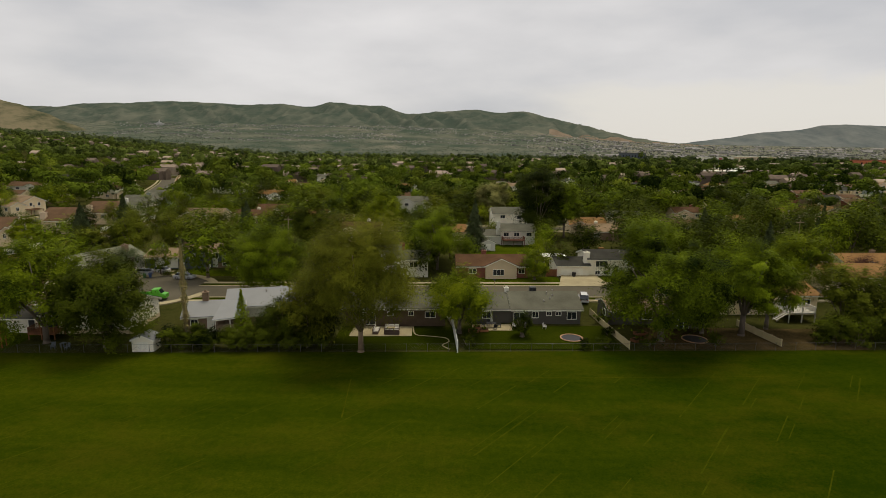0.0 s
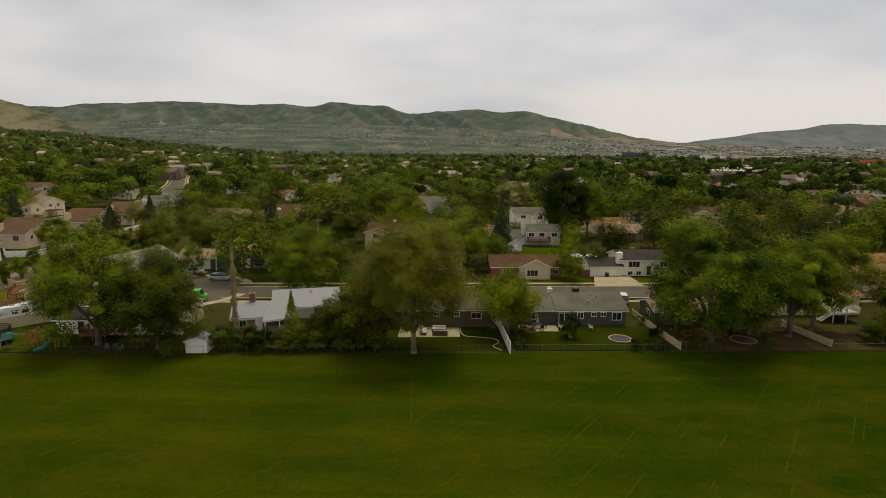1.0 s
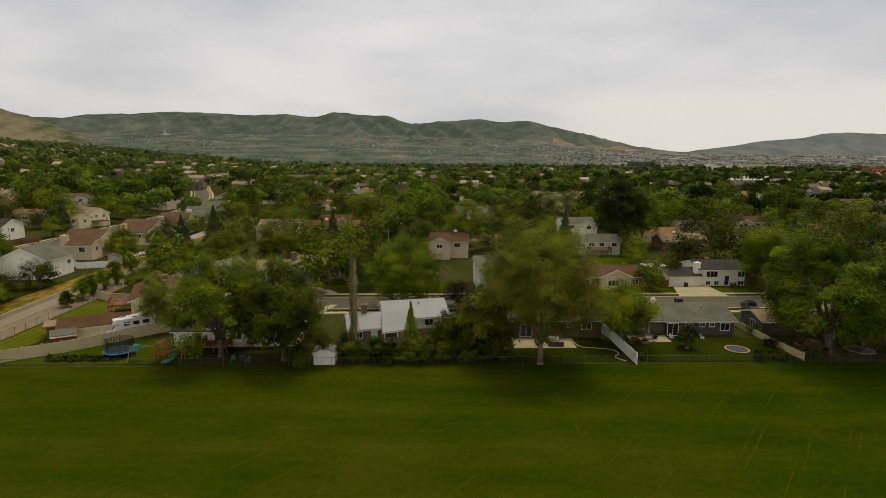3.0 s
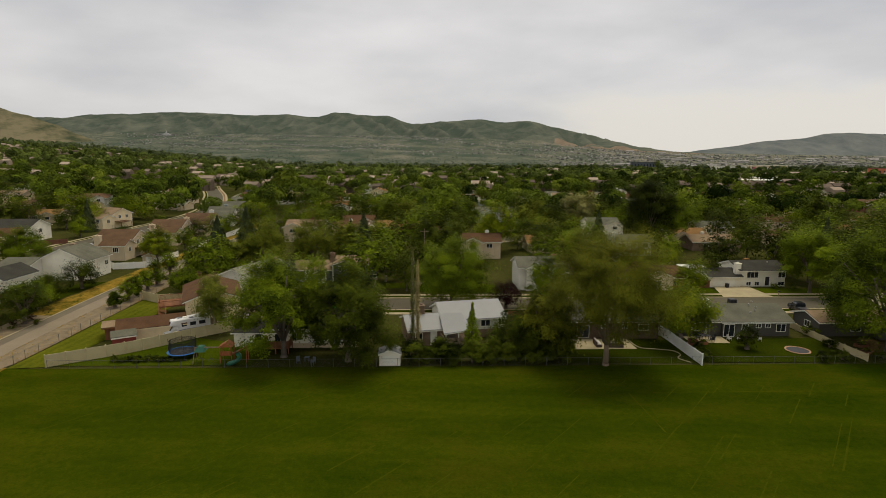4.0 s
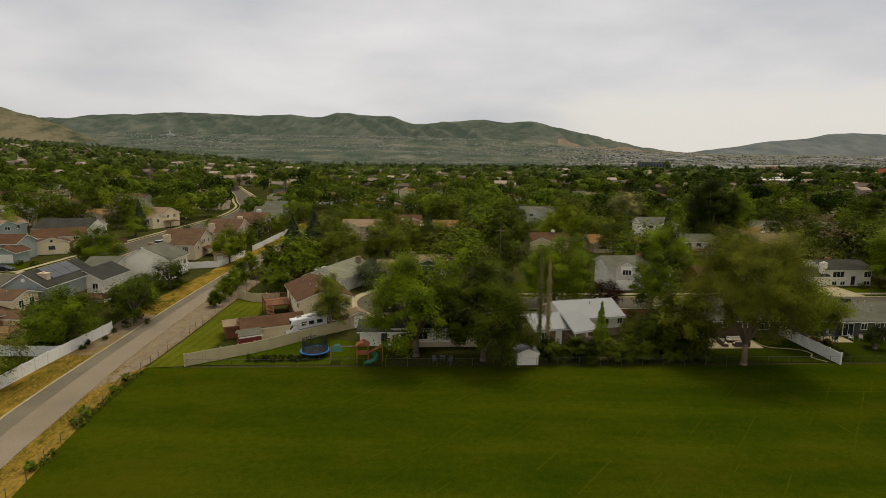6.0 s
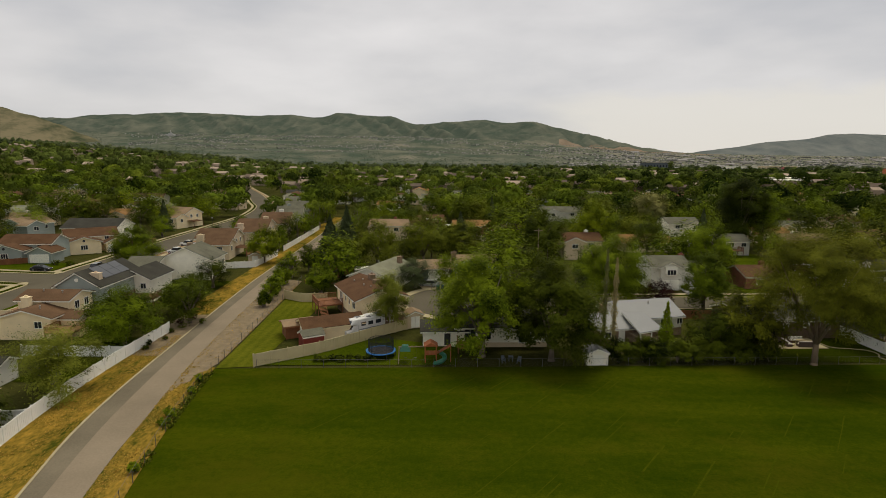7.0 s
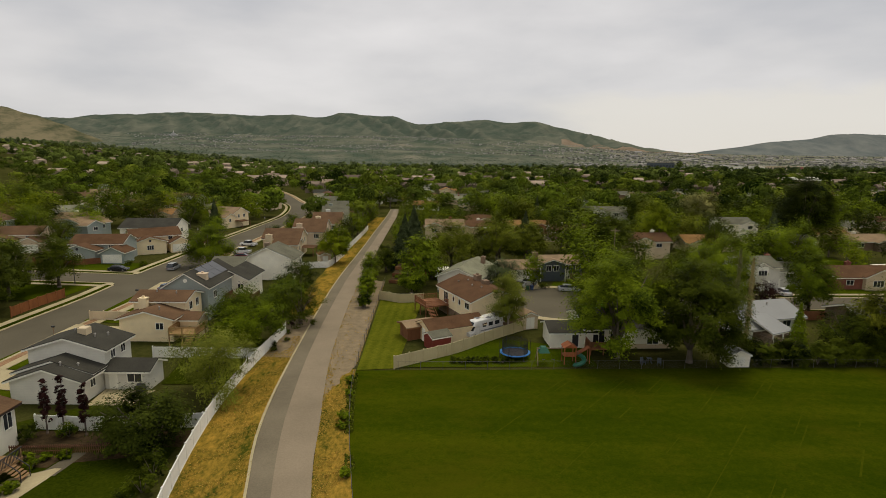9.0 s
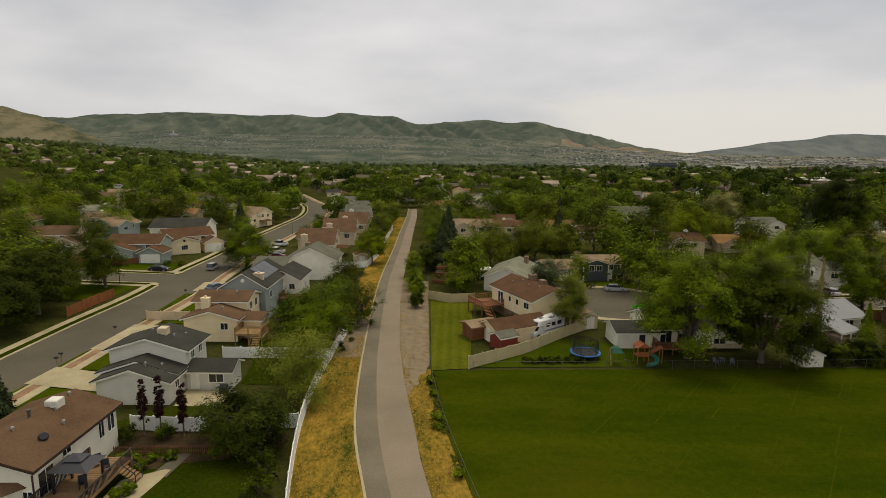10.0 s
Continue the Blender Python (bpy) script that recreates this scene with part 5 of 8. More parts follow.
def tree(x, y, height, radius, kind, label, leaves=7000, low=0.28, fork=0.25, size=0.36, lobes=70, long=1.0, hang=0.0, trunk=0.32, bark=None, ragged=0.3, lean=0.0, squash=1.0, z=None, group=""):
    t = thing("tree", pose(x, y, land(x, y) if z is None else z, 0, 0, (x * 37 + y * 11) % 360), label, "tree", group)
    part("trunk", limbs(height, height * fork, radius, radius, trunk=trunk, lean=lean, seed=int(x * 7 + y)), bark or BARK, t, smooth=True)
    p, n, s, tone = crown(height * low * 0.55, height, radius, int(leaves * (4.4 if leaves > 9900 else (3.4 if leaves > 6000 else 2.5))), int(lobes * 2.0), size * (0.395 if leaves > 9900 else (0.435 if leaves > 6000 else 0.50)), squash, ragged)
    part("crown", leaf_mesh("crown", p, n, s, GREENS[kind], long, hang, tone), None, t)
    return t


def conifer(x, y, height, radius, label="dark green spruce tree", leaves=3500, kind="spruce", low=0.06, size=0.34):
    t = thing("tree", pose(x, y, land(x, y), 0, 0, (x * 31) % 360), label, "tree")
    part("trunk", Shape().tube((0, 0, -0.3), (0, 0, height * 0.93), 0.028 * height, 0.02, 8), BARK, t, smooth=True)
    leaves, size = int(leaves * 1.9), size * 0.72
    u = rng.random(leaves) ** 0.62
    z = height * (low + (1 - low) * (1 - u))
    tier = 0.72 + 0.28 * np.abs(np.sin(z / height * 26 + rng.normal(size=leaves) * 0.25))
    a = rng.random(leaves) * 2 * np.pi
    out = radius * u * tier * rng.uniform(0.55, 1.05, leaves) * (1 + 0.18 * np.sin(a * 5 + z * 2))
    p = np.stack([np.cos(a) * out, np.sin(a) * out, z - out * 0.22], axis=1)
    n = unit(np.stack([np.cos(a) * 0.8, np.sin(a) * 0.8, np.full(leaves, 0.75)], axis=1) + rng.normal(size=(leaves, 3)) * 0.4)
    part("crown", leaf_mesh("crown", p, n, size * rng.uniform(0.5, 1.2, leaves), GREENS[kind], 1.3), None, t)
    return t


def shrub(x, y, h, r, kind="dark", label="dense green garden shrub", leaves=900, size=0.22):
    t = thing("shrub", pose(x, y, land(x, y), 0, 0, (x * 53) % 360), label, "shrub")
    s = Shape()
    for i in range(5):
        a = i * 1.26
        s.tube((0, 0, -0.1), (math.cos(a) * r * 0.5, math.sin(a) * r * 0.5, h * 0.7), 0.05, 0.015, 5)
    part("stem", s, BARK, t)
    p, n, sz, tone = crown(0.02, h, r, int(leaves * 1.9), 26, size * 0.72, 1.2, 0.3, 0.4)
    part("foliage", leaf_mesh("foliage", p, n, sz, GREENS[kind], 1.0, 0.0, tone), None, t)
    return t


# trees on the field's edge
tree(-10.0, 76.8, 20.6, 8.8, "olive", "tall olive-green willow with a forked pale trunk at the field's edge", 30000, 0.24, 0.15, 0.205, 170, 1.9, 0.5, 0.40, WILLOWBARK, 0.3, squash=1.3)
tree(-18.4, 80.0, 10.4, 4.8, "olive", "thin-leaved olive willow with bare lower twigs", 4200, 0.12, 0.2, 0.32, 70, 1.6, 0.5, 0.3, BARK, 0.5)
tree(4.3, 85.8, 10.2, 5.2, "lime", "bright yellow-green garden tree with a forked trunk", 7500, 0.2, 0.2, 0.34, 80, 1.2, 0.2, 0.32, BARK)
tree(-57.3, 78.2, 15.8, 7.4, "silver", "broad silver maple behind the back fence", 12000, 0.16, 0.16, 0.40, 90, 1.0, 0.0, 0.42, BARK, 0.4)
tree(-47.4, 76.9, 15.2, 7.0, "dark", "dense leafy maple with several trunks at the fence", 13000, 0.0, 0.12, 0.36, 100, 1.2, 0.2, 0.4, BARK, 0.35)
tree(35.6, 83.8, 18.9, 10.0, "deep", "very large silver maple with glossy leaves", 18500, 0.0, 0.16, 0.42, 130, 1.0, 0.0, 0.55, BARK, 0.4)
tree(49.6, 87.0, 17.0, 6.0, "maple", "tall light green maple beside a larger one", 10000, 0.18, 0.2, 0.40, 90, 1.0, 0.0, 0.45, BARK, 0.4)
tree(55.4, 90.4, 13.2, 4.6, "maple", "leafy light green tree before the deck house", 6500, 0.2, 0.25, 0.36, 70)
tree(43.6, 87.6, 13.0, 4.6, "shade", "dense dark green garden tree between maples", 6500, 0.0, 0.2, 0.36, 70)
tree(76.0, 115.0, 13.0, 6.6, "lime", "tall yellow-green tree behind the deck house", 8000, 0.15, 0.2, 0.38, 80)
tree(66.4, 88.6, 12.2, 4.4, "willow", "thin olive-green tree with bare lower limbs at the fence", 4200, 0.25, 0.2, 0.32, 70, 1.5, 0.4, 0.2, BARK, 0.6)
tree(76.0, 90.5, 11.5, 5.2, "dark", "dark leafy garden tree at the fence", 6000, 0.05, 0.2, 0.36, 70)
tree(62.5, 84.6, 4.6, 2.8, "dark", "low dense thicket tree at the fence", 2400, 0.0, 0.2, 0.3, 40)
tree(67.5, 85.2, 5.4, 3.4, "dark", "low dense thicket tree at the fence", 3000, 0.0, 0.2, 0.3, 40)
tree(67.0, 130.0, 6.4, 3.2, "plum", "dark purple-leaved garden tree", 2200, 0.1, 0.25, 0.28, 40)
tree(96.0, 125.0, 6.0, 4.0, "plum", "dark reddish garden tree", 2200, 0.1, 0.25, 0.28, 40)
conifer(82.0, 139.0, 12.0, 3.4, "blue-grey spruce behind the houses", 3500)
tree(88.0, 98.0, 14.0, 6.5, "dark", "large leafy garden tree", 6000, 0.12, 0.2, 0.40, 70)
tree(72.0, 84.5, 6.5, 4.5, "dark", "low dense thicket tree at the fence", 4000, 0.03, 0.2, 0.3, 50)
tree(-13.8, 104.0, 11.8, 4.3, "deep", "round dark green tree at the kerb", 6500, 0.1, 0.2, 0.34, 70)
tree(-32.6, 103.5, 14.6, 7.4, "silver", "round bright green maple behind the white roof", 14000, 0.05, 0.2, 0.36, 90)
conifer(-29.2, 82.0, 7.8, 2.0, "slim cone-shaped young tree with light green leaves", 1000, "maple", 0.04, 0.24)
tree(-22.5, 80.5, 7.0, 4.2, "dark", "dense dark garden tree at the fence", 4500, 0.05, 0.2, 0.3, 60)
tree(-16.8, 80.2, 6.4, 3.4, "dark", "dense dark garden tree at the fence", 3000, 0.05, 0.2, 0.3, 50)
tree(-21.8, 106.0, 5.6, 3.1, "plum", "dark purple-leaved plum tree", 2600, 0.18, 0.25, 0.26, 40)
tree(-72.2, 88.4, 10.4, 3.1, "locust", "slender grey-green locust tree beside the drive", 7000, 0.1, 0.25, 0.22, 60, 1.3, 0.2, 0.16, PALEBARK)
tree(-48.5, 128.5, 8.0, 4.0, "dark", "spreading birch with pale limbs", 4500, 0.45, 0.3, 0.32, 60, 1.0, 0.2, 0.25, PALEBARK)
tree(-70.3, 120.5, 6.6, 3.7, "spruce", "rounded dark green pine", 4500, 0.04, 0.2, 0.26, 40)
tree(14.2, 84.5, 3.6, 1.5, "dark", "small dark garden tree on the lawn", 1500, 0.08, 0.3, 0.24, 30)
tree(21.5, 123.0, 6.6, 3.8, "lime", "rounded yellow-green front garden tree", 3200, 0.1, 0.25, 0.3, 50)
tree(47.6, 122.5, 14.0, 7.4, "maple", "big leafy maple on the front lawn", 8000, 0.2, 0.2, 0.42, 80)
tree(-0.8, 131.5, 15.2, 5.8, "maple", "tall bright green tree behind the grey house", 8000, 0.1, 0.2, 0.36, 80)
# bare poplar columns
TWIGS = [material("dry_twigs", (0.20, 0.16, 0.055), (0.42, 0.34, 0.13), scale=0.5, rough=0.9, island=0.4), material("green_twigs", (0.07, 0.08, 0.015), (0.24, 0.24, 0.06), scale=0.5, rough=0.9, island=0.4)]
for k, (x, y, hh) in enumerate(((-37.5, 80.9, 14.4), (-38.4, 82.9, 15.4))):
    t = thing("tree", pose(x, y, 0.1), "tall narrow half-dead poplar" if k else "tall narrow leafless poplar with dry twigs", "tree", "poplar columns")
    stem = Shape().tube((0, 0, -0.2), (0, 0, hh), 0.12, 0.03, 8)
    twig_rng = random.Random(60 + k)
    for i in range(46):
        z, a = hh * twig_rng.uniform(0.1, 0.9), twig_rng.uniform(0, 6.28)
        stem.tube((0, 0, z), (0.34 * math.cos(a), 0.34 * math.sin(a), z + twig_rng.uniform(0.8, 1.7)), 0.022, 0.006, 4)
    part("trunk", stem, PALEBARK, t, smooth=True)
    n = 3000
    zz = rng.uniform(0.12, 1.0, n) * hh
    a = rng.random(n) * 2 * np.pi
    rr = rng.uniform(0.05, 0.60, n) * (0.55 + 0.6 * np.sin(zz * 1.3 + k) ** 2) * np.minimum(1.0, 2.6 * (1.0 - zz / hh) + 0.12)
    p = np.stack([np.cos(a) * rr, np.sin(a) * rr, zz], axis=1)
    nn = unit(np.stack([np.cos(a), np.sin(a), np.full(n, 0.2)], axis=1) + rng.normal(size=(n, 3)) * 0.4)
    part("crown", leaf_mesh("crown", p, nn, rng.uniform(0.04, 0.095, n), TWIGS[k], 2.4, 0.4), None, t)
# beyond the trail
tree(-112.4, 80.8, 8.6, 6.2, "deep", "dense round garden tree beside the trail", 7000, 0.08, 0.2, 0.34, 80)
tree(-107.6, 92.0, 7.6, 4.0, "dark", "low dense garden tree beside the trail", 2600, 0.04, 0.2, 0.3, 50)
tree(-112.5, 101.0, 6.0, 3.2, "maple", "leafy garden tree beside the trail", 2600, 0.06, 0.2, 0.3, 50)
tree(-114.0, 106.5, 6.0, 3.0, "dark", "leafy garden tree beside the trail", 2600, 0.06, 0.2, 0.3, 50)
tree(-117.0, 88.0, 6.5, 3.6, "dark", "dense dark tree behind the deck", 3000, 0.05, 0.2, 0.3, 50)
tree(-112.5, 97.5, 6.0, 3.2, "maple", "leafy garden tree by the fence", 3500, 0.1, 0.25, 0.32, 50)
tree(-114.8, 117.5, 6.4, 3.6, "dark", "rounded green garden tree", 2600, 0.1, 0.25, 0.3, 40)
tree(-113.6, 146.5, 10.5, 4.4, "lime", "bright green upright garden tree", 5500, 0.12, 0.2, 0.34, 60)
tree(-109.8, 62.5, 7.6, 4.6, "locust", "sparse half-bare grey-green tree leaning over the fence", 5900, 0.02, 0.16, 0.20, 44, 1.5, 0.3, 0.12, BARK, 0.7)
tree(-112.4, 51.8, 5.3, 4.4, "shade", "dark dense garden tree", 5000, 0.05, 0.2, 0.30, 60)
tree(-109.8, 50.0, 5.0, 2.8, "shade", "dark dense garden tree at the white fence", 2200, 0.05, 0.2, 0.28, 40)
tree(-144.2, 137.5, 10.6, 6.4, "deep", "broad dark street tree", 9900, 0.06, 0.25, 0.34, 70)
for x, y in ((-122.9, 53.1), (-121.2, 53.2), (-118.7, 52.9)):
    tree(x, y, 6.2, 0.46, "plum", "slim upright purple-leaved tree", 1500, 0.2, 0.3, 0.20, 110, trunk=0.08, group="slim purple trees")
tree(-169.0, 104.5, 11.5, 5.8, "dark", "large leafy green corner tree", 6000, 0.12, 0.2, 0.36, 70)
tree(-164.4, 93.2, 11.5, 6.4, "shade", "large dark garden tree behind the timber fence", 7000, 0.08, 0.2, 0.40, 80)
tree(-163.0, 82.6, 10.0, 6.6, "shade", "large dark garden tree behind the timber fence", 7000, 0.05, 0.2, 0.40, 80)
tree(-182.0, 108.0, 13.0, 7.0, "maple", "large leafy green garden tree", 5000, 0.1, 0.2, 0.42, 70)
conifer(-141.6, 56.4, 8.0, 2.2, "dark spruce at the street", 2500)
conifer(-94.0, 141.0, 14.0, 5.2, "tall blue-grey garden spruce", 8000)
conifer(-93.0, 158.0, 15.0, 4.8, "tall dark spruce between gardens", 6500)
conifer(-60.0, 166.0, 13.0, 4.4, "tall dark spruce between gardens", 3500)
conifer(-171.7, 204.6, 12.0, 3.4, "tall grey-green garden spruce", 3500)
for x, y, hh, r in ((-82.0, 142.0, 13.5, 6.6), (-70.0, 145.0, 13.6, 6.8), (-88.0, 134.0, 9.0, 4.6), (-62.0, 150.0, 11.0, 5.4)):
    tree(x, y, hh, r, "willow", "broad grey-green garden tree", 5500, 0.1, 0.2, 0.38, 70, 1.3, 0.2)
for x, y, hh, r in ((-98.4, 103, 3.6, 1.2), (-98.6, 108, 4.6, 1.5), (-99.2, 112, 5.0, 1.4), (-99.8, 117, 5.4, 1.7), (-100.4, 122, 6.0, 1.6), (-100.9, 129, 6.8, 1.9)):
    tree(x, y, hh, r, "maple", "young upright tree along the trail", 2200, 0.01, 0.25, 0.26, 36, group="young trees along the trail")
for x, y, hh, r, k in ((-116.5, 168.0, 7.5, 3.0, "maple"), (-116.0, 176.0, 9.5, 3.4, "dark"), (-117.2, 191.0, 9.0, 3.4, "lime"), (-116.8, 199.0, 8.0, 3.0, "maple"), (-118.0, 214.0, 10.0, 3.6, "maple"), (-117.5, 224.0, 9.5, 3.4, "dark"), (-119.0, 240.0, 10.0, 4.0, "lime"), (-120.0, 250.0, 9.0, 4.0, "maple"), (-138.5, 172.0, 7.0, 3.0, "dark"), (-140.0, 196.0, 8.0, 3.4, "maple"), (-141.0, 226.0, 6.0, 2.6, "dark")):
    tree(x, y, hh, r, k, "leafy garden tree beside the trail houses", 2000, 0.1, 0.22, 0.32, 40)
for x, y, hh, r, k in ((-97.5, 172.0, 8.5, 4.2, "maple"), (-97.0, 182.0, 9.0, 4.4, "dark"), (-98.0, 194.0, 9.0, 4.2, "maple"), (-99.0, 208.0, 11.0, 4.6, "dark"), (-100.0, 222.0, 10.0, 4.6, "maple"), (-86.6, 130.0, 7.0, 3.4, "maple"), (-101.0, 240.0, 11.0, 5.0, "dark"), (-98.4, 136.0, 7.0, 2.4, "dark")):
    tree(x, y, hh, r, k, "leafy green tree lining the trail", 2400, 0.06, 0.2, 0.34, 40)
tree(-90.2, 114.5, 5.6, 3.3, "maple", "leafy round garden tree", 3600, 0.12, 0.25, 0.32, 50)
for x, y, hh, r, k in ((-200, 162, 10, 5.0, "dark"), (-210, 146, 11, 5.4, "dark"), (-201, 177, 11, 5.4, "maple"), (-183, 208, 10, 4.6, "dark"), (-216, 172, 11, 5.4, "maple"), (-198, 210, 11, 5.2, "dark"), (-165, 190, 8, 4.0, "maple"), (-208, 192, 11, 5.4, "dark"), (-193.5, 152, 9, 5.0, "dark"), (-192, 131.5, 7.5, 3.8, "maple"), (-224, 158, 11, 5.5, "dark"), (-176.0, 216, 10, 4.8, "lime")):
    tree(x, y, hh, r, k, "leafy garden tree between street houses", 2400, 0.05, 0.2, 0.34, 50)
conifer(9.0, 158.0, 15.0, 4.2, "tall dark pine between gardens", 4500)
conifer(75.0, 160.0, 13.0, 4.2, "tall dark pine between gardens", 4000)
# landmark trees farther off
for x, y, hh, r, k in ((-118.0, 309.0, 10.0, 4.6, "dark"), (-111.0, 313.0, 9.0, 4.4, "deep"), (-104.0, 306.0, 10.5, 4.8, "dark"), (-125.0, 316.0, 11.0, 5.0, "maple")):
    tree(x, y, hh, r, k, "leafy tree where the trail ends", 2400, 0.05, 0.2, 0.36, 40)
tree(30.5, 179.0, 24.4, 7.8, "shade", "very tall dark cottonwood", 10000, 0.08, 0.2, 0.5, 100)
tree(39.5, 183.0, 19.0, 7.4, "maple", "tall leafy green cottonwood", 6000, 0.1, 0.2, 0.5, 90)
tree(18.5, 228.0, 15.0, 7.8, "blossom", "pale yellow weeping tree", 6000, 0.12, 0.2, 0.46, 80, 1.6, 0.5)
tree(-18.7, 170.0, 17.0, 6.6, "lime", "tall yellow-green garden tree", 5500, 0.1, 0.2, 0.46, 70)
tree(-37.8, 158.0, 13.5, 7.4, "dark", "large round green maple", 8000, 0.08, 0.2, 0.46, 90)
tree(-5.5, 160.0, 12.0, 5.4, "dark", "dark leafy garden tree", 3500, 0.1, 0.2, 0.42, 60)
tree(98.0, 200.0, 19.0, 3.4, "dark", "tall dark columnar poplar", 4500, 0.03, 0.2, 0.42, 70)

# ---- scattered trees and roofs of the neighbourhood ----
HOMES = [(o.location.x, o.location.y) for o in scene.objects if o.name.split(".")[0] in ("house", "garage")]
TREES = [(o.location.x, o.location.y) for o in scene.objects if o.name.split(".")[0] == "tree"]
ROADS = [(p.x, p.y) for line in (TRAIL_L, TRAIL_R) for p in line]
ROADS += [(p.x, p.y) for c in ([(-149, 40), (-150.8, 88), (-150.8, 108), (-153.0, 130), (-154.6, 178), (-155.8, 217), (-158.2, 262), (-169, 308), (-184, 342), (-208, 398), (-236, 456), (-263, 514)], [(-157, 122), (-260, 118)], [(-50, 108), (0, 111), (30, 112.8), (130, 119)], [(-64, 196), (10, 200), (130, 208)]) for p in along(c, 5)]


def clear(x, y, spots, d):
    return all((x - a) ** 2 + (y - b) ** 2 > d * d for a, b in spots)


rr = random.Random(11)
WALLS = [W_TAN, W_CREAM, W_WHITE, W_LIGHT, W_PINK, BRICK, REDBRICK, W_BLUE]
ROOFS = [R_BROWN, R_TAN, R_GREY, R_RED, R_DARK, R_ORANGE, R_GREEN, R_BROWN]
ROOFWORD = {R_BROWN: "brown", R_TAN: "tan", R_GREY: "grey", R_RED: "russet", R_DARK: "charcoal", R_ORANGE: "pale orange", R_GREEN: "sage", R_WHITE: "white"}
WALLWORD = {W_TAN: "tan", W_CREAM: "cream", W_WHITE: "white", W_LIGHT: "light grey", W_PINK: "pinkish", BRICK: "brown brick", REDBRICK: "red brick", W_BLUE: "blue-grey"}


def far_house(x, y, yaw, storey, wall=None, roof=None, width=None):
    wall, roof = wall or rr.choice(WALLS), roof or rr.choice(ROOFS)
    h = house(x, y, yaw, "%s house with a %s roof among garden trees" % (WALLWORD[wall], ROOFWORD[roof]))
    w, e = width or rr.uniform(13, 18), 2.7 if storey == 1 else 4.9
    wing(h, 0, 0, w, 9.0, e, e + 1.8, "x", wall, roof)
    s = rr.choice((-1, 1))
    wing(h, s * w * 0.28, -5.0, 6.2, 3.4, e, e + 1.3, "y", wall, roof)
    opening(h, "window", "S", -s * w * 0.2, -4.5, e - 1.1, 1.6, 1.1)
    opening(h, "window", "S", s * w * 0.28, -6.7, e - 1.1, 1.6, 1.1)
    if rr.random() < 0.5:
        chimney(h, -s * 2.0, 0.5, e, e + 2.6, rr.choice((BRICK, REDBRICK, W_WHITE)), 1.0, 0.8)
    HOMES.append((x, y))


# those that can be told apart: place, turn, storeys, wall, roof, width
for x, y, yaw, storey, wall, roof, width in (
        (-54, 213, 3, 1, REDBRICK, R_ORANGE, 17), (-40.5, 199, 3, 1, BRICK, R_BROWN, 13), (-74.4, 210, 3, 1, W_TAN, R_RED, 17), (-73, 231, 3, 1, W_PINK, R_RED, 13),
        (-85, 194, 3, 2, W_TAN, R_TAN, 13), (-24.5, 164, 4, 2, W_TAN, R_RED, 11), (-1.5, 177, 4, 1, W_TAN, R_ORANGE, 16), (23, 210, 5, 2, W_WHITE, R_GREY, 12),
        (20, 338, 4, 1, W_CREAM, R_RED, 16), (35, 353, 4, 2, W_WHITE, R_TAN, 13), (-13.5, 251, 4, 2, W_LIGHT, R_GREY, 19), (52, 183, 4, 1, BRICK, R_TAN, 15), (50, 199, 4, 1, W_TAN, R_ORANGE, 13),
        (137, 290, 4, 1, W_CREAM, R_GREY, 18), (103, 240, 4, 1, W_PINK, R_RED, 14), (82, 196, 4, 1, W_TAN, R_BROWN, 12), (116, 213, 4, 1, W_TAN, R_ORANGE, 18), (149, 244, 80, 1, W_TAN, R_ORANGE, 11), (162, 229, 4, 1, W_CREAM, R_TAN, 16),
        (88, 325, 4, 1, W_CREAM, R_TAN, 15), (-206, 230, 4, 1, W_TAN, R_ORANGE, 13), (-201, 175, 80, 2, W_BLUE, R_TAN, 11), (-222, 204, 4, 1, W_CREAM, R_TAN, 15), (-219, 363, 10, 2, W_CREAM, R_TAN, 15), (-259, 456, 6, 2, W_PINK, R_ORANGE, 16),
        (-147, 297, 12, 2, W_BLUE, R_GREY, 13), (-120, 400, 4, 1, W_CREAM, R_ORANGE, 14), (-107, 333, 4, 1, W_CREAM, R_ORANGE, 12), (-312, 362, 4, 1, W_WHITE, R_WHITE, 24), (-99, 438, 0, 2, W_WHITE, R_GREY, 14), (104, 136, 4, 1, W_TAN, R_ORANGE, 16), (70, 222, 4, 1, W_TAN, R_GREY, 14)):
    far_house(x, y, yaw, storey, wall, roof, width)
# gardens and streets before those houses keep to low planting
GLADES = [(x + (gx - x) * k / math.hypot(gx - x, y), y - y * k / math.hypot(gx - x, y)) for x, y in HOMES[-32:] + [(20.6, 171.0)] for gx in (0, -45, -88) for k in (9, 16, 24)]
for row, y0 in enumerate((150, 180, 216, 242, 278, 305, 340, 368, 402)):
    x = -330 + row * 7
    while x < 330:
        xx, yy = x + rr.uniform(-4, 4), y0 + 0.06 * x + rr.uniform(-4, 4)
        if clear(xx, yy, HOMES, 19) and clear(xx, yy, ROADS, 13) and abs(xx + 20) < yy * 0.86 + 70 and not (-125 < xx < -95 and yy < 300) and not (-100 < xx < 170 and yy < 300) and not (-205 < xx < -100 and yy < 235):
            far_house(xx, yy, rr.choice((0, 0, 180, 90, 8, -8)) + 3, rr.choice((1, 1, 2)))
        x += rr.uniform(19, 24)
for x in (-172, -205, -240):
    for y in (40, 68):
        if clear(x, y, HOMES, 18):
            far_house(x, y, 4, 2)

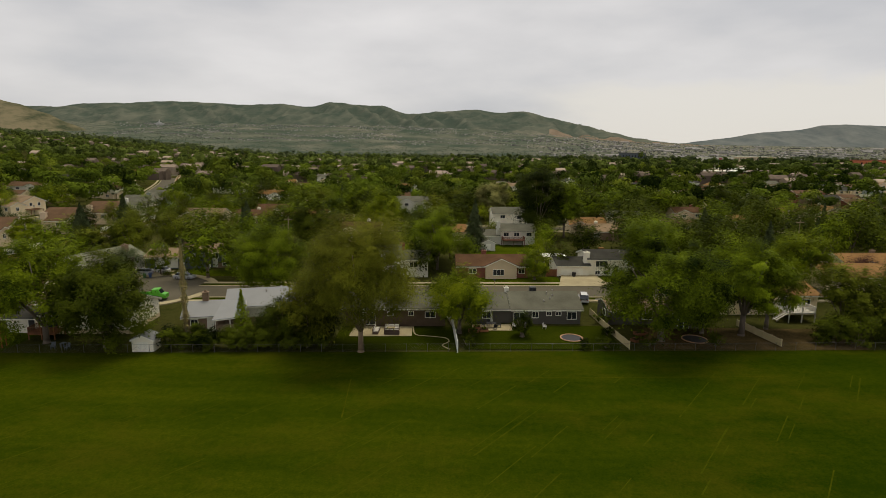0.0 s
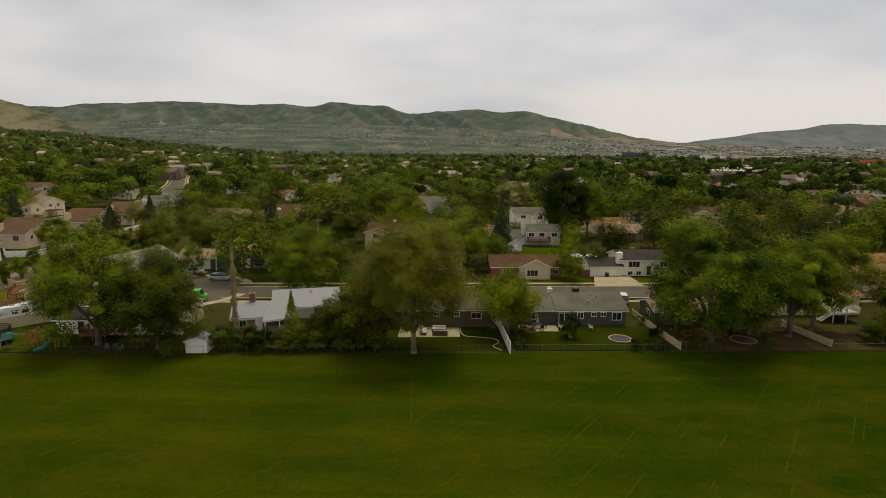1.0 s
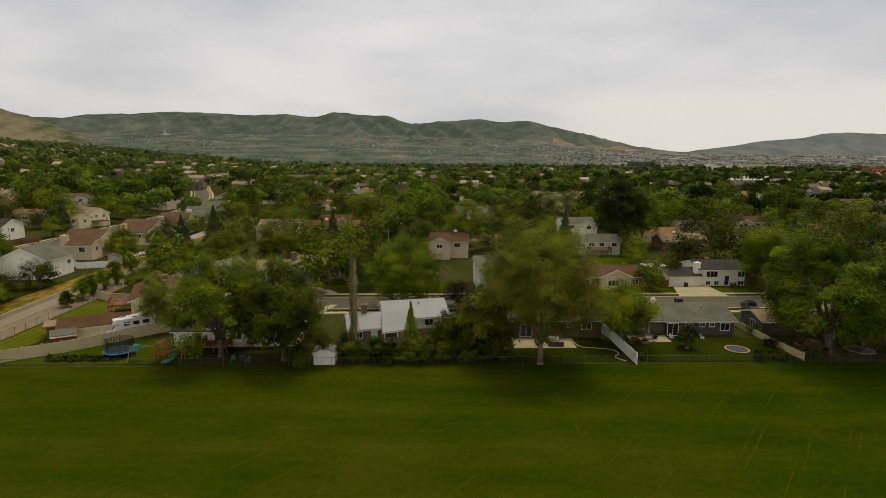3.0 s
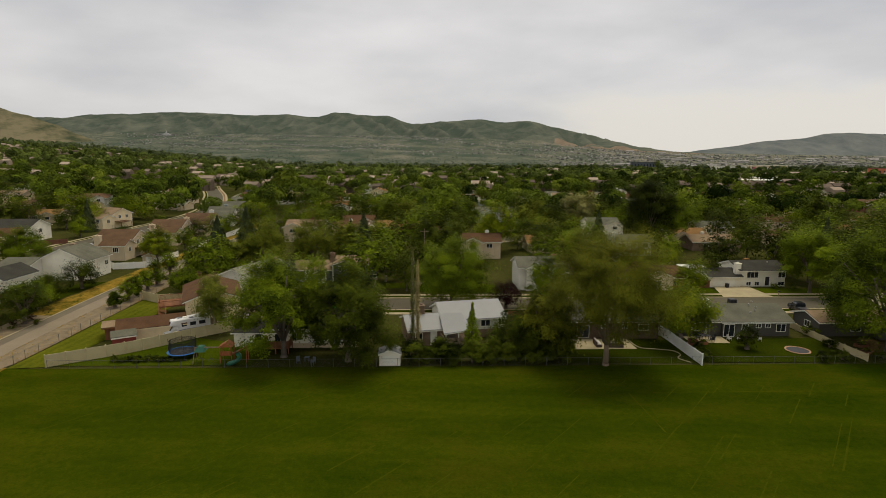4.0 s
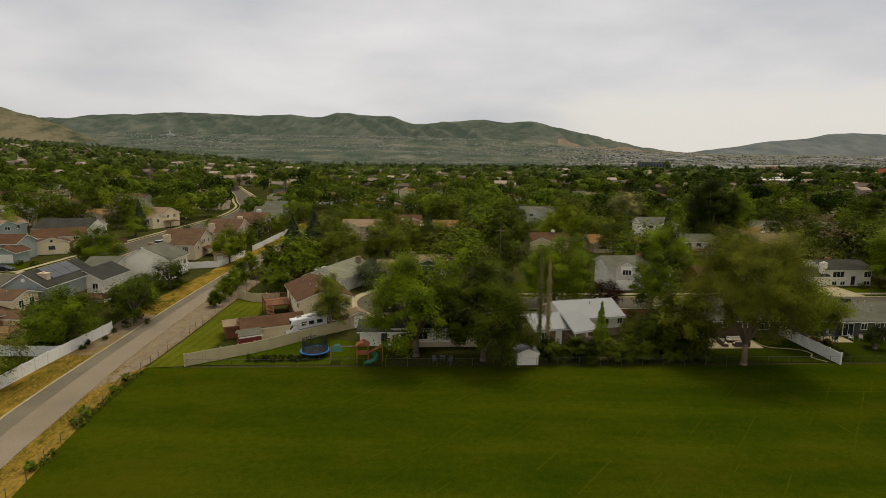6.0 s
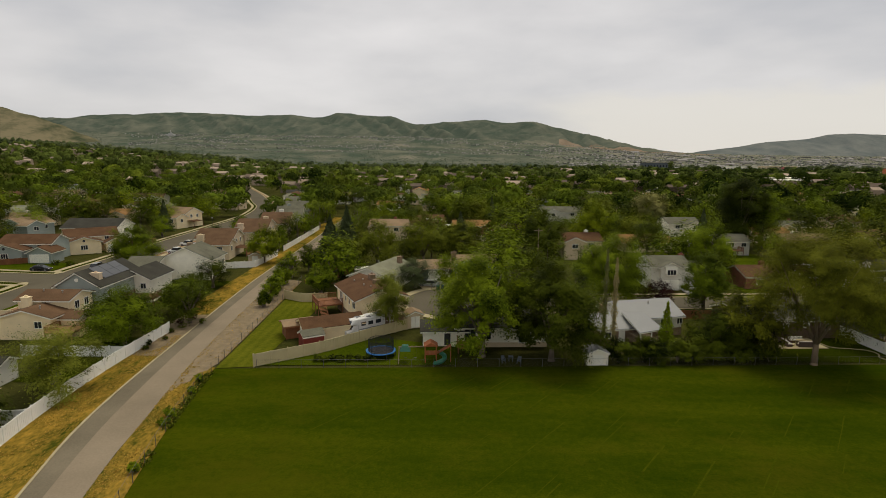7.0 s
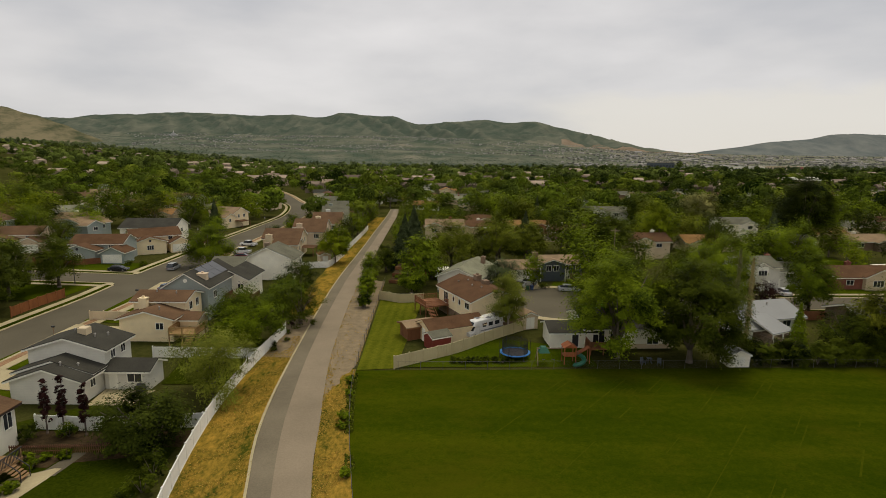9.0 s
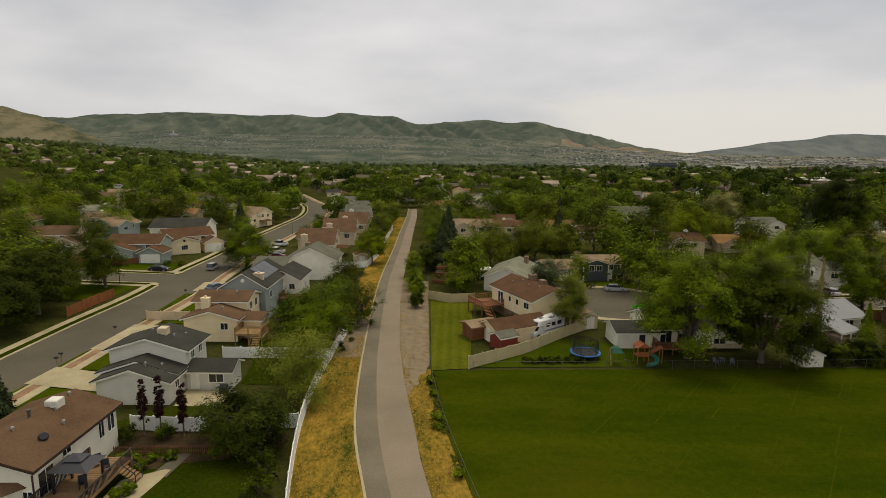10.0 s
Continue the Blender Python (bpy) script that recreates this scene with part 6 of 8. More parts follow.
# one pattern of each kind, then copies
PATTERN, GROWTH, FARTHER = [], [], {}
for i, kind in enumerate(("deep", "dark", "maple", "lime", "dark", "willow", "dark", "deep")):
    t = thing("tree", pose(0, 0, 0), "leafy %s tree in a garden" % {"maple": "green", "deep": "mid-green", "dark": "dark green", "lime": "yellow-green", "willow": "grey-green"}[kind], "tree", "garden trees")
    part("trunk", limbs(10, 2.4, 4.8, 4.8, 3, 0.25, seed=40 + i), BARK, t, smooth=True)
    p, n, s, tone = crown(0.9, 10.0 + (i % 3), 4.3 + 0.5 * (i % 4), 2100, 90, 0.31, 1.15, 0.4)
    part("crown", leaf_mesh("crown", p, n, s, GREENS[kind], 1.1, 0.0, tone), None, t)
    PATTERN.append(t)
    GROWTH.append((kind, p, n, s, tone))
PATTERN.append(conifer(0, 0, 10.5, 3.2, "dark green spruce in a garden", 1100, size=0.46))
used = set()
count = 0
for k in range(6000):
    y = 86 + 165 * rr.random() ** 0.8
    x = rr.uniform(-0.84 * y - 105, 0.84 * y + 14)
    if y < fence_y(x) + 14 or (x > -112 and y < 118) or (-150 < x < -108 and y < 262) or (-216 < x < -150 and 112 < y < 200):
        continue
    if not clear(x, y, HOMES, 9.0) or not clear(x, y + 8, HOMES, 7.0) or not clear(x, y, GLADES, 6.0) or not clear(x, y, ROADS, 11) or not clear(x, y, TREES, 6.0 if y > 150 else 7):
        continue
    i = rr.randrange(len(PATTERN) - 1) if rr.random() < 0.93 else len(PATTERN) - 1
    if x > 30 and i < 8 and rr.random() < 0.6:
        i = (1, 4, 6)[i % 3]
    s = 0.52 + 0.72 * rr.random() ** (1.1 if x > 30 else 1.5)
    m = pose(x, y, land(x, y), 0, 0, rr.uniform(0, 360)) @ Matrix.Diagonal((s * rr.uniform(0.9, 1.1), s, s * rr.uniform(0.9, 1.2), 1))
    if y > 176 and i < 8:
        FARTHER.setdefault(GROWTH[i][0], []).append((i, m, s))
    elif i in used:
        copy_thing(PATTERN[i], m)
    else:
        PATTERN[i].matrix_basis = m
        used.add(i)
    TREES.append((x, y))
    count += 1
    if count >= 300:
        break
for kind, spots in FARTHER.items():
    points, normals, sizes, tones = [], [], [], []
    for i, m, s in spots:
        a, shift = np.array(m.to_3x3()), np.array(m.translation)
        points.append(GROWTH[i][1] @ a.T + shift)
        normals.append(unit(GROWTH[i][2] @ a.T))
        sizes.append(GROWTH[i][3] * s)
        tones.append(np.clip(GROWTH[i][4] + rr.uniform(-0.3, 0.3), 0, 1))
    tagged(new("farther_garden_trees", leaf_mesh("farther_garden_trees", np.concatenate(points), np.concatenate(normals), np.concatenate(sizes), GREENS[kind], 1.1, 0.0, np.concatenate(tones))), "leafy garden trees farther back between houses", "trees", "", "stuff")


def woods(name, y0, y1, trees, clumps, size, tall, mat, label, seed, gaps=-0.1):
    """Far woods: each tree a rounded heap of leaf clumps, with openings where houses and streets lie."""
    r = np.random.default_rng(seed)
    y = y0 * (y1 / y0) ** r.random(trees * 4)
    x = r.uniform(-0.86, 0.86, trees * 4) * y + r.uniform(-90, 10, trees * 4)
    ok = np.array([noise.noise((a / 60.0, b / 34.0, 3.0)) > gaps - 0.25 * r.random() and clear(a, b, ROADS, 9) and (b > 430 or (clear(a, b, HOMES, 9) and clear(a, b + 9, HOMES, 7))) and (b > 300 or clear(a, b, TREES, 4)) for a, b in zip(x, y)])
    x, y = x[ok][:trees], y[ok][:trees]
    n = len(x)
    h = tall * np.exp(r.normal(size=n) * 0.27)
    rad = tall * r.uniform(0.34, 0.62, n) * (h / tall) ** 0.6
    z = np.array([land(a, b) for a, b in zip(x, y)])
    rep = np.repeat(np.arange(n), clumps)
    lump = unit(r.normal(size=(n * 5, 3))).reshape(n, 5, 3) * 0.45
    lump[:, :, 2] = np.abs(lump[:, :, 2]) * 0.8 - 0.1
    pick = r.integers(0, 5, n * clumps)
    d = unit(r.normal(size=(n * clumps, 3)))
    d[:, 2] = np.where(r.random(n * clumps) < 0.82, np.abs(d[:, 2]), d[:, 2])
    ext = np.stack([rad, rad, h * 0.46], axis=1)[rep]
    local = lump[rep, pick] + d * 0.58 * r.uniform(0.88, 1.05, (n * clumps, 1))
    c = np.stack([x, y, z + h * 0.5], axis=1)[rep] + local * ext
    nn = unit(d + unit(local) * 0.5 + r.normal(size=d.shape) * 0.22)
    tint = np.clip(r.normal(0.5, 0.24, n) - 0.42 * np.clip(x / y + 0.05, -0.15, 0.5), 0, 1)
    me = leaf_mesh(name, c, nn, size * r.uniform(0.7, 1.25, n * clumps) * np.repeat((rad / tall * 2.1) ** 0.8, clumps), mat, 1.0, 0.0, np.repeat(tint, clumps))
    tagged(new(name, me), label, "woods", "", "stuff")


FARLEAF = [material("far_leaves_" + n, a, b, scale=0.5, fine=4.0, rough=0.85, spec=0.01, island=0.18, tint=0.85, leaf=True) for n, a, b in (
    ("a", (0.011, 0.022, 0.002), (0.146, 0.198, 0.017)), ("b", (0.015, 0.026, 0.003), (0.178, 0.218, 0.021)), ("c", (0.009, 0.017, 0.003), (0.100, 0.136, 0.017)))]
# leaf colours get paler with distance: haze mixed into the base colour
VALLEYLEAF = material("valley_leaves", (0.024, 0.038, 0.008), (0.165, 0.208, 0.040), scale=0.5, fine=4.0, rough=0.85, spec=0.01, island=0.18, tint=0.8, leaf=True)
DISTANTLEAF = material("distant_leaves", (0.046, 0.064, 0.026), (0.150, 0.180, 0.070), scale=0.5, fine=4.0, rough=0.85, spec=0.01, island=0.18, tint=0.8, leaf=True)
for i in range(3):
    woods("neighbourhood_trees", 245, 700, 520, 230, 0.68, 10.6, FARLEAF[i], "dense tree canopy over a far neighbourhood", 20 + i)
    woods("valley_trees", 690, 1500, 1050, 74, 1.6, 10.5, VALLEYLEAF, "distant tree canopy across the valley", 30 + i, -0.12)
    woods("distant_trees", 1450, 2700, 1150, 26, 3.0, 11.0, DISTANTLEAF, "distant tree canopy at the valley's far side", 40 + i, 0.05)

# ---- the far side of the valley ----


def piece(points, x):
    for (a, p), (b, q) in zip(points, points[1:]):
        if a <= x <= b:
            t = (x - a) / (b - a)
            t = t * t * (3 - 2 * t) * 0.5 + t * 0.5
            return p + (q - p) * t
    return points[0][1] if x < points[0][0] else points[-1][1]


BENCH_Y0, BENCH_Y1, CREST_Y = 1750.0, 3700.0, 4550.0


def crest_at(marks, dist, eye_x=-41.7):
    """Crest points from bearings: column and row against the level, as tangents."""
    out = []
    for px, py in marks:
        u, w = (px - 784) / 969.0, (282 - py) / 969.0
        out.append((eye_x + dist * (u - 0.0247), 29 + dist * w))
    return out


MAIN = crest_at([(-240, 194), (-60, 206), (40, 213), (110, 216), (170, 209), (235, 208), (320, 204), (400, 207), (450, 209), (510, 208), (570, 212), (600, 203), (650, 208), (690, 209), (735, 223), (790, 218), (850, 214), (885, 218), (930, 216), (975, 226), (1030, 238), (1085, 250), (1128, 260), (1175, 267), (1260, 271), (1400, 273), (1900, 273)], CREST_Y)
BENCH = crest_at([(-400, 238), (100, 241), (500, 242), (700, 243), (860, 247), (960, 254), (1060, 261), (1130, 266), (1250, 270), (1568, 272), (2100, 273)], BENCH_Y1)


def far_land(x, y):
    """The valley's far side: a long gentle bench, then the mountain's face."""
    t = min(max((y - BENCH_Y0) / (BENCH_Y1 - BENCH_Y0), 0.0), 1.0)
    foot = land(x, min(y, 2600.0))
    reach = x * BENCH_Y1 / max(y, 1.0)
    low = max(foot * (1 - t), 0.0) - 2.0 * (1 - t)
    z = max(low, low * (1 - t) + piece(BENCH, reach) * t ** 1.25)
    if y <= BENCH_Y1:
        return z
    s = min((y - BENCH_Y1) / (CREST_Y - BENCH_Y1), 1.0)
    base = piece(BENCH, x * BENCH_Y1 / y)
    top = max(piece(MAIN, x * CREST_Y / y), base)
    return base + (top - base) * s ** 1.05


def mountain_range():
    """Bench and face in one sheet; spurs and gullies run down the face, scrub fills the gullies."""
    rows = spaced(BENCH_Y0, BENCH_Y1, 30) + spaced(BENCH_Y1, CREST_Y, 52)[1:] + [CREST_Y + 60, CREST_Y + 160]
    cols = 560
    v, tint = [], []
    for y in rows:
        for i in range(cols + 1):
            x = (-1.02 + 2.22 * i / cols) * y
            s = min(max((y - BENCH_Y1) / (CREST_Y - BENCH_Y1), 0.0), 1.0)
            bx = x * CREST_Y / y
            rise = max(piece(MAIN, bx) - piece(BENCH, x * BENCH_Y1 / y), 0.0)
            w = noise.noise((x / 800.0, y / 1500.0, 2.0)) * 260
            ridge = 1 - abs(noise.noise(((bx + w * 0.6 + 0.30 * y) / 250.0, y / 1900.0, 5.0)) * 2.0)
            side = 1 - abs(noise.noise(((bx - w * 0.5 - 0.4 * y) / 110.0, y / 640.0, 8.0)) * 2.0)
            small = noise.fractal((x / 110.0, y / 170.0, 11.0), 1.0, 2.0, 4)
            face = min(s / 0.12, 1.0) * min((1.02 - s) / 0.30, 1.0) * min(rise / 120, 1.0)
            z = far_land(x, min(y, CREST_Y)) + (ridge * 38 + side * 17 + small * 9 - 26) * face + small * (2.5 if s <= 0 else 5.0)
            if y > CREST_Y:
                z -= (y - CREST_Y) * 0.5
            v.append((x, y, z))
            # light ridges, dark gullies: dry grass and scrub, plus relief shading put into the tint
            dry = 0.62 * max(ridge, 0.0) ** 3 + 0.34 * max(side, 0.0) ** 3 - 0.04 - 0.45 * small + 0.45 * step(bx, 500, 1500)
            town_ground = 0.26 + 0.55 * small + 0.55 * step(bx, 300, 1500) + 0.5 * noise.noise((x / 420.0, y / 170.0, 1.0))
            tint.append(min(max(dry if s > 0.04 else town_ground, 0.0), 1.0))
    w = cols + 1
    f = [(j * w + i, j * w + i + 1, (j + 1) * w + i + 1, (j + 1) * w + i) for j in range(len(rows) - 1) for i in range(cols)]
    me = bpy.data.meshes.new("mountain_range")
    me.from_pydata(v, [], f)
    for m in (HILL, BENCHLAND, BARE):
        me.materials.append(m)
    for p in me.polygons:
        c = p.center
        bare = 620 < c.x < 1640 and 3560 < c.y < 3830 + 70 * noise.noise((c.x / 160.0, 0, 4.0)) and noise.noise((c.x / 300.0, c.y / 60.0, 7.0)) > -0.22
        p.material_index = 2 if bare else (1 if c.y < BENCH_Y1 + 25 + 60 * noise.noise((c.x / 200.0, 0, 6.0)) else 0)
    me.polygons.foreach_set("use_smooth", [True] * len(me.polygons))
    me.attributes.new("tint", "FLOAT", "POINT").data.foreach_set("value", tint)
    setting("mountain_range", me, HILL, "long green scrub-covered mountain range above a settled bench", "mountain")


def mountains(name, crest, foot_y, crest_y, mat, label, step_x, rows, spur, seed):
    """A lone range whose crest line stands at crest_y; spurs and gullies run down to its foot."""
    x0, x1 = crest[0][0], crest[-1][0]
    cols = int((x1 - x0) / step_x)
    v, tint = [], []
    for j in range(rows + 4):
        t = min(j / rows, 1.0)
        for i in range(cols + 1):
            x = x0 + (x1 - x0) * i / cols
            top = piece(crest, x)
            y = foot_y + (crest_y - foot_y) * (j / rows)
            w = noise.noise((x / 700.0, y / 1500.0, seed)) * 200
            ridge = 1 - abs(noise.noise(((x + w + 0.25 * y) / 240.0, y / 1300.0, seed + 3)) * 2.2)
            small = noise.fractal((x / 90.0, y / 160.0, seed + 9), 1.0, 2.0, 4)
            face = max(min(t / 0.25, 1.0), 0.0) * min((1.02 - t) / 0.3, 1.0) * min(top / 250, 1.0)
            z = top * t ** 1.1 + (ridge * spur + small * spur * 0.45) * face + small * 4 * t
            if j > rows:
                z = top - (j - rows) * 40
            v.append((x, y, z - 6 * (1 - t) ** 4))
            # ridges lightened in the tint, painted shading that brings out the relief
            tint.append(min(max(0.35 + 0.4 * ridge - 0.7 * small, 0.0), 1.0))
    w = cols + 1
    f = [(j * w + i, j * w + i + 1, (j + 1) * w + i + 1, (j + 1) * w + i) for j in range(rows + 3) for i in range(cols)]
    me = bpy.data.meshes.new(name)
    me.from_pydata(v, [], f)
    me.materials.append(mat)
    me.polygons.foreach_set("use_smooth", [True] * len(me.polygons))
    me.attributes.new("tint", "FLOAT", "POINT").data.foreach_set("value", tint)
    setting(name, me, mat, label, "mountain")


# scrub, bench and far range are greyed: the distance's haze is in their colours
HILL = material("hazed_mountain_scrub", (0.060, 0.080, 0.061), (0.134, 0.141, 0.106), scale=0.006, fine=14.0, rough=0.95, spec=0.0, tint=0.60, grit=(0.03, 0.5), stops=(0.12, 0.85))
BENCHLAND = material("hazed_bench_ground", (0.064, 0.086, 0.062), (0.200, 0.188, 0.142), scale=0.006, fine=8.0, rough=0.95, spec=0.0, tint=0.7, grit=(0.05, 0.4), stops=(0.10, 0.95))
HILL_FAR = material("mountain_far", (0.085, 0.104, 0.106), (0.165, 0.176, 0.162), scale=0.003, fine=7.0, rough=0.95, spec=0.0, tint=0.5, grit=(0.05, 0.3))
HILL_DRY = material("dry_hillside", (0.05, 0.062, 0.034), (0.185, 0.16, 0.096), scale=0.006, fine=6.0, rough=0.95, spec=0.0, tint=0.8, grit=(0.05, 0.6))
BARE = material("quarried_slope", (0.13, 0.10, 0.07), (0.27, 0.21, 0.15), scale=0.01, fine=6.0, rough=0.95, spec=0.0)
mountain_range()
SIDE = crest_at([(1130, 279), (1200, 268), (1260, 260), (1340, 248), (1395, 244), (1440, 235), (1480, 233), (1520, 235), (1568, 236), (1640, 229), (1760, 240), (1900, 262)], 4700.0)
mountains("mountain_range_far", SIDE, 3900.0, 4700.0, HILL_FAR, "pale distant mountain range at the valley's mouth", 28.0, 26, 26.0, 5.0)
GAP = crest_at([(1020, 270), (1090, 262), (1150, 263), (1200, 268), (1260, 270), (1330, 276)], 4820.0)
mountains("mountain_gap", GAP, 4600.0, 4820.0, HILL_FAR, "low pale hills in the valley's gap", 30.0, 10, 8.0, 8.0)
NEARHILL = [(-3600, 420), (-2750, 322), (-2460, 284), (-2300, 242), (-2160, 200), (-2020, 142), (-1890, 92), (-1740, 48), (-1550, 8)]
mountains("dry_foothill", NEARHILL, 2250.0, 2900.0, HILL_DRY, "dry brownish foothill at the valley's side", 22.0, 24, 16.0, 12.0)

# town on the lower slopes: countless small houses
# house colours of low contrast, with the haze of distance painted in
TOWN = material("hazed_town_houses", (0.10, 0.10, 0.09), (0.34, 0.325, 0.30), scale=0.02, rough=0.9, island=1.0, spec=0.1)


def town(name, label, n, y0, y1, x0, x1, height, size, seed, mat=TOWN, wide=1.0, gaps=-0.25):
    """Small gabled houses strewn in clusters; x0, x1 as shares of the distance."""
    r = random.Random(seed)
    s = Shape()
    for k in range(n):
        y = y0 + (y1 - y0) * r.random()
        x = r.uniform(x0, x1) * y
        if noise.noise((x / 300.0, y / 110.0, seed)) < gaps:
            continue
        z = height(x, y)
        w, d, h = size * r.uniform(0.7, 1.5) * wide, size * r.uniform(0.7, 1.2), size * r.uniform(0.35, 0.6)
        n = len(s.v)
        for u in (x - w / 2, x + w / 2):
            s.v += [(u, y - d / 2, z - 3), (u, y + d / 2, z - 3), (u, y + d / 2, z + h), (u, y, z + h * 1.5), (u, y - d / 2, z + h)]
        s.f += [(n + 4, n + 3, n + 2, n + 1, n), (n + 5, n + 6, n + 7, n + 8, n + 9), (n, n + 5, n + 9, n + 4), (n + 4, n + 9, n + 8, n + 3), (n + 3, n + 8, n + 7, n + 2)]
    tagged(new(name, s.mesh(name, mat)), label, "town", "", "stuff")


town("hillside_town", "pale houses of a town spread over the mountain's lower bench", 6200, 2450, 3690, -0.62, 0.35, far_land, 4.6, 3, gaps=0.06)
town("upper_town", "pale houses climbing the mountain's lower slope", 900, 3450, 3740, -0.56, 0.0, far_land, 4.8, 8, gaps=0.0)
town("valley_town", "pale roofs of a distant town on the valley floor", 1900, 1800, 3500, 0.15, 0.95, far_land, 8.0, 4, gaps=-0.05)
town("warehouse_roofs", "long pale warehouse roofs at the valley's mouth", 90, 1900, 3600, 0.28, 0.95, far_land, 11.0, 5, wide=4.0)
ROOFTOPS = material("far_rooftops", (0.13, 0.10, 0.075), (0.42, 0.33, 0.24), scale=0.02, rough=0.9, island=1.4, spec=0.05)
town("neighbourhood_rooftops", "brown and pale rooftops showing between far trees", 420, 430, 1300, -0.9, 0.8, lambda x, y: land(x, y) + 2.2, 9.0, 6, ROOFTOPS, 1.3)
# paler and greyer than near leaves, haze being part of this colour
HAZED_BENCHLEAF = material("bench_trees", (0.060, 0.080, 0.052), (0.112, 0.134, 0.086), scale=0.02, rough=0.9, island=0.8, spec=0.0)


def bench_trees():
    """Tree clumps between the houses of the far bench, their colour paled for haze."""
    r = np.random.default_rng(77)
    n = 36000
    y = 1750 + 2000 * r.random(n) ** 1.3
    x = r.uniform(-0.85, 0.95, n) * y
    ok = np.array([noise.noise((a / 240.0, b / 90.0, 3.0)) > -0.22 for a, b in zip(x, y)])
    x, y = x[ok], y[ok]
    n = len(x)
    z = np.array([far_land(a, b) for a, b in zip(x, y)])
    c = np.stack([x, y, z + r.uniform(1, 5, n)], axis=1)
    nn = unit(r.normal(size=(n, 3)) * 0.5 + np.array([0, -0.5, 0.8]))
    tagged(new("bench_trees", leaf_mesh("bench_trees", c, nn, r.uniform(1.4, 3.4, n), HAZED_BENCHLEAF)), "hazy pale tree clumps among the far town's houses", "woods", "", "stuff")


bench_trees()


def temple():
    """A white temple with a tall spire on the far slope."""
    z = far_land(-1904, 3560) + 3
    t = thing("temple", pose(-1904, 3560, z), "distant white temple with one tall spire", "temple")
    chalk = paint("white_stone", (0.46, 0.45, 0.43), 0.7)
    part("hall", Shape().box(-24, -13, -25, 24, 13, 6).box(-13, -10, 6, 13, 10, 11), chalk, t)
    part("tower", Shape().box(-3.5, -3.5, 11, 3.5, 3.5, 19), chalk, t)
    part("spire", Shape().tube((0, 0, 19), (0, 0, 33), 2.8, 0.4, 8), chalk, t)


temple()


def depot(x, y, w, d, h, wall, roof, label):
    """A long flat-roofed hall with a row of dark windows."""
    b = thing("warehouse", pose(x, y, land(x, y), 0, 0, 3), label, "warehouse")
    part("wall", Shape().box(-w / 2, -d / 2, -2, w / 2, d / 2, h), wall, b)
    part("roof", Shape().box(-w / 2 - 0.6, -d / 2 - 0.6, h, w / 2 + 0.6, d / 2 + 0.6, h + 1.2), roof, b)
    for u in spaced(-w / 2 + 4, w / 2 - 4, max(int(w / 9), 2)):
        part("window", Shape().box(u - 1.4, -d / 2 - 0.15, h * 0.45, u + 1.4, -d / 2 - 0.02, h * 0.75), GLASS, b)


depot(275, 575, 40, 22, 8, REDBRICK, W_WHITE, "long red brick hall with a white roof behind trees")
depot(330, 660, 42, 22, 8, W_TAN, W_WHITE, "long tan hall with a white roof behind trees")
depot(800, 1090, 60, 26, 15, paint("orange_cladding", (0.55, 0.16, 0.07), 0.7), REDBRICK, "orange-red commercial building on the valley floor")
depot(690, 1500, 90, 30, 14, W_WHITE, W_LIGHT, "long pale warehouse on the valley floor")
depot(900, 1700, 120, 30, 15, W_TAN, W_WHITE, "long pale warehouse on the valley floor")
depot(520, 1650, 70, 30, 22, W_SLATE, W_GREY, "dark office block on the valley floor")
pole_ = thing("flagpole", pose(276, 585, land(276, 585)), "tall flagpole with a large flag", "flagpole")
part("pole", Shape().tube((0, 0, -1), (0, 0, 22), 0.2, 0.1, 8), METAL, pole_)
flag = Shape()
for i in range(6):
    flag.face((i * 0.5, 0.12 * math.sin(i), 19.8), (i * 0.5 + 0.5, 0.12 * math.sin(i + 1), 19.8), (i * 0.5 + 0.5, 0.12 * math.sin(i + 1), 21.8), (i * 0.5, 0.12 * math.sin(i), 21.8))
part("flag", flag, paint("flag_red", (0.32, 0.10, 0.10), 0.8), pole_, "faded red and white flag")

# ---- fences ----


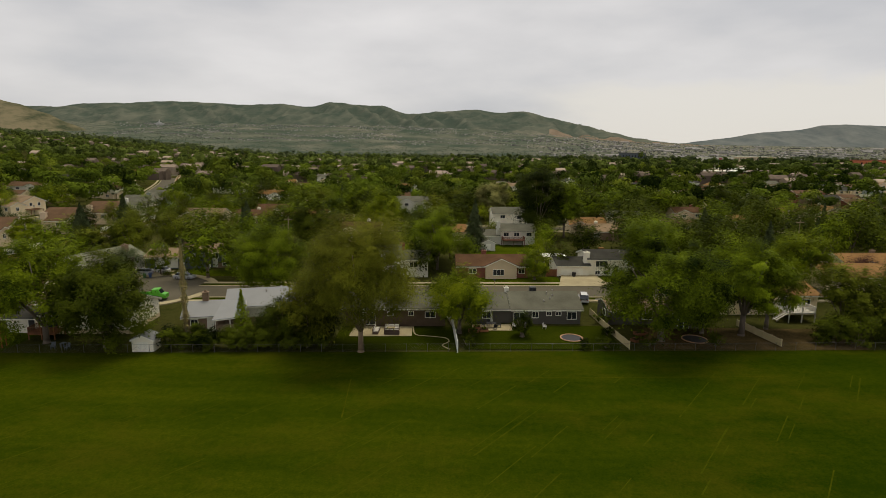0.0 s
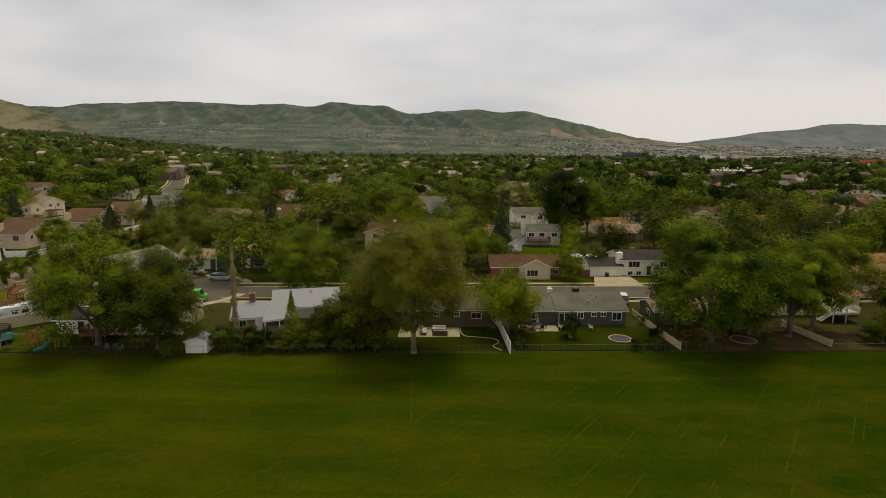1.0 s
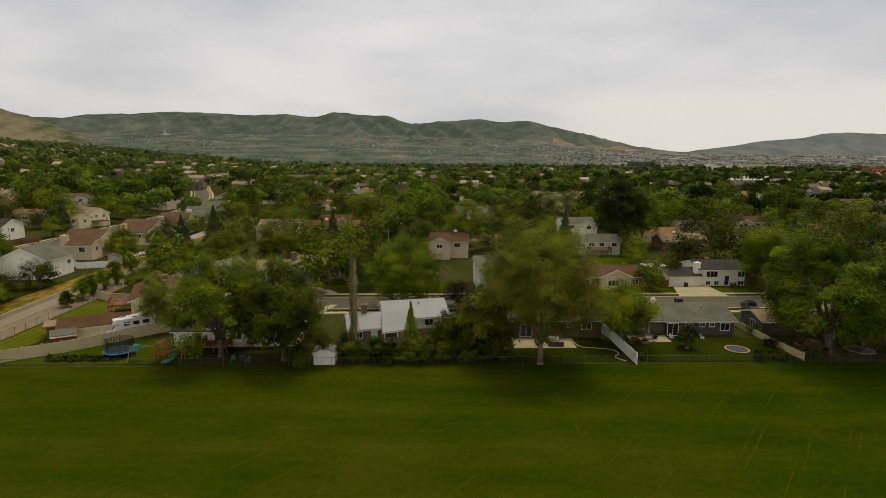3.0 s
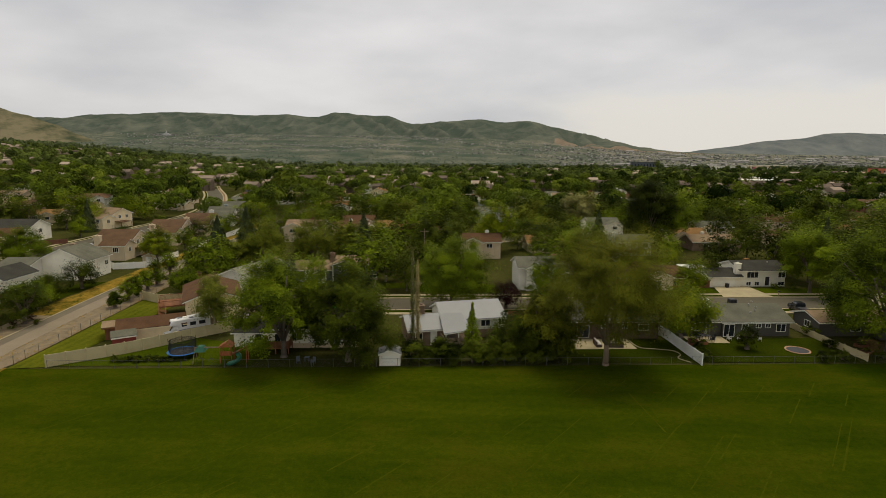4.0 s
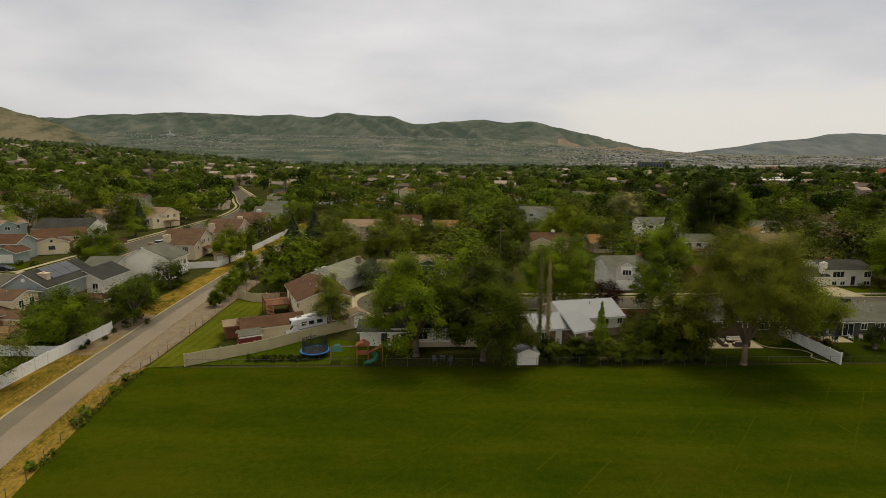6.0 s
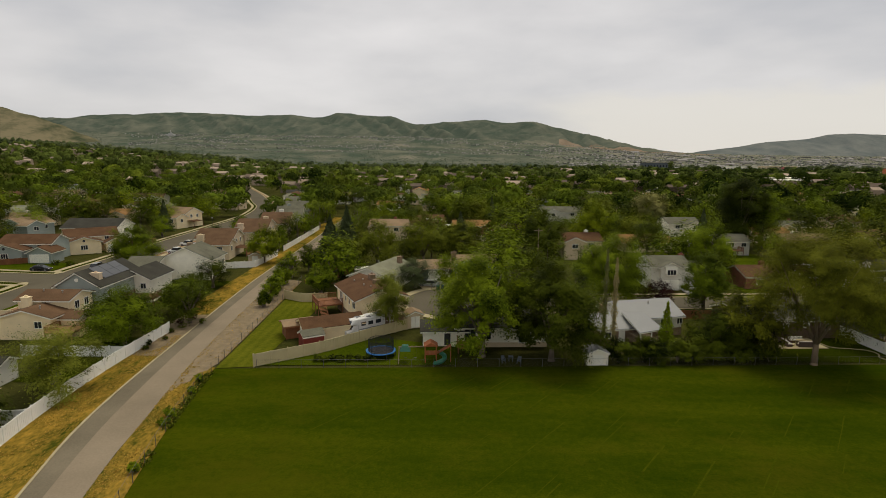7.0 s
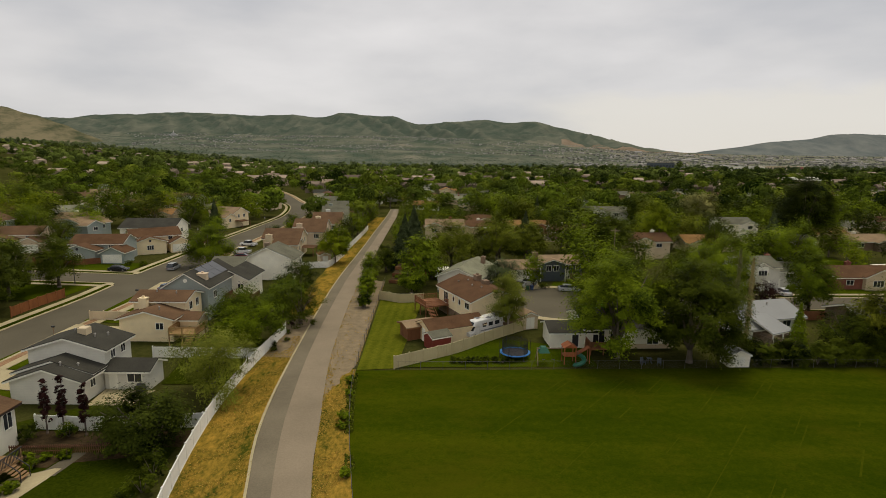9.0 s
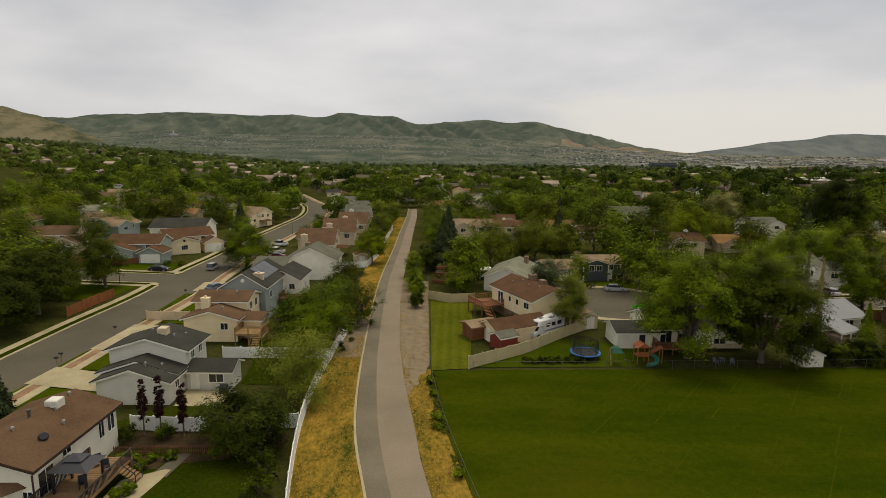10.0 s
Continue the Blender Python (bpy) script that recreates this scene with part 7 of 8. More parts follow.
def panel_fence(line, pitch, height, mat, label, name="vinyl_fence", cap=True, boards=8):
    """A privacy fence along a line: posts with caps, and between them panels of upright boards with rails."""
    total = sum((b - a).length for a, b in zip(line, line[1:]))
    n = max(round(total / pitch), 1)
    pts, k, run = [line[0]], 0, 0.0
    for i in range(1, n + 1):
        want = total * i / n
        while k < len(line) - 2 and run + (line[k + 1] - line[k]).length < want:
            run += (line[k + 1] - line[k]).length
            k += 1
        seg = (line[k + 1] - line[k]).length
        pts.append(line[k].lerp(line[k + 1], min((want - run) / max(seg, 1e-6), 1.0)))
    f = thing(name, pose(pts[0].x, pts[0].y, land(pts[0].x, pts[0].y)), label, "fence")
    base = Vector((pts[0].x, pts[0].y, land(pts[0].x, pts[0].y)))
    width = total / n
    post = Shape().box(-0.07, -0.07, -0.1, 0.07, 0.07, height + 0.08).hull([(-0.09, -0.09, height + 0.08), (0.09, -0.09, height + 0.08), (0.09, 0.09, height + 0.08), (-0.09, 0.09, height + 0.08)], [(-0.01, -0.01, height + 0.17), (0.01, -0.01, height + 0.17), (0.01, 0.01, height + 0.17), (-0.01, 0.01, height + 0.17)]).mesh("post", mat)
    # one sheet of boards, with a groove between each two
    front = []
    for i in range(boards):
        u0, u1 = 0.07 + (width - 0.14) * i / boards, 0.07 + (width - 0.14) * (i + 1) / boards
        front += [(u0, -0.004), (u0 + 0.012, -0.02), (u1 - 0.012, -0.02), (u1, -0.004)]
    ring = front + [(x, 0.02 if abs(y) > 0.01 else 0.004) for x, y in front[::-1]]
    pan = Shape().hull([(x, y, 0.06) for x, y in ring], [(x, y, height - 0.05) for x, y in ring]).mesh("panel", mat)
    rails = [Shape().box(0.07, -0.04, z0, width - 0.07, 0.04, z1).mesh("rail", mat) for z0, z1 in ((0.03, 0.15), (height - 0.11, height))]
    for i, p in enumerate(pts):
        o = part("post", post, mat, f)
        o.location = Vector((p.x, p.y, land(p.x, p.y))) - base
        if i < n:
            q = pts[i + 1]
            for piece_name, me in (("panel", pan), ("rail", rails[0]), ("rail", rails[1])):
                o = part(piece_name, me, mat, f)
                o.location = Vector((p.x, p.y, land(p.x, p.y))) - base
                o.rotation_euler = (0, -math.atan2(land(q.x, q.y) - land(p.x, p.y), width), math.atan2(q.y - p.y, q.x - p.x))
    return f


def wire_fence(line, height, label):
    """A chain-link fence: tube posts, a top rail and a thin wire mesh."""
    f = thing("chain_link_fence", pose(line[0].x, line[0].y, land(line[0].x, line[0].y)), label, "fence")
    base = Vector((line[0].x, line[0].y, land(line[0].x, line[0].y)))
    post = Shape().tube((0, 0, -0.2), (0, 0, height + 0.06), 0.035, 0.035, 6).mesh("post", METAL)
    wire = Shape()
    at = [Vector((p.x, p.y, land(p.x, p.y))) - base for p in line]
    for i, p in enumerate(at):
        part("post", post, METAL, f).location = p
    for a, b in zip(at, at[1:]):
        up = Vector((0, 0, height))
        part("rail", Shape().tube(a + up, b + up, 0.018, 0.018, 5), METAL, f)
        n = max(int((b - a).length / 0.34), 1)
        for k in range(n):
            for lo, hi in ((k, k + 3), (k + 3, k)):
                p, q = a.lerp(b, lo / n), a.lerp(b, hi / n) + up
                if max(lo, hi) <= n:
                    d = (b - a).normalized() * 0.006
                    wire.face(p - d, p + d, q + d, q - d)
    tagged(part("wire_mesh", wire, METAL, f), kind="stuff")
    return f


panel_fence(VFENCE, 2.4, 1.75, VINYL, "white vinyl privacy fence along the trail")
panel_fence([Vector((-108.7, 75.4)), Vector((-124.0, 75.1))], 2.4, 1.6, VINYL, "white vinyl fence between back gardens")
panel_fence([Vector((-124.8, 54.0)), Vector((-118.3, 53.8)), Vector((-112.0, 54.6)), Vector((-107.6, 55.2))], 2.4, 1.6, VINYL, "white vinyl fence between back gardens")
panel_fence([Vector((-124.0, 141.5)), Vector((-120.5, 138.0)), Vector((-113.8, 140.5)), Vector((-113.2, 157))], 2.4, 1.7, VINYL, "white vinyl fence round a back garden")
panel_fence([Vector((-114.0, 165)), Vector((-114.6, 190)), Vector((-115.5, 215))], 2.4, 1.7, VINYL, "white vinyl fence along the trail")
panel_fence([Vector((4.0, 77.2)), Vector((3.6, 83.0)), Vector((3.2, 89.0)), Vector((0.8, 100))], 2.4, 1.75, VINYL, "white vinyl fence between two back gardens")
panel_fence([Vector((-89.2, 72.5)), Vector((-80.6, 78.9)), Vector((-73.6, 86.6)), Vector((-69.5, 90.4))], 2.4, 1.8, TANVINYL, "tan vinyl fence round the corner garden")
panel_fence([Vector((-96.4, 109.3)), Vector((-92.0, 106.8)), Vector((-87.2, 107.6))], 2.4, 1.8, TANVINYL, "curved tan vinyl fence behind the mown strip")
panel_fence([Vector((-158.4, 92.0)), Vector((-158.7, 98.2)), Vector((-158.5, 105.4))], 2.4, 1.8, ORANGEWOOD, "reddish cedar board fence along the pavement", "cedar_fence", boards=14)
panel_fence([Vector((-186.5, 133.5)), Vector((-176.0, 133.8)), Vector((-171.5, 138.5))], 2.4, 1.5, CEDAR, "orange-brown board fence beside a house", "cedar_fence", boards=14)
panel_fence([Vector((-166.0, 170.0)), Vector((-160.0, 176.5))], 2.4, 1.6, REDWOOD, "dark red board fence behind a lawn", "cedar_fence", boards=14)
panel_fence([Vector((-92.0, 133.0)), Vector((-84.0, 131.0)), Vector((-80.0, 134.0))], 2.4, 1.7, CEDAR, "weathered brown board fence in a garden", "cedar_fence", boards=14)
panel_fence([Vector((27.0, 126.2)), Vector((24.6, 126.0))], 2.4, 1.7, CEDAR, "cedar board gate beside the garage", "cedar_fence", boards=14)
panel_fence([Vector((29.6, 80.0)), Vector((28.6, 88.0)), Vector((27.8, 97.0))], 2.2, 1.1, TANVINYL, "low tan fence along the side of the garden", boards=4)
panel_fence([Vector((51.4, 92.0)), Vector((53.2, 82.2))], 2.2, 1.1, TANVINYL, "low tan fence stepping down a garden", boards=4)
panel_fence([Vector((-13.0, 99.0)), Vector((-22.0, 98.5))], 2.4, 1.7, CEDAR, "brown board fence between houses", "cedar_fence", boards=14)
wire_fence([Vector((x, fence_y(x))) for x in spaced(-88.6, 100, 62)], 1.2, "grey chain-link fence along the field's edge")
wire_fence(resample(CHAIN, 46), 1.3, "grey chain-link fence between field and trail")


panel_fence([Vector((-144.4, 91.9)), Vector((-134.6, 92.3))], 2.4, 1.6, W_TAN, "grey-tan block wall beside a driveway", "block_wall", boards=4)


def picket():
    f = thing("picket_fence", pose(-123.5, 49.0, land(-123.5, 49), 0, 0, 4.9), "low red timber picket fence across the back garden", "fence")
    for i in range(60):
        u = i * 0.2
        part("picket", Shape().box(u - 0.04, -0.015, 0.0, u + 0.04, 0.015, 0.95), REDWOOD, f)
    part("rail", Shape().box(-0.1, 0.015, 0.25, 11.9, 0.06, 0.33).box(-0.1, 0.015, 0.7, 11.9, 0.06, 0.78), REDWOOD, f)


picket()

# ---- vehicles ----
TYRE, RIM = RUBBER, paint("alloy_rim", (0.35, 0.35, 0.36), 0.35, metal=0.8)


def lofted(sections, name, mat, smooth=False):
    """A body from cross-sections along x: (x, half width, z low, z high, inset of the top)."""
    s = Shape()
    n = len(s.v)
    for x, w, z0, z1, inset in sections:
        s.v += [(x, -w, z0), (x, w, z0), (x, w, z0 + (z1 - z0) * 0.7), (x, w - inset, z1), (x, -w + inset, z1), (x, -w, z0 + (z1 - z0) * 0.7)]
    k = 6
    for i in range(len(sections) - 1):
        for j in range(k):
            a, b = i * k + j, i * k + (j + 1) % k
            s.f.append((a, a + k, b + k, b))
    s.f.append(tuple(range(k)))
    s.f.append(tuple(range((len(sections) - 1) * k + k - 1, (len(sections) - 1) * k - 1, -1)))
    return s


def wheels(v, xs_, w, r=0.33):
    for x in xs_:
        for side in (-1, 1):
            wheel = part("wheel", Shape().tube((x, side * (w - 0.2), r), (x, side * w, r), r, r, 14), TYRE, v, "black rubber tyre")
            part("rim", Shape().tube((x, side * w, r), (x, side * (w + 0.012), r), r * 0.62, r * 0.55, 10), RIM, wheel)


def car(x, y, yaw, colour, label, kind="sedan"):
    v = thing("car", pose(x, y, land(x, y) + 0.05, 0, 0, yaw), label, "car")
    body_mat = paint("car_paint_" + colour[0], colour[1], 0.25, 0.04, spec=0.6)
    if kind == "pickup":
        part("body", lofted([(-2.7, 0.9, 0.45, 1.05, 0.05), (-2.6, 0.95, 0.4, 1.15, 0.05), (-0.7, 0.95, 0.4, 1.15, 0.05), (1.2, 0.95, 0.4, 1.12, 0.08), (2.5, 0.92, 0.42, 1.05, 0.12), (2.7, 0.85, 0.5, 0.9, 0.1)], "body", body_mat), body_mat, v)
        part("cabin", lofted([(-0.9, 0.86, 1.1, 1.75, 0.1), (-0.7, 0.86, 1.1, 1.88, 0.12), (0.7, 0.86, 1.1, 1.86, 0.12), (1.3, 0.86, 1.08, 1.2, 0.1)], "cabin", GLASS), GLASS, v, "dark glazed cabin")
        part("cabin_roof", Shape().soft(-0.85, -0.72, 1.84, 0.72, 0.72, 1.93, 0.04), body_mat, v)
        part("truck_bed", Shape().box(-2.5, -0.78, 1.12, -1.0, 0.78, 1.17), DARK, v)
        wheels(v, (-1.75, 1.75), 0.95, 0.4)
    else:
        top = 1.46 if kind == "sedan" else 1.72
        back = -2.05 if kind == "suv" else -1.5
        part("body", lofted([(-2.3, 0.8, 0.35, 0.8, 0.08), (-2.2, 0.88, 0.25, 0.95, 0.08), (-1.2, 0.91, 0.22, 0.97, 0.06), (1.0, 0.91, 0.22, 0.95, 0.06), (2.05, 0.88, 0.25, 0.82, 0.10), (2.3, 0.76, 0.35, 0.62, 0.08)], "body", body_mat), body_mat, v)
        part("cabin", lofted([(back - 0.35, 0.78, 0.92, 0.98, 0.05), (back + 0.15, 0.80, 0.92, top - 0.06, 0.16), (-0.2, 0.82, 0.92, top, 0.18), (0.5, 0.82, 0.92, top - 0.08, 0.16), (1.25, 0.80, 0.90, 0.96, 0.06)], "cabin", GLASS), GLASS, v, "dark glazed cabin")
        part("cabin_roof", Shape().soft(back + 0.1, -0.62, top - 0.05, 0.45, 0.62, top + 0.035, 0.04), body_mat, v)
        wheels(v, (-1.4, 1.4), 0.91)
    for side in (-1, 1):
        part("headlight", Shape().box(2.18, side * 0.62 - 0.16, 0.6, 2.27, side * 0.62 + 0.16, 0.74), glass("lamp_glass", (0.5, 0.5, 0.48)), v)
        part("tail_light", Shape().box(-2.32, side * 0.62 - 0.12, 0.66, -2.24, side * 0.62 + 0.12, 0.8), paint("tail_red", (0.25, 0.02, 0.02), 0.3), v)
        part("mirror", Shape().soft(0.75, side * 0.98 - 0.09, 0.95, 0.95, side * 0.98 + 0.09, 1.1, 0.02), body_mat, v)
    return v


SILVER, BLACK, WHITEC, MAROON, BLUEC = ("silver", (0.35, 0.36, 0.37)), ("black", (0.015, 0.015, 0.017)), ("white", (0.65, 0.65, 0.63)), ("maroon", (0.16, 0.02, 0.03)), ("blue", (0.10, 0.14, 0.19))
car(-162.6, 129.8, 3, BLACK, "black sedan parked on the lawn's edge by the street")
car(-151.4, 134.2, 94, SILVER, "silver sport utility car parked at the kerb", "suv")
car(-146.6, 171.5, 165, WHITEC, "white pickup truck parked on the street", "pickup")
car(-143.5, 158.0, 172, WHITEC, "white pickup truck parked in a driveway", "pickup")
car(-140.5, 150.8, 15, MAROON, "maroon sedan parked in a driveway")
car(-141.9, 113.6, 75, BLUEC, "blue car parked on a driveway")
car(-67.4, 121.6, 165, SILVER, "silver sedan parked before a garage")
car(-64.6, 123.9, 165, WHITEC, "white car parked before a garage")
car(-56.2, 118.3, -4, SILVER, "silver-blue sedan parked at the turning circle")
car(28.6, 105.6, 80, WHITEC, "white van parked on the street", "suv")
car(35.6, 106.8, 82, BLACK, "black pickup truck parked beside a house", "pickup")
car(-10.6, 117.6, 88, WHITEC, "white car parked on a driveway")
car(-67.5, 190.5, 85, WHITEC, "white pickup truck on a far driveway", "pickup")
car(-63.6, 201.0, 5, SILVER, "silver sedan parked on a far street")
car(-71.5, 191.0, 85, SILVER, "silver car on a far driveway")


def motorhome():
    v = thing("motorhome", pose(-76.1, 87.8, 0.15, 0, 0, 220), "white motorhome with a cab-over bunk parked by the fence", "motorhome")
    white = paint("motorhome_white", (0.68, 0.67, 0.64), 0.35)
    part("coach", Shape().soft(-3.0, -1.18, 0.55, 2.0, 1.18, 2.95, 0.12), white, v)
    part("bunk", Shape().hull([(2.0, -1.15, 1.95), (3.3, -1.1, 2.15), (3.3, 1.1, 2.15), (2.0, 1.15, 1.95)], [(2.0, -1.15, 2.9), (2.9, -1.0, 2.85), (2.9, 1.0, 2.85), (2.0, 1.15, 2.9)]), white, v, "cab-over sleeping bunk")
    part("bunk_window", Shape().hull([(3.12, -0.85, 2.3), (3.32, -0.85, 2.3), (3.32, 0.85, 2.3), (3.12, 0.85, 2.3)], [(2.9, -0.8, 2.68), (3.08, -0.8, 2.68), (3.08, 0.8, 2.68), (2.9, 0.8, 2.68)]), GLASS, v)
    part("cab", lofted([(2.0, 1.0, 0.5, 1.94, 0.12), (2.7, 1.0, 0.5, 1.9, 0.14), (3.2, 0.98, 0.5, 1.25, 0.12), (4.0, 0.92, 0.5, 1.1, 0.12)], "cab", white), white, v)
    part("windscreen", Shape().hull([(2.98, -0.8, 1.28), (3.22, -0.8, 1.28), (3.22, 0.8, 1.28), (2.98, 0.8, 1.28)], [(2.66, -0.75, 1.86), (2.8, -0.75, 1.86), (2.8, 0.75, 1.86), (2.66, 0.75, 1.86)]), GLASS, v)
    for side in (-1, 1):
        for x0, x1 in ((-2.2, -1.2), (-0.7, 0.2), (0.7, 1.5)):
            part("side_window", Shape().box(x0, side * 1.18 - 0.02, 1.75, x1, side * 1.18 + 0.02, 2.35), GLASS, v)
        part("stripe", Shape().box(-2.95, side * 1.185 - 0.012, 1.1, 1.95, side * 1.185 + 0.012, 1.3), paint("stripe_grey", (0.25, 0.25, 0.26)), v)
    part("roof_unit", Shape().soft(-1.6, -0.4, 2.95, -0.7, 0.4, 3.2, 0.08), WHITE, v, "rooftop air conditioner")
    part("roof_hatch", Shape().soft(0.4, -0.3, 2.95, 1.0, 0.3, 3.07, 0.04), WHITE, v)
    for x0, y0, x1, y1 in ((-2.7, -0.8, -1.8, 0.8), (-0.5, 0.35, 0.2, 0.95), (1.1, -0.8, 1.8, 0.2)):
        part("roof_panel", Shape().soft(x0, y0, 2.952, x1, y1, 3.03, 0.02), paint("grey_panel", (0.12, 0.125, 0.13), 0.4), v, "grey rooftop panel")
    part("ladder", Shape().box(-3.08, -0.9, 0.9, -3.02, -0.85, 3.0).box(-3.08, -0.5, 0.9, -3.02, -0.45, 3.0), METAL, v)
    wheels(v, (-1.5, 3.0), 1.05, 0.4)


def green_truck():
    v = thing("truck", pose(-54.4, 101.5, land(-54.4, 101.5), 0, 0, 10), "bright green utility truck at the kerb", "truck")
    green = paint("truck_green", (0.10, 0.42, 0.03), 0.35)
    part("cab", lofted([(0.4, 0.95, 0.5, 2.2, 0.1), (1.6, 0.95, 0.5, 2.25, 0.12), (2.1, 0.95, 0.5, 1.4, 0.1), (2.9, 0.9, 0.5, 1.25, 0.12)], "cab", green), green, v)
    part("flatbed", Shape().box(-3.2, -1.05, 0.8, 0.35, 1.05, 0.95).box(-3.2, -1.05, 0.95, -3.1, 1.05, 1.4).box(-3.1, -1.05, 0.95, 0.35, -0.98, 1.4).box(-3.1, 0.98, 0.95, 0.35, 1.05, 1.4), green, v)
    part("windscreen", Shape().hull([(1.9, -0.8, 1.42), (2.14, -0.8, 1.42), (2.14, 0.8, 1.42), (1.9, 0.8, 1.42)], [(1.55, -0.75, 2.1), (1.72, -0.75, 2.1), (1.72, 0.75, 2.1), (1.55, 0.75, 2.1)]), GLASS, v)
    wheels(v, (-2.0, 2.0), 1.0, 0.4)


motorhome()
green_truck()

# ---- garden things ----


def garden_shed(x, y, yaw, w, d, h, wall, roof, label, door=WHITE, z=None):
    s = thing("garden_shed", pose(x, y, land(x, y) if z is None else z, 0, 0, yaw), label, "shed")
    wing(s, 0, 0, w, d, h, h + w * 0.22, "y", wall, roof, WHITE, -0.1, 0.18)
    part("door", Shape().box(-0.75, -d / 2 - 0.05, 0.05, -0.01, -d / 2 - 0.01, h - 0.1).box(0.01, -d / 2 - 0.05, 0.05, 0.75, -d / 2 - 0.01, h - 0.1), door, s, "double shed door")


garden_shed(-41.2, 76.5, 4, 3.0, 2.4, 1.55, W_WHITE, R_WHITE, "small white garden shed at the back fence")
garden_shed(-83.6, 81.8, -58, 2.7, 3.2, 1.75, paint("barn_red", (0.20, 0.035, 0.022)), R_GREY, "small red barn-style shed with a grey roof", paint("barn_red", (0.20, 0.035, 0.022)))
garden_shed(-68.6, 92.5, 20, 2.8, 2.6, 2.1, W_TAN, R_TAN, "tan garden shed by the drive")
garden_shed(-117.0, 148.5, 25, 3.0, 3.6, 1.9, W_TAN, R_ORANGE, "tan shed with an orange roof in a garden corner")
garden_shed(12.5, 158.0, 12, 4.2, 3.6, 2.2, W_LIGHT, R_GREY, "grey shed on a back lawn")
garden_shed(-86.0, 136.0, 0, 2.6, 2.4, 2.0, W_BLUE, R_WHITE, "blue-grey shed behind a house")


def trampoline(x, y, r, net, label):
    t = thing("trampoline", pose(x, y, land(x, y)), label, "trampoline")
    hgt = 0.85 if net else 0.12
    pad, rim = Shape(), 0.36 if net else 0.22
    for k in range(32):
        a = 2 * math.pi * k / 32
        pad.v += [(q * math.cos(a), q * math.sin(a), z) for q, z in ((r - rim, hgt - 0.03), (r, hgt - 0.03), (r, hgt + 0.05), (r - rim, hgt + 0.05))]
        n = 4 * ((k + 1) % 32)
        pad.f += [(4 * k + i, 4 * k + (i + 1) % 4, n + (i + 1) % 4, n + i) for i in range(4)]
    part("pad", pad, paint("trampoline_blue", (0.02, 0.13, 0.36), 0.5) if net else paint("trampoline_tan", (0.45, 0.26, 0.13), 0.6), t, "ring-shaped safety pad")
    part("jumping_mat", Shape().disc(0, 0, hgt - 0.02, r - rim - 0.02, 32, 0.02), DARK, t)
    for i in range(6):
        a = 2 * math.pi * i / 6
        c, s_ = math.cos(a) * r, math.sin(a) * r
        part("leg", Shape().tube((c * 0.97, s_ * 0.97, -0.05), (c * 0.97, s_ * 0.97, hgt), 0.03, 0.03, 6), METAL, t)
        if net:
            part("net_pole", Shape().tube((c, s_, 0.0), (c, s_, hgt + 1.8), 0.03, 0.03, 6), DARK, t)
    if net:
        n = Shape()
        for i in range(90):
            a = 2 * math.pi * i / 90
            d = 0.016
            for tilt in (-0.25, 0.25):
                p0, p1 = (math.cos(a), math.sin(a)), (math.cos(a + tilt), math.sin(a + tilt))
                n.face((p0[0] * (r - 0.35), p0[1] * (r - 0.35), hgt), (p0[0] * (r - 0.35) + d, p0[1] * (r - 0.35) + d, hgt), (p1[0] * (r - 0.35) + d, p1[1] * (r - 0.35) + d, hgt + 1.75), (p1[0] * (r - 0.35), p1[1] * (r - 0.35), hgt + 1.75))
        for k in range(12):
            z = hgt + 0.15 * k
            for i in range(32):
                a, b = 2 * math.pi * i / 32, 2 * math.pi * (i + 1) / 32
                n.face(((r - 0.35) * math.cos(a), (r - 0.35) * math.sin(a), z), ((r - 0.35) * math.cos(b), (r - 0.35) * math.sin(b), z), ((r - 0.35) * math.cos(b), (r - 0.35) * math.sin(b), z + 0.035), ((r - 0.35) * math.cos(a), (r - 0.35) * math.sin(a), z + 0.035))
        part("safety_net", n, DARK, t, "black safety net")


trampoline(-72.2, 77.6, 2.2, True, "round trampoline with a blue pad and black safety net")
trampoline(21.9, 84.2, 1.8, False, "sunken round trampoline with an orange-tan rim")
# the last one is a wood-rimmed sandpit, built from the trampoline's parts
trampoline(41.2, 84.6, 2.0, False, "round sandpit with a tan wooden rim under trees")


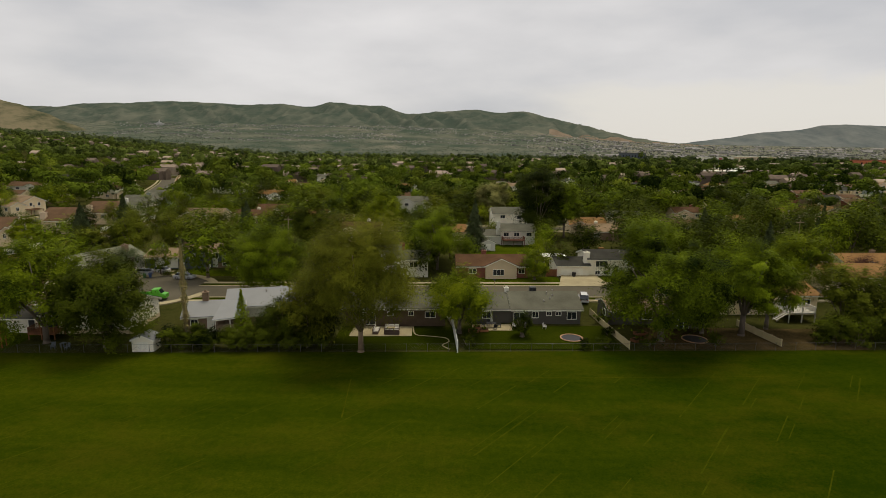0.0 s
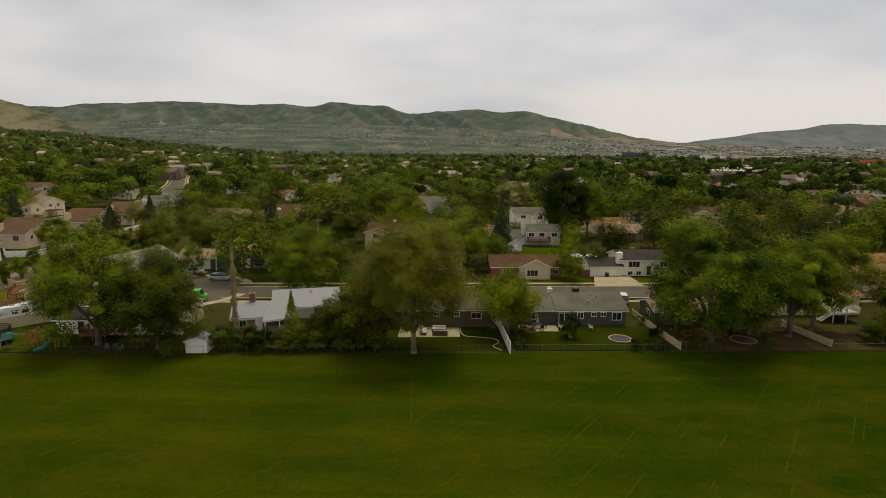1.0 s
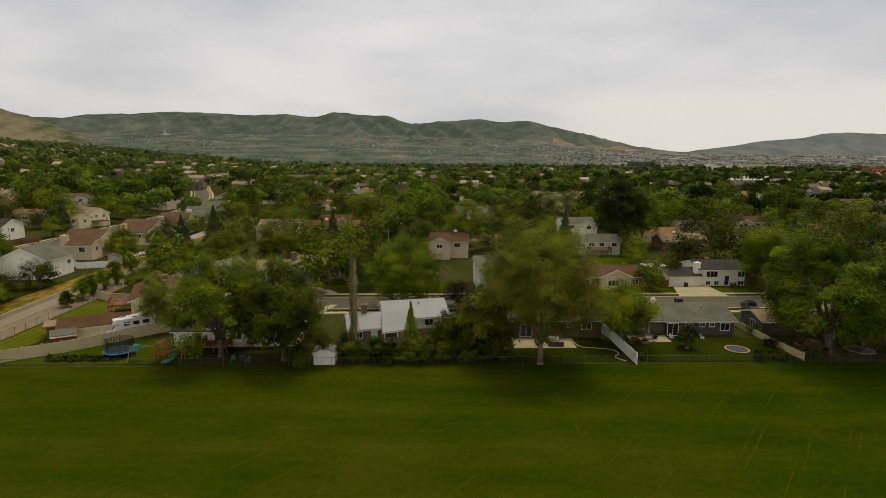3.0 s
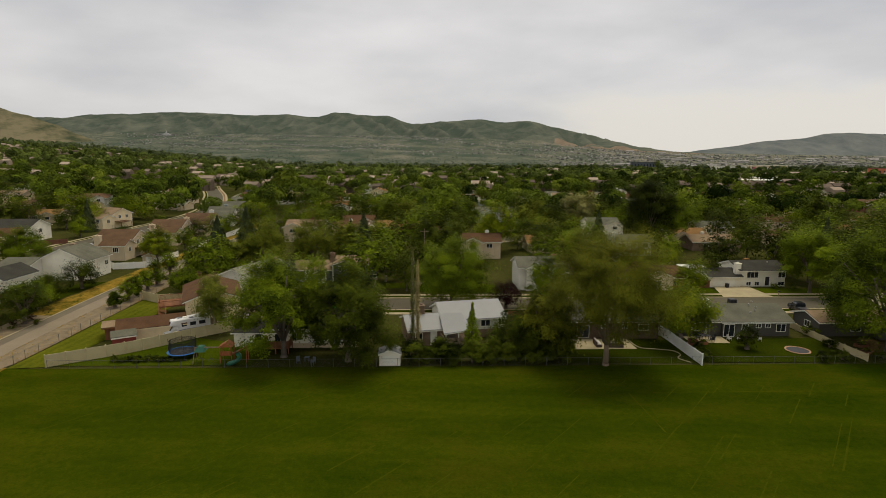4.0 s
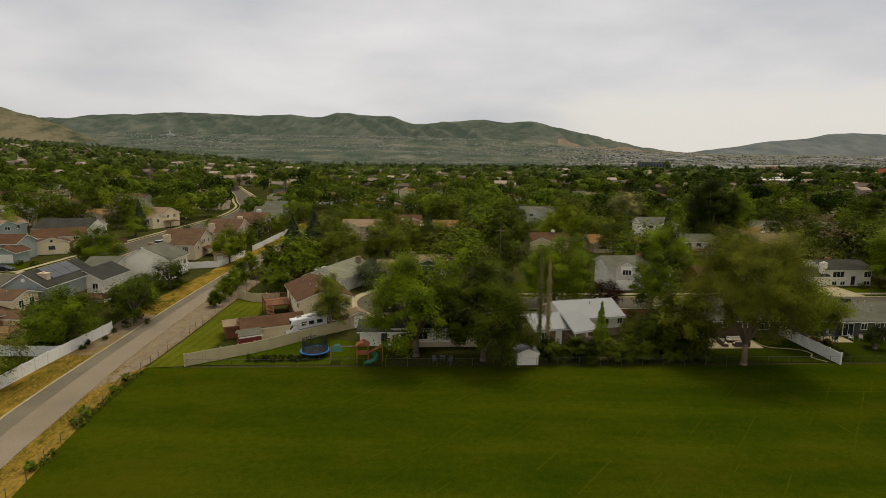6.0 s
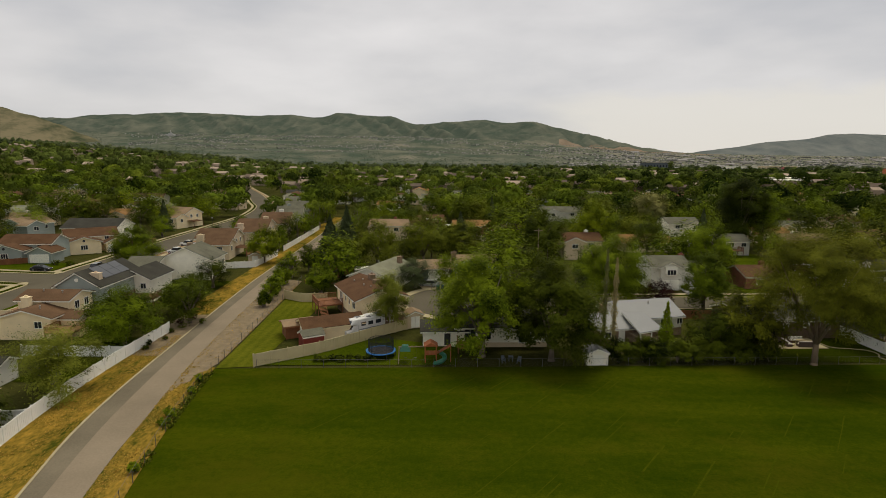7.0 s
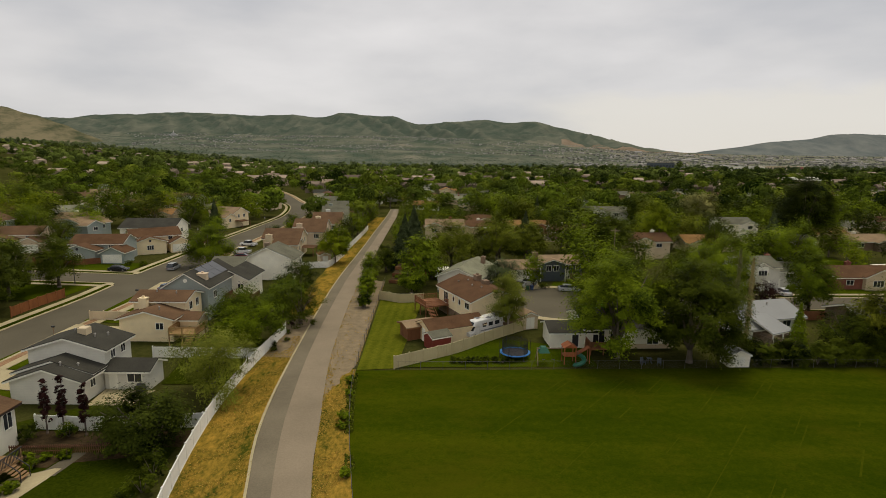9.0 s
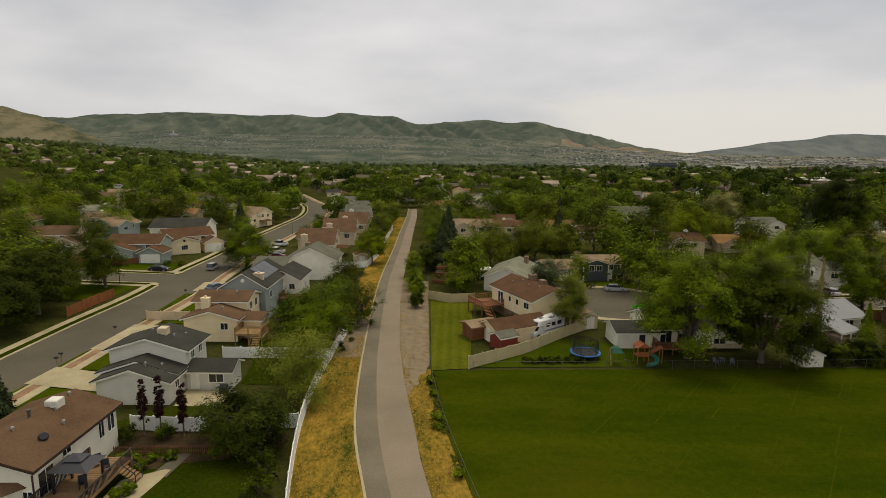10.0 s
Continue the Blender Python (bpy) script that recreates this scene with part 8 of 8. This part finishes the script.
def playset():
    p = thing("playset", pose(-64.8, 75.8, 0.03, 0, 0, 5), "cedar play tower with a swing beam and green slide", "playset")
    for x in (-0.8, 0.8):
        for y in (-0.7, 0.7):
            part("post", Shape().box(x - 0.06, y - 0.06, -0.05, x + 0.06, y + 0.06, 2.5), PLAYWOOD, p)
    part("platform", Shape().box(-0.86, -0.76, 1.15, 0.86, 0.76, 1.25), PLAYWOOD, p)
    part("roof", Shape().hull([(-1.0, -0.9, 2.45), (1.0, -0.9, 2.45), (1.0, 0.9, 2.45), (-1.0, 0.9, 2.45)], [(-0.05, -0.9, 3.0), (0.05, -0.9, 3.0), (0.05, 0.9, 3.0), (-0.05, 0.9, 3.0)]), PLAYWOOD, p)
    for i in range(8):
        part("slat", Shape().box(-0.8 + 0.2 * i, -0.79, 1.25, -0.65 + 0.2 * i, -0.76, 1.85), PLAYWOOD, p)
    part("swing_beam", Shape().box(-4.6, -0.06, 2.1, -0.86, 0.06, 2.25), TIMBER, p)
    part("swing_leg", Shape().tube((-4.5, 0, 2.2), (-4.6, -0.9, 0), 0.06, 0.06, 6).tube((-4.5, 0, 2.2), (-4.6, 0.9, 0), 0.06, 0.06, 6), TIMBER, p)
    for x in (-3.6, -2.2):
        part("swing", Shape().box(x - 0.22, -0.1, 0.5, x + 0.22, 0.1, 0.54).box(x - 0.22, -0.01, 0.54, x - 0.205, 0.01, 2.1).box(x + 0.205, -0.01, 0.54, x + 0.22, 0.01, 2.1), DARK, p)
    part("canopy", Shape().hull([(-4.4, -0.9, 1.75), (-2.9, -0.9, 1.75), (-2.9, 0.9, 1.75), (-4.4, 0.9, 1.75)], [(-4.0, -0.4, 2.45), (-3.3, -0.4, 2.45), (-3.3, 0.4, 2.45), (-4.0, 0.4, 2.45)]), paint("green_tarp", (0.02, 0.10, 0.06), 0.7), p, "faded green tarp")
    part("climbing_ramp", Shape().hull([(0.9, -0.5, 1.2), (2.9, -0.5, 2.3), (2.9, 0.5, 2.3), (0.9, 0.5, 1.2)], [(0.9, -0.5, 1.28), (2.9, -0.5, 2.38), (2.9, 0.5, 2.38), (0.9, 0.5, 1.28)]), PLAYWOOD, p)
    for y in (-0.45, 0.45):
        part("post", Shape().box(2.8, y - 0.05, -0.05, 2.9, y + 0.05, 2.35), PLAYWOOD, p)
    g = paint("slide_green", (0.02, 0.12, 0.07), 0.4)
    s = Shape()
    for i in range(15):
        a = math.pi * 1.35 * i / 14
        c = Vector((1.2 + 0.75 * math.sin(a), -0.8 + 0.8 * math.cos(a), 1.3 - 1.2 * i / 14))
        out = Vector((math.sin(a), math.cos(a), 0))
        s.v += [tuple(c + out * (0.33 * math.cos(q)) + Vector((0, 0, 0.33 * math.sin(q)))) for q in spaced(0, 2 * math.pi, 10)[:-1]]
        if i:
            s.f += [((i - 1) * 10 + k, (i - 1) * 10 + (k + 1) % 10, i * 10 + (k + 1) % 10, i * 10 + k) for k in range(10)]
    part("slide", s, g, p, "spiral green tube slide")


playset()


def chair(x, y, z, yaw, mat, label):
    c = thing("garden_chair", pose(x, y, z, 0, 0, yaw), label, "chair", "garden chairs")
    part("seat", Shape().soft(-0.27, -0.27, 0.36, 0.27, 0.27, 0.44, 0.02), mat, c)
    part("backrest", Shape().hull([(-0.26, 0.22, 0.44), (0.26, 0.22, 0.44), (0.26, 0.28, 0.44), (-0.26, 0.28, 0.44)], [(-0.26, 0.34, 0.95), (0.26, 0.34, 0.95), (0.26, 0.39, 0.95), (-0.26, 0.39, 0.95)]), mat, c)
    for dx in (-0.24, 0.24):
        for dy in (-0.24, 0.24):
            part("leg", Shape().box(dx - 0.025, dy - 0.025, -0.02, dx + 0.025, dy + 0.025, 0.36), mat, c)
        part("armrest", Shape().box(dx - 0.04, -0.25, 0.6, dx + 0.04, 0.25, 0.64).box(dx - 0.02, -0.24, 0.44, dx + 0.02, -0.2, 0.6), mat, c)


def table(x, y, z, w, d, mat, label, umbrella=None):
    t = thing("garden_table", pose(x, y, z), label, "table")
    part("tabletop", Shape().soft(-w / 2, -d / 2, 0.68, w / 2, d / 2, 0.74, 0.02), mat, t)
    for dx in (-w / 2 + 0.1, w / 2 - 0.1):
        for dy in (-d / 2 + 0.1, d / 2 - 0.1):
            part("leg", Shape().box(dx - 0.03, dy - 0.03, -0.02, dx + 0.03, dy + 0.03, 0.68), mat, t)
    if umbrella:
        part("umbrella_pole", Shape().tube((0, 0, 0), (0, 0, 2.6), 0.025, 0.025, 8), METAL, t)
        part("umbrella", Shape().tube((0, 0, 1.0), (0, 0, 2.5), 0.22, 0.05, 10), umbrella, t, "furled garden umbrella")


def sofa(x, y, z, yaw):
    s = thing("garden_sofa", pose(x, y, z, 0, 0, yaw), "brown wicker garden sofa with pale cushions", "sofa")
    wick = paint("wicker", (0.09, 0.06, 0.045), 0.8)
    cush = paint("pale_cushion", (0.55, 0.52, 0.46), 0.85)
    part("base", Shape().soft(-1.2, -0.45, 0, 1.2, 0.45, 0.36, 0.03), wick, s)
    part("backrest", Shape().soft(-1.2, 0.32, 0.36, 1.2, 0.45, 0.8, 0.03), wick, s)
    for k in range(3):
        part("cushion", Shape().soft(-1.1 + 0.74 * k, -0.42, 0.36, -0.4 + 0.74 * k, 0.28, 0.5, 0.05), cush, s)
        part("back_cushion", Shape().soft(-1.1 + 0.74 * k, 0.16, 0.5, -0.4 + 0.74 * k, 0.32, 0.86, 0.05), cush, s)


sofa(-6.6, 86.6, 0.1, 0)
sofa(-9.0, 85.4, 0.1, 90)
sofa(-6.4, 84.6, 0.1, 180)
table(-6.6, 85.6, 0.1, 1.2, 0.8, CONCRETE, "low pale garden table on the patio")
patch("patio_grey_house", [(6.5, 87.0), (13.0, 87.3), (13.0, 90.6), (6.5, 90.3)], CONCRETE, "pale concrete patio behind the house", "patio", 0.06)
table(9.6, 88.8, 0.1, 1.6, 0.9, DARK, "dark garden table with a furled umbrella", paint("umbrella_grey", (0.42, 0.42, 0.36), 0.8))
for dx, dy, a in ((-1.3, 0.0, 90), (1.3, 0.1, -90), (-0.4, 1.0, 0), (0.6, -1.1, 180)):
    chair(9.6 + dx, 88.8 + dy, 0.1, a, DARK, "dark metal garden chair at a table")
for dx, a in ((13.4, 30), (15.0, -20), (18.4, 60)):
    chair(dx, 88.6, 0.04, a, paint("pale_chair", (0.45, 0.43, 0.40)), "pale folding garden chair on the lawn")
chair(-54.4, 75.6, 0.04, 20, W_SLATE, "grey slatted garden chair under the maples")
chair(-52.2, 75.4, 0.04, -20, W_SLATE, "grey slatted garden chair under the maples")
table(-53.3, 76.2, 0.04, 0.7, 0.7, W_SLATE, "small grey garden table under the maples")
for x, y in ((-121.2, 44.4), (-122.4, 45.2), (-121.6, 41.9)):
    chair(x, y, 1.335, 40, DARK, "dark padded garden chair on the deck")


def grill(x, y, z, yaw=0):
    g = thing("barbecue", pose(x, y, z, 0, 0, yaw), "black barbecue grill on the patio", "barbecue")
    part("cart", Shape().box(-0.45, -0.28, 0.0, 0.45, 0.28, 0.8), DARK, g)
    part("lid", Shape().hull([(-0.42, -0.3, 0.82), (0.42, -0.3, 0.82), (0.42, 0.3, 0.82), (-0.42, 0.3, 0.82)], [(-0.42, -0.12, 1.2), (0.42, -0.12, 1.2), (0.42, 0.16, 1.2), (-0.42, 0.16, 1.2)]), DARK, g)
    part("side_shelf", Shape().box(0.45, -0.25, 0.76, 0.85, 0.25, 0.8).box(-0.85, -0.25, 0.76, -0.45, 0.25, 0.8), DARK, g)


grill(-118.9, 63.2, 0.08)
grill(-83.5, 104.6, 2.3)


def mailbox(x, y, yaw):
    m = thing("mailbox", pose(x, y, land(x, y) + 0.1, 0, 0, yaw), "dark mailbox on a timber post", "mailbox", "mailboxes")
    part("post", Shape().box(-0.06, -0.06, -0.1, 0.06, 0.06, 1.1), TIMBER, m)
    part("box", Shape().soft(-0.13, -0.26, 1.1, 0.13, 0.26, 1.36, 0.06), DARK, m)


for x, y in ((-145.1, 72.0), (-144.6, 70.4), (-145.0, 84.0), (-145.4, 108.0), (38.2, 118.0), (-66.6, 118.6), (12.0, 116.6)):
    mailbox(x, y, 90)


def street_lamp(x, y, h=6.0):
    l = thing("street_lamp", pose(x, y, land(x, y)), "dark post-top street lamp", "lamp", "street lamps")
    part("pole", Shape().tube((0, 0, -0.2), (0, 0, h), 0.08, 0.05, 8).tube((0, 0, 0), (0, 0, 0.5), 0.14, 0.11, 8), DARK, l)
    part("lantern", Shape().tube((0, 0, h), (0, 0, h + 0.5), 0.14, 0.22, 10), glass("lantern_glass", (0.45, 0.45, 0.42)), l)
    part("cap", Shape().tube((0, 0, h + 0.5), (0, 0, h + 0.65), 0.24, 0.08, 10), DARK, l)


for x, y in ((-163.8, 116.0), (-158.5, 163.0), (-150, 197), (-63.5, 124.0)):
    street_lamp(x, y)


def utility_pole(x, y, h):
    p = thing("utility_pole", pose(x, y, land(x, y)), "tall brown timber utility pole", "pole", "utility poles")
    part("pole", Shape().tube((0, 0, -0.3), (0, 0, h), 0.16, 0.11, 8), TIMBER, p)
    part("crossarm", Shape().box(-1.1, -0.06, h - 0.8, 1.1, 0.06, h - 0.66), TIMBER, p)
    for u in (-1.0, -0.4, 0.4, 1.0):
        part("insulator", Shape().tube((u, 0, h - 0.66), (u, 0, h - 0.5), 0.05, 0.04, 6), CONCRETE, p)


for x, y in ((2.0, 145.0), (60, 148), (-40, 142), (96, 150)):
    utility_pole(x, y, 11.0)


def gazebo(x, y, label):
    g = thing("gazebo", pose(x, y, land(x, y), 0, 0, 10), label, "gazebo")
    for a in (-1.4, 1.4):
        for b in (-1.4, 1.4):
            part("post", Shape().box(a - 0.06, b - 0.06, -0.1, a + 0.06, b + 0.06, 2.2), WHITE, g)
    part("canopy", Shape().hull([(-1.8, -1.8, 2.2), (1.8, -1.8, 2.2), (1.8, 1.8, 2.2), (-1.8, 1.8, 2.2)], [(-1.5, -1.5, 2.5), (1.5, -1.5, 2.5), (1.5, 1.5, 2.5), (-1.5, 1.5, 2.5)]), WHITE, g, "white fabric canopy")


gazebo(-84.0, 130.0, "white canopy shelter in a back garden")
gazebo(-65.0, 215.0, "white canopy shelter in a far garden")

# hedges and shrubs
hedge_rng = random.Random(5)
for x in spaced(-38.0, -16.0, 13):
    shrub(x + hedge_rng.uniform(-0.5, 0.5), fence_y(x) + 1.6 + hedge_rng.uniform(-0.3, 0.5), hedge_rng.uniform(2.2, 3.8), hedge_rng.uniform(1.3, 1.9), "dark", "dense dark shrub along the back fence", 1500)
for x in spaced(-81.0, -73.0, 7):
    shrub(x, 75.2 + 0.06 * (x + 80) + hedge_rng.uniform(-0.2, 0.2), 0.9, 0.75, "dark", "low clipped shrub in a row", 420, 0.14)
for x, y, hh in ((-104.0, 92, 1.0), (-106.6, 86.5, 0.8), (-105.8, 83.0, 0.7), (-107.0, 80.5, 0.9), (-106.4, 78.5, 0.8), (-107.4, 91, 1.1), (-106.8, 94, 1.3)):
    shrub(x - 1.4, y, hh, hh * 0.7, "plum" if hh > 1 else "dark", "low shrub in the gravel bed", 260, 0.12)
for y in (46.4, 55.5, 57.4, 63.6, 67.0):
    c = between(CHAIN, y, y + 0.01, 1)[0]
    shrub(c.x - 0.5 + hedge_rng.uniform(-0.3, 0.3), y, hedge_rng.uniform(0.6, 1.3), hedge_rng.uniform(0.4, 0.8), "maple", "wild shrub growing through the wire fence", 380, 0.16)
for x, y, hh in ((-118.0, 57.8, 1.3), (-113.4, 57.0, 1.6), (-124.0, 51.8, 1.6), (-120.3, 52.6, 1.5), (-119.6, 46.6, 1.0), (-118.8, 43.2, 0.9), (-119.4, 42.6, 0.7), (-121.0, 47.9, 0.8), (-119.4, 48.2, 0.7), (-122.2, 48.0, 0.9), (-117.9, 48.6, 0.8), (-114.0, 49.4, 0.7), (-106.6, 37.0, 1.4), (-107.2, 40.5, 2.0), (-107.6, 43.6, 1.7), (-108.2, 46.4, 2.2), (-106.0, 33.5, 1.2)):
    shrub(x, y, hh, hh * 0.8, "deep" if hh < 1.6 else "dark", "leafy green shrub in a back garden", 620, 0.14)
for x, y, hh in ((5.4, 80.2, 1.6), (6.4, 84, 1.2), (23.0, 79.8, 1.4), (26.2, 80.4, 1.6), (28.0, 86, 1.5), (28.6, 92, 1.8), (60, 84, 2.0), (65, 82.6, 2.6), (43, 81.5, 2.2), (33, 81.4, 1.5), (80, 84, 3.0), (86, 85, 3.0)):
    shrub(x, y, hh, hh * 0.85, "dark", "rounded shrub in a back garden", 520, 0.18)
for x, y in ((-61.0, 120.5), (9.0, 124.9), (15.5, 124.9), (42, 126.0), (46, 126.2), (-161, 137.6), (-164.5, 137.0), (-126, 143.0), (-81.4, 94.6), (-79.8, 92.4)):
    shrub(x, y, 1.3, 1.1, "dark", "rounded shrub against a house", 420, 0.16)

# tufts of dry and green grass on the verges and along the fences
TUFT = material("grass_tufts", (0.2, 0.15, 0.02), (0.44, 0.28, 0.06), scale=0.25, fine=5.0, rough=0.95, spec=0.0, island=0.7, leaf=True)
GREENTUFT = material("green_tufts", (0.016, 0.024, 0.002), (0.10, 0.115, 0.012), scale=0.25, fine=5.0, rough=0.95, spec=0.0, island=0.8)


def tufts(name, left, right, y0, y1, n, size, mat, label, edge=False):
    """Blades of grass standing between two lines; edge: gathered near the two lines."""
    a, b = between(left, y0, y1, 120), between(right, y0, y1, 120)
    k = rng.integers(0, len(a), n)
    u = rng.random(n)
    if edge:
        u = np.where(rng.random(n) < 0.5, u ** 3 * 0.5, 1 - u ** 3 * 0.5)
    ax, bx, ay = np.array([p.x for p in a]), np.array([p.x for p in b]), np.array([p.y for p in a])
    y = ay[k] + rng.uniform(-0.5, 0.5, n) * (y1 - y0) / 120
    x = ax[k] + (bx - ax)[k] * u
    keep = np.array([noise.noise((p * 0.35, q * 0.2, 4.0)) + 0.35 * noise.noise((p * 1.3, q * 1.1, 9.0)) > -0.08 for p, q in zip(x, y)])
    x, y = x[keep], y[keep]
    m = len(x)
    s = size * rng.uniform(0.5, 1.4, m)
    c = np.stack([x, y, np.array([land(p, q) for p, q in zip(x, y)]) + s * 0.55], axis=1)
    nn = unit(np.stack([rng.normal(size=m), rng.normal(size=m) - 0.6, rng.uniform(0.7, 1.8, m)], axis=1))
    tagged(new(name, leaf_mesh(name, c, nn, s, mat, 1.0, 0.6)), label, "grass", "", "stuff")


tufts("verge_grass", VFENCE, TRAIL_L, 28, 86, 14000, 0.085, TUFT, "dry and green grass tufts on the verge")
tufts("verge_grass_field_side", TRAIL_R, CHAIN, 20, 72, 9000, 0.085, TUFT, "dry grass tufts between trail and fence")
tufts("shoulder_weeds", TRAIL_R, CHAIN, 60, 124, 1600, 0.10, TUFT, "green weeds and grass on the gravel shoulder", edge=True)
tufts("fence_weeds", [p - Vector((0.5, 0)) for p in CHAIN], [p + Vector((0.45, 0)) for p in CHAIN], 20, 72, 3600, 0.14, GREENTUFT, "green weeds along the wire fence")


def planter(x, y, z, w, d, h, yaw=0.0):
    p = thing("planter", pose(x, y, z, 0, 0, yaw), "cedar planter box with small green plants", "planter")
    for a, b, c, e in ((-w / 2, -d / 2, w / 2, -d / 2 + 0.05), (-w / 2, d / 2 - 0.05, w / 2, d / 2), (-w / 2, -d / 2 + 0.05, -w / 2 + 0.05, d / 2 - 0.05), (w / 2 - 0.05, -d / 2 + 0.05, w / 2, d / 2 - 0.05)):
        part("board", Shape().box(a, b, 0.0, c, e, h), CEDAR, p)
    part("soil", Shape().box(-w / 2 + 0.05, -d / 2 + 0.05, 0.0, w / 2 - 0.05, d / 2 - 0.05, h - 0.06), BED, p)
    q, nn, s, tone = crown(h - 0.1, h + 0.45, min(w, d) * 0.45, 260, 14, 0.09)
    part("plants", leaf_mesh("plants", q, nn, s, GREENS["maple"], 1.0, 0.0, tone), None, p)


for x, y, w, d, yaw in ((6.6, 86.4, 1.6, 0.9, 10), (8.3, 86.7, 1.4, 0.8, 5), (7.2, 88.0, 1.2, 1.2, 0), (32.0, 83.5, 2.2, 1.2, 30), (33.4, 86.6, 2.0, 1.1, 20)):
    planter(x, y, 0.05, w, d, 0.4, yaw)


def bin_(x, y, colour, label):
    b = thing("wheelie_bin", pose(x, y, land(x, y) + 0.04, 0, 0, 20), label, "bin")
    m = paint("bin_" + colour[0], colour[1], 0.5)
    part("body", Shape().hull([(-0.24, -0.28, 0.08), (0.24, -0.28, 0.08), (0.24, 0.28, 0.08), (-0.24, 0.28, 0.08)], [(-0.3, -0.36, 1.0), (0.3, -0.36, 1.0), (0.3, 0.36, 1.0), (-0.3, 0.36, 1.0)]), m, b)
    part("lid", Shape().soft(-0.32, -0.38, 1.0, 0.32, 0.38, 1.07, 0.03), m, b)
    for u in (-0.27, 0.27):
        part("wheel", Shape().tube((u - 0.03, 0.26, 0.13), (u + 0.03, 0.26, 0.13), 0.13, 0.13, 10), RUBBER, b)


bin_(-65.2, 118.4, ("green", (0.03, 0.09, 0.04)), "dark green wheelie bin at the kerb")
bin_(-64.2, 118.8, ("blue", (0.03, 0.06, 0.16)), "blue wheelie bin at the kerb")
bin_(31.0, 126.0, ("black", (0.02, 0.02, 0.022)), "black wheelie bin beside a garage")


def terraces():
    """Timber retaining walls that step up a garden bank."""
    t = thing("terraced_bed", pose(-92.8, 123.4, land(-92.8, 123.4), 0, 0, -4), "brown timber terraces stepping up a garden bank", "terrace")
    for k in range(3):
        y0, z1 = 4.2 * k, 0.75 * (k + 1)
        part("soil", Shape().box(-3.3, y0 + 0.14, -0.1, 3.3, y0 + 4.2 if k < 2 else y0 + 7.0, z1 - 0.1), BED, t, "dark earth of the bed")
        for i in range(4):
            part("sleeper", Shape().soft(-3.4, y0 - 0.02 * (i % 2), z1 - 0.75 + 0.19 * i, 3.4, y0 + 0.14, z1 - 0.565 + 0.19 * i, 0.015), CEDAR, t)


terraces()
for x, y, hh, r in ((-94.6, 126.0, 0.9, 0.7), (-91.4, 126.6, 0.7, 0.6), (-93.0, 130.4, 0.8, 0.7)):
    s_ = shrub(x, y, hh, r, "maple", "low shrub on a garden terrace", 420, 0.14)
    s_.location.z += 0.65 if y < 128 else 1.4

tree(-164.8, 112.6, 11.0, 4.6, "dark", "leafy green corner tree on the lawn", 5500, 0.04, 0.2, 0.34, 60)
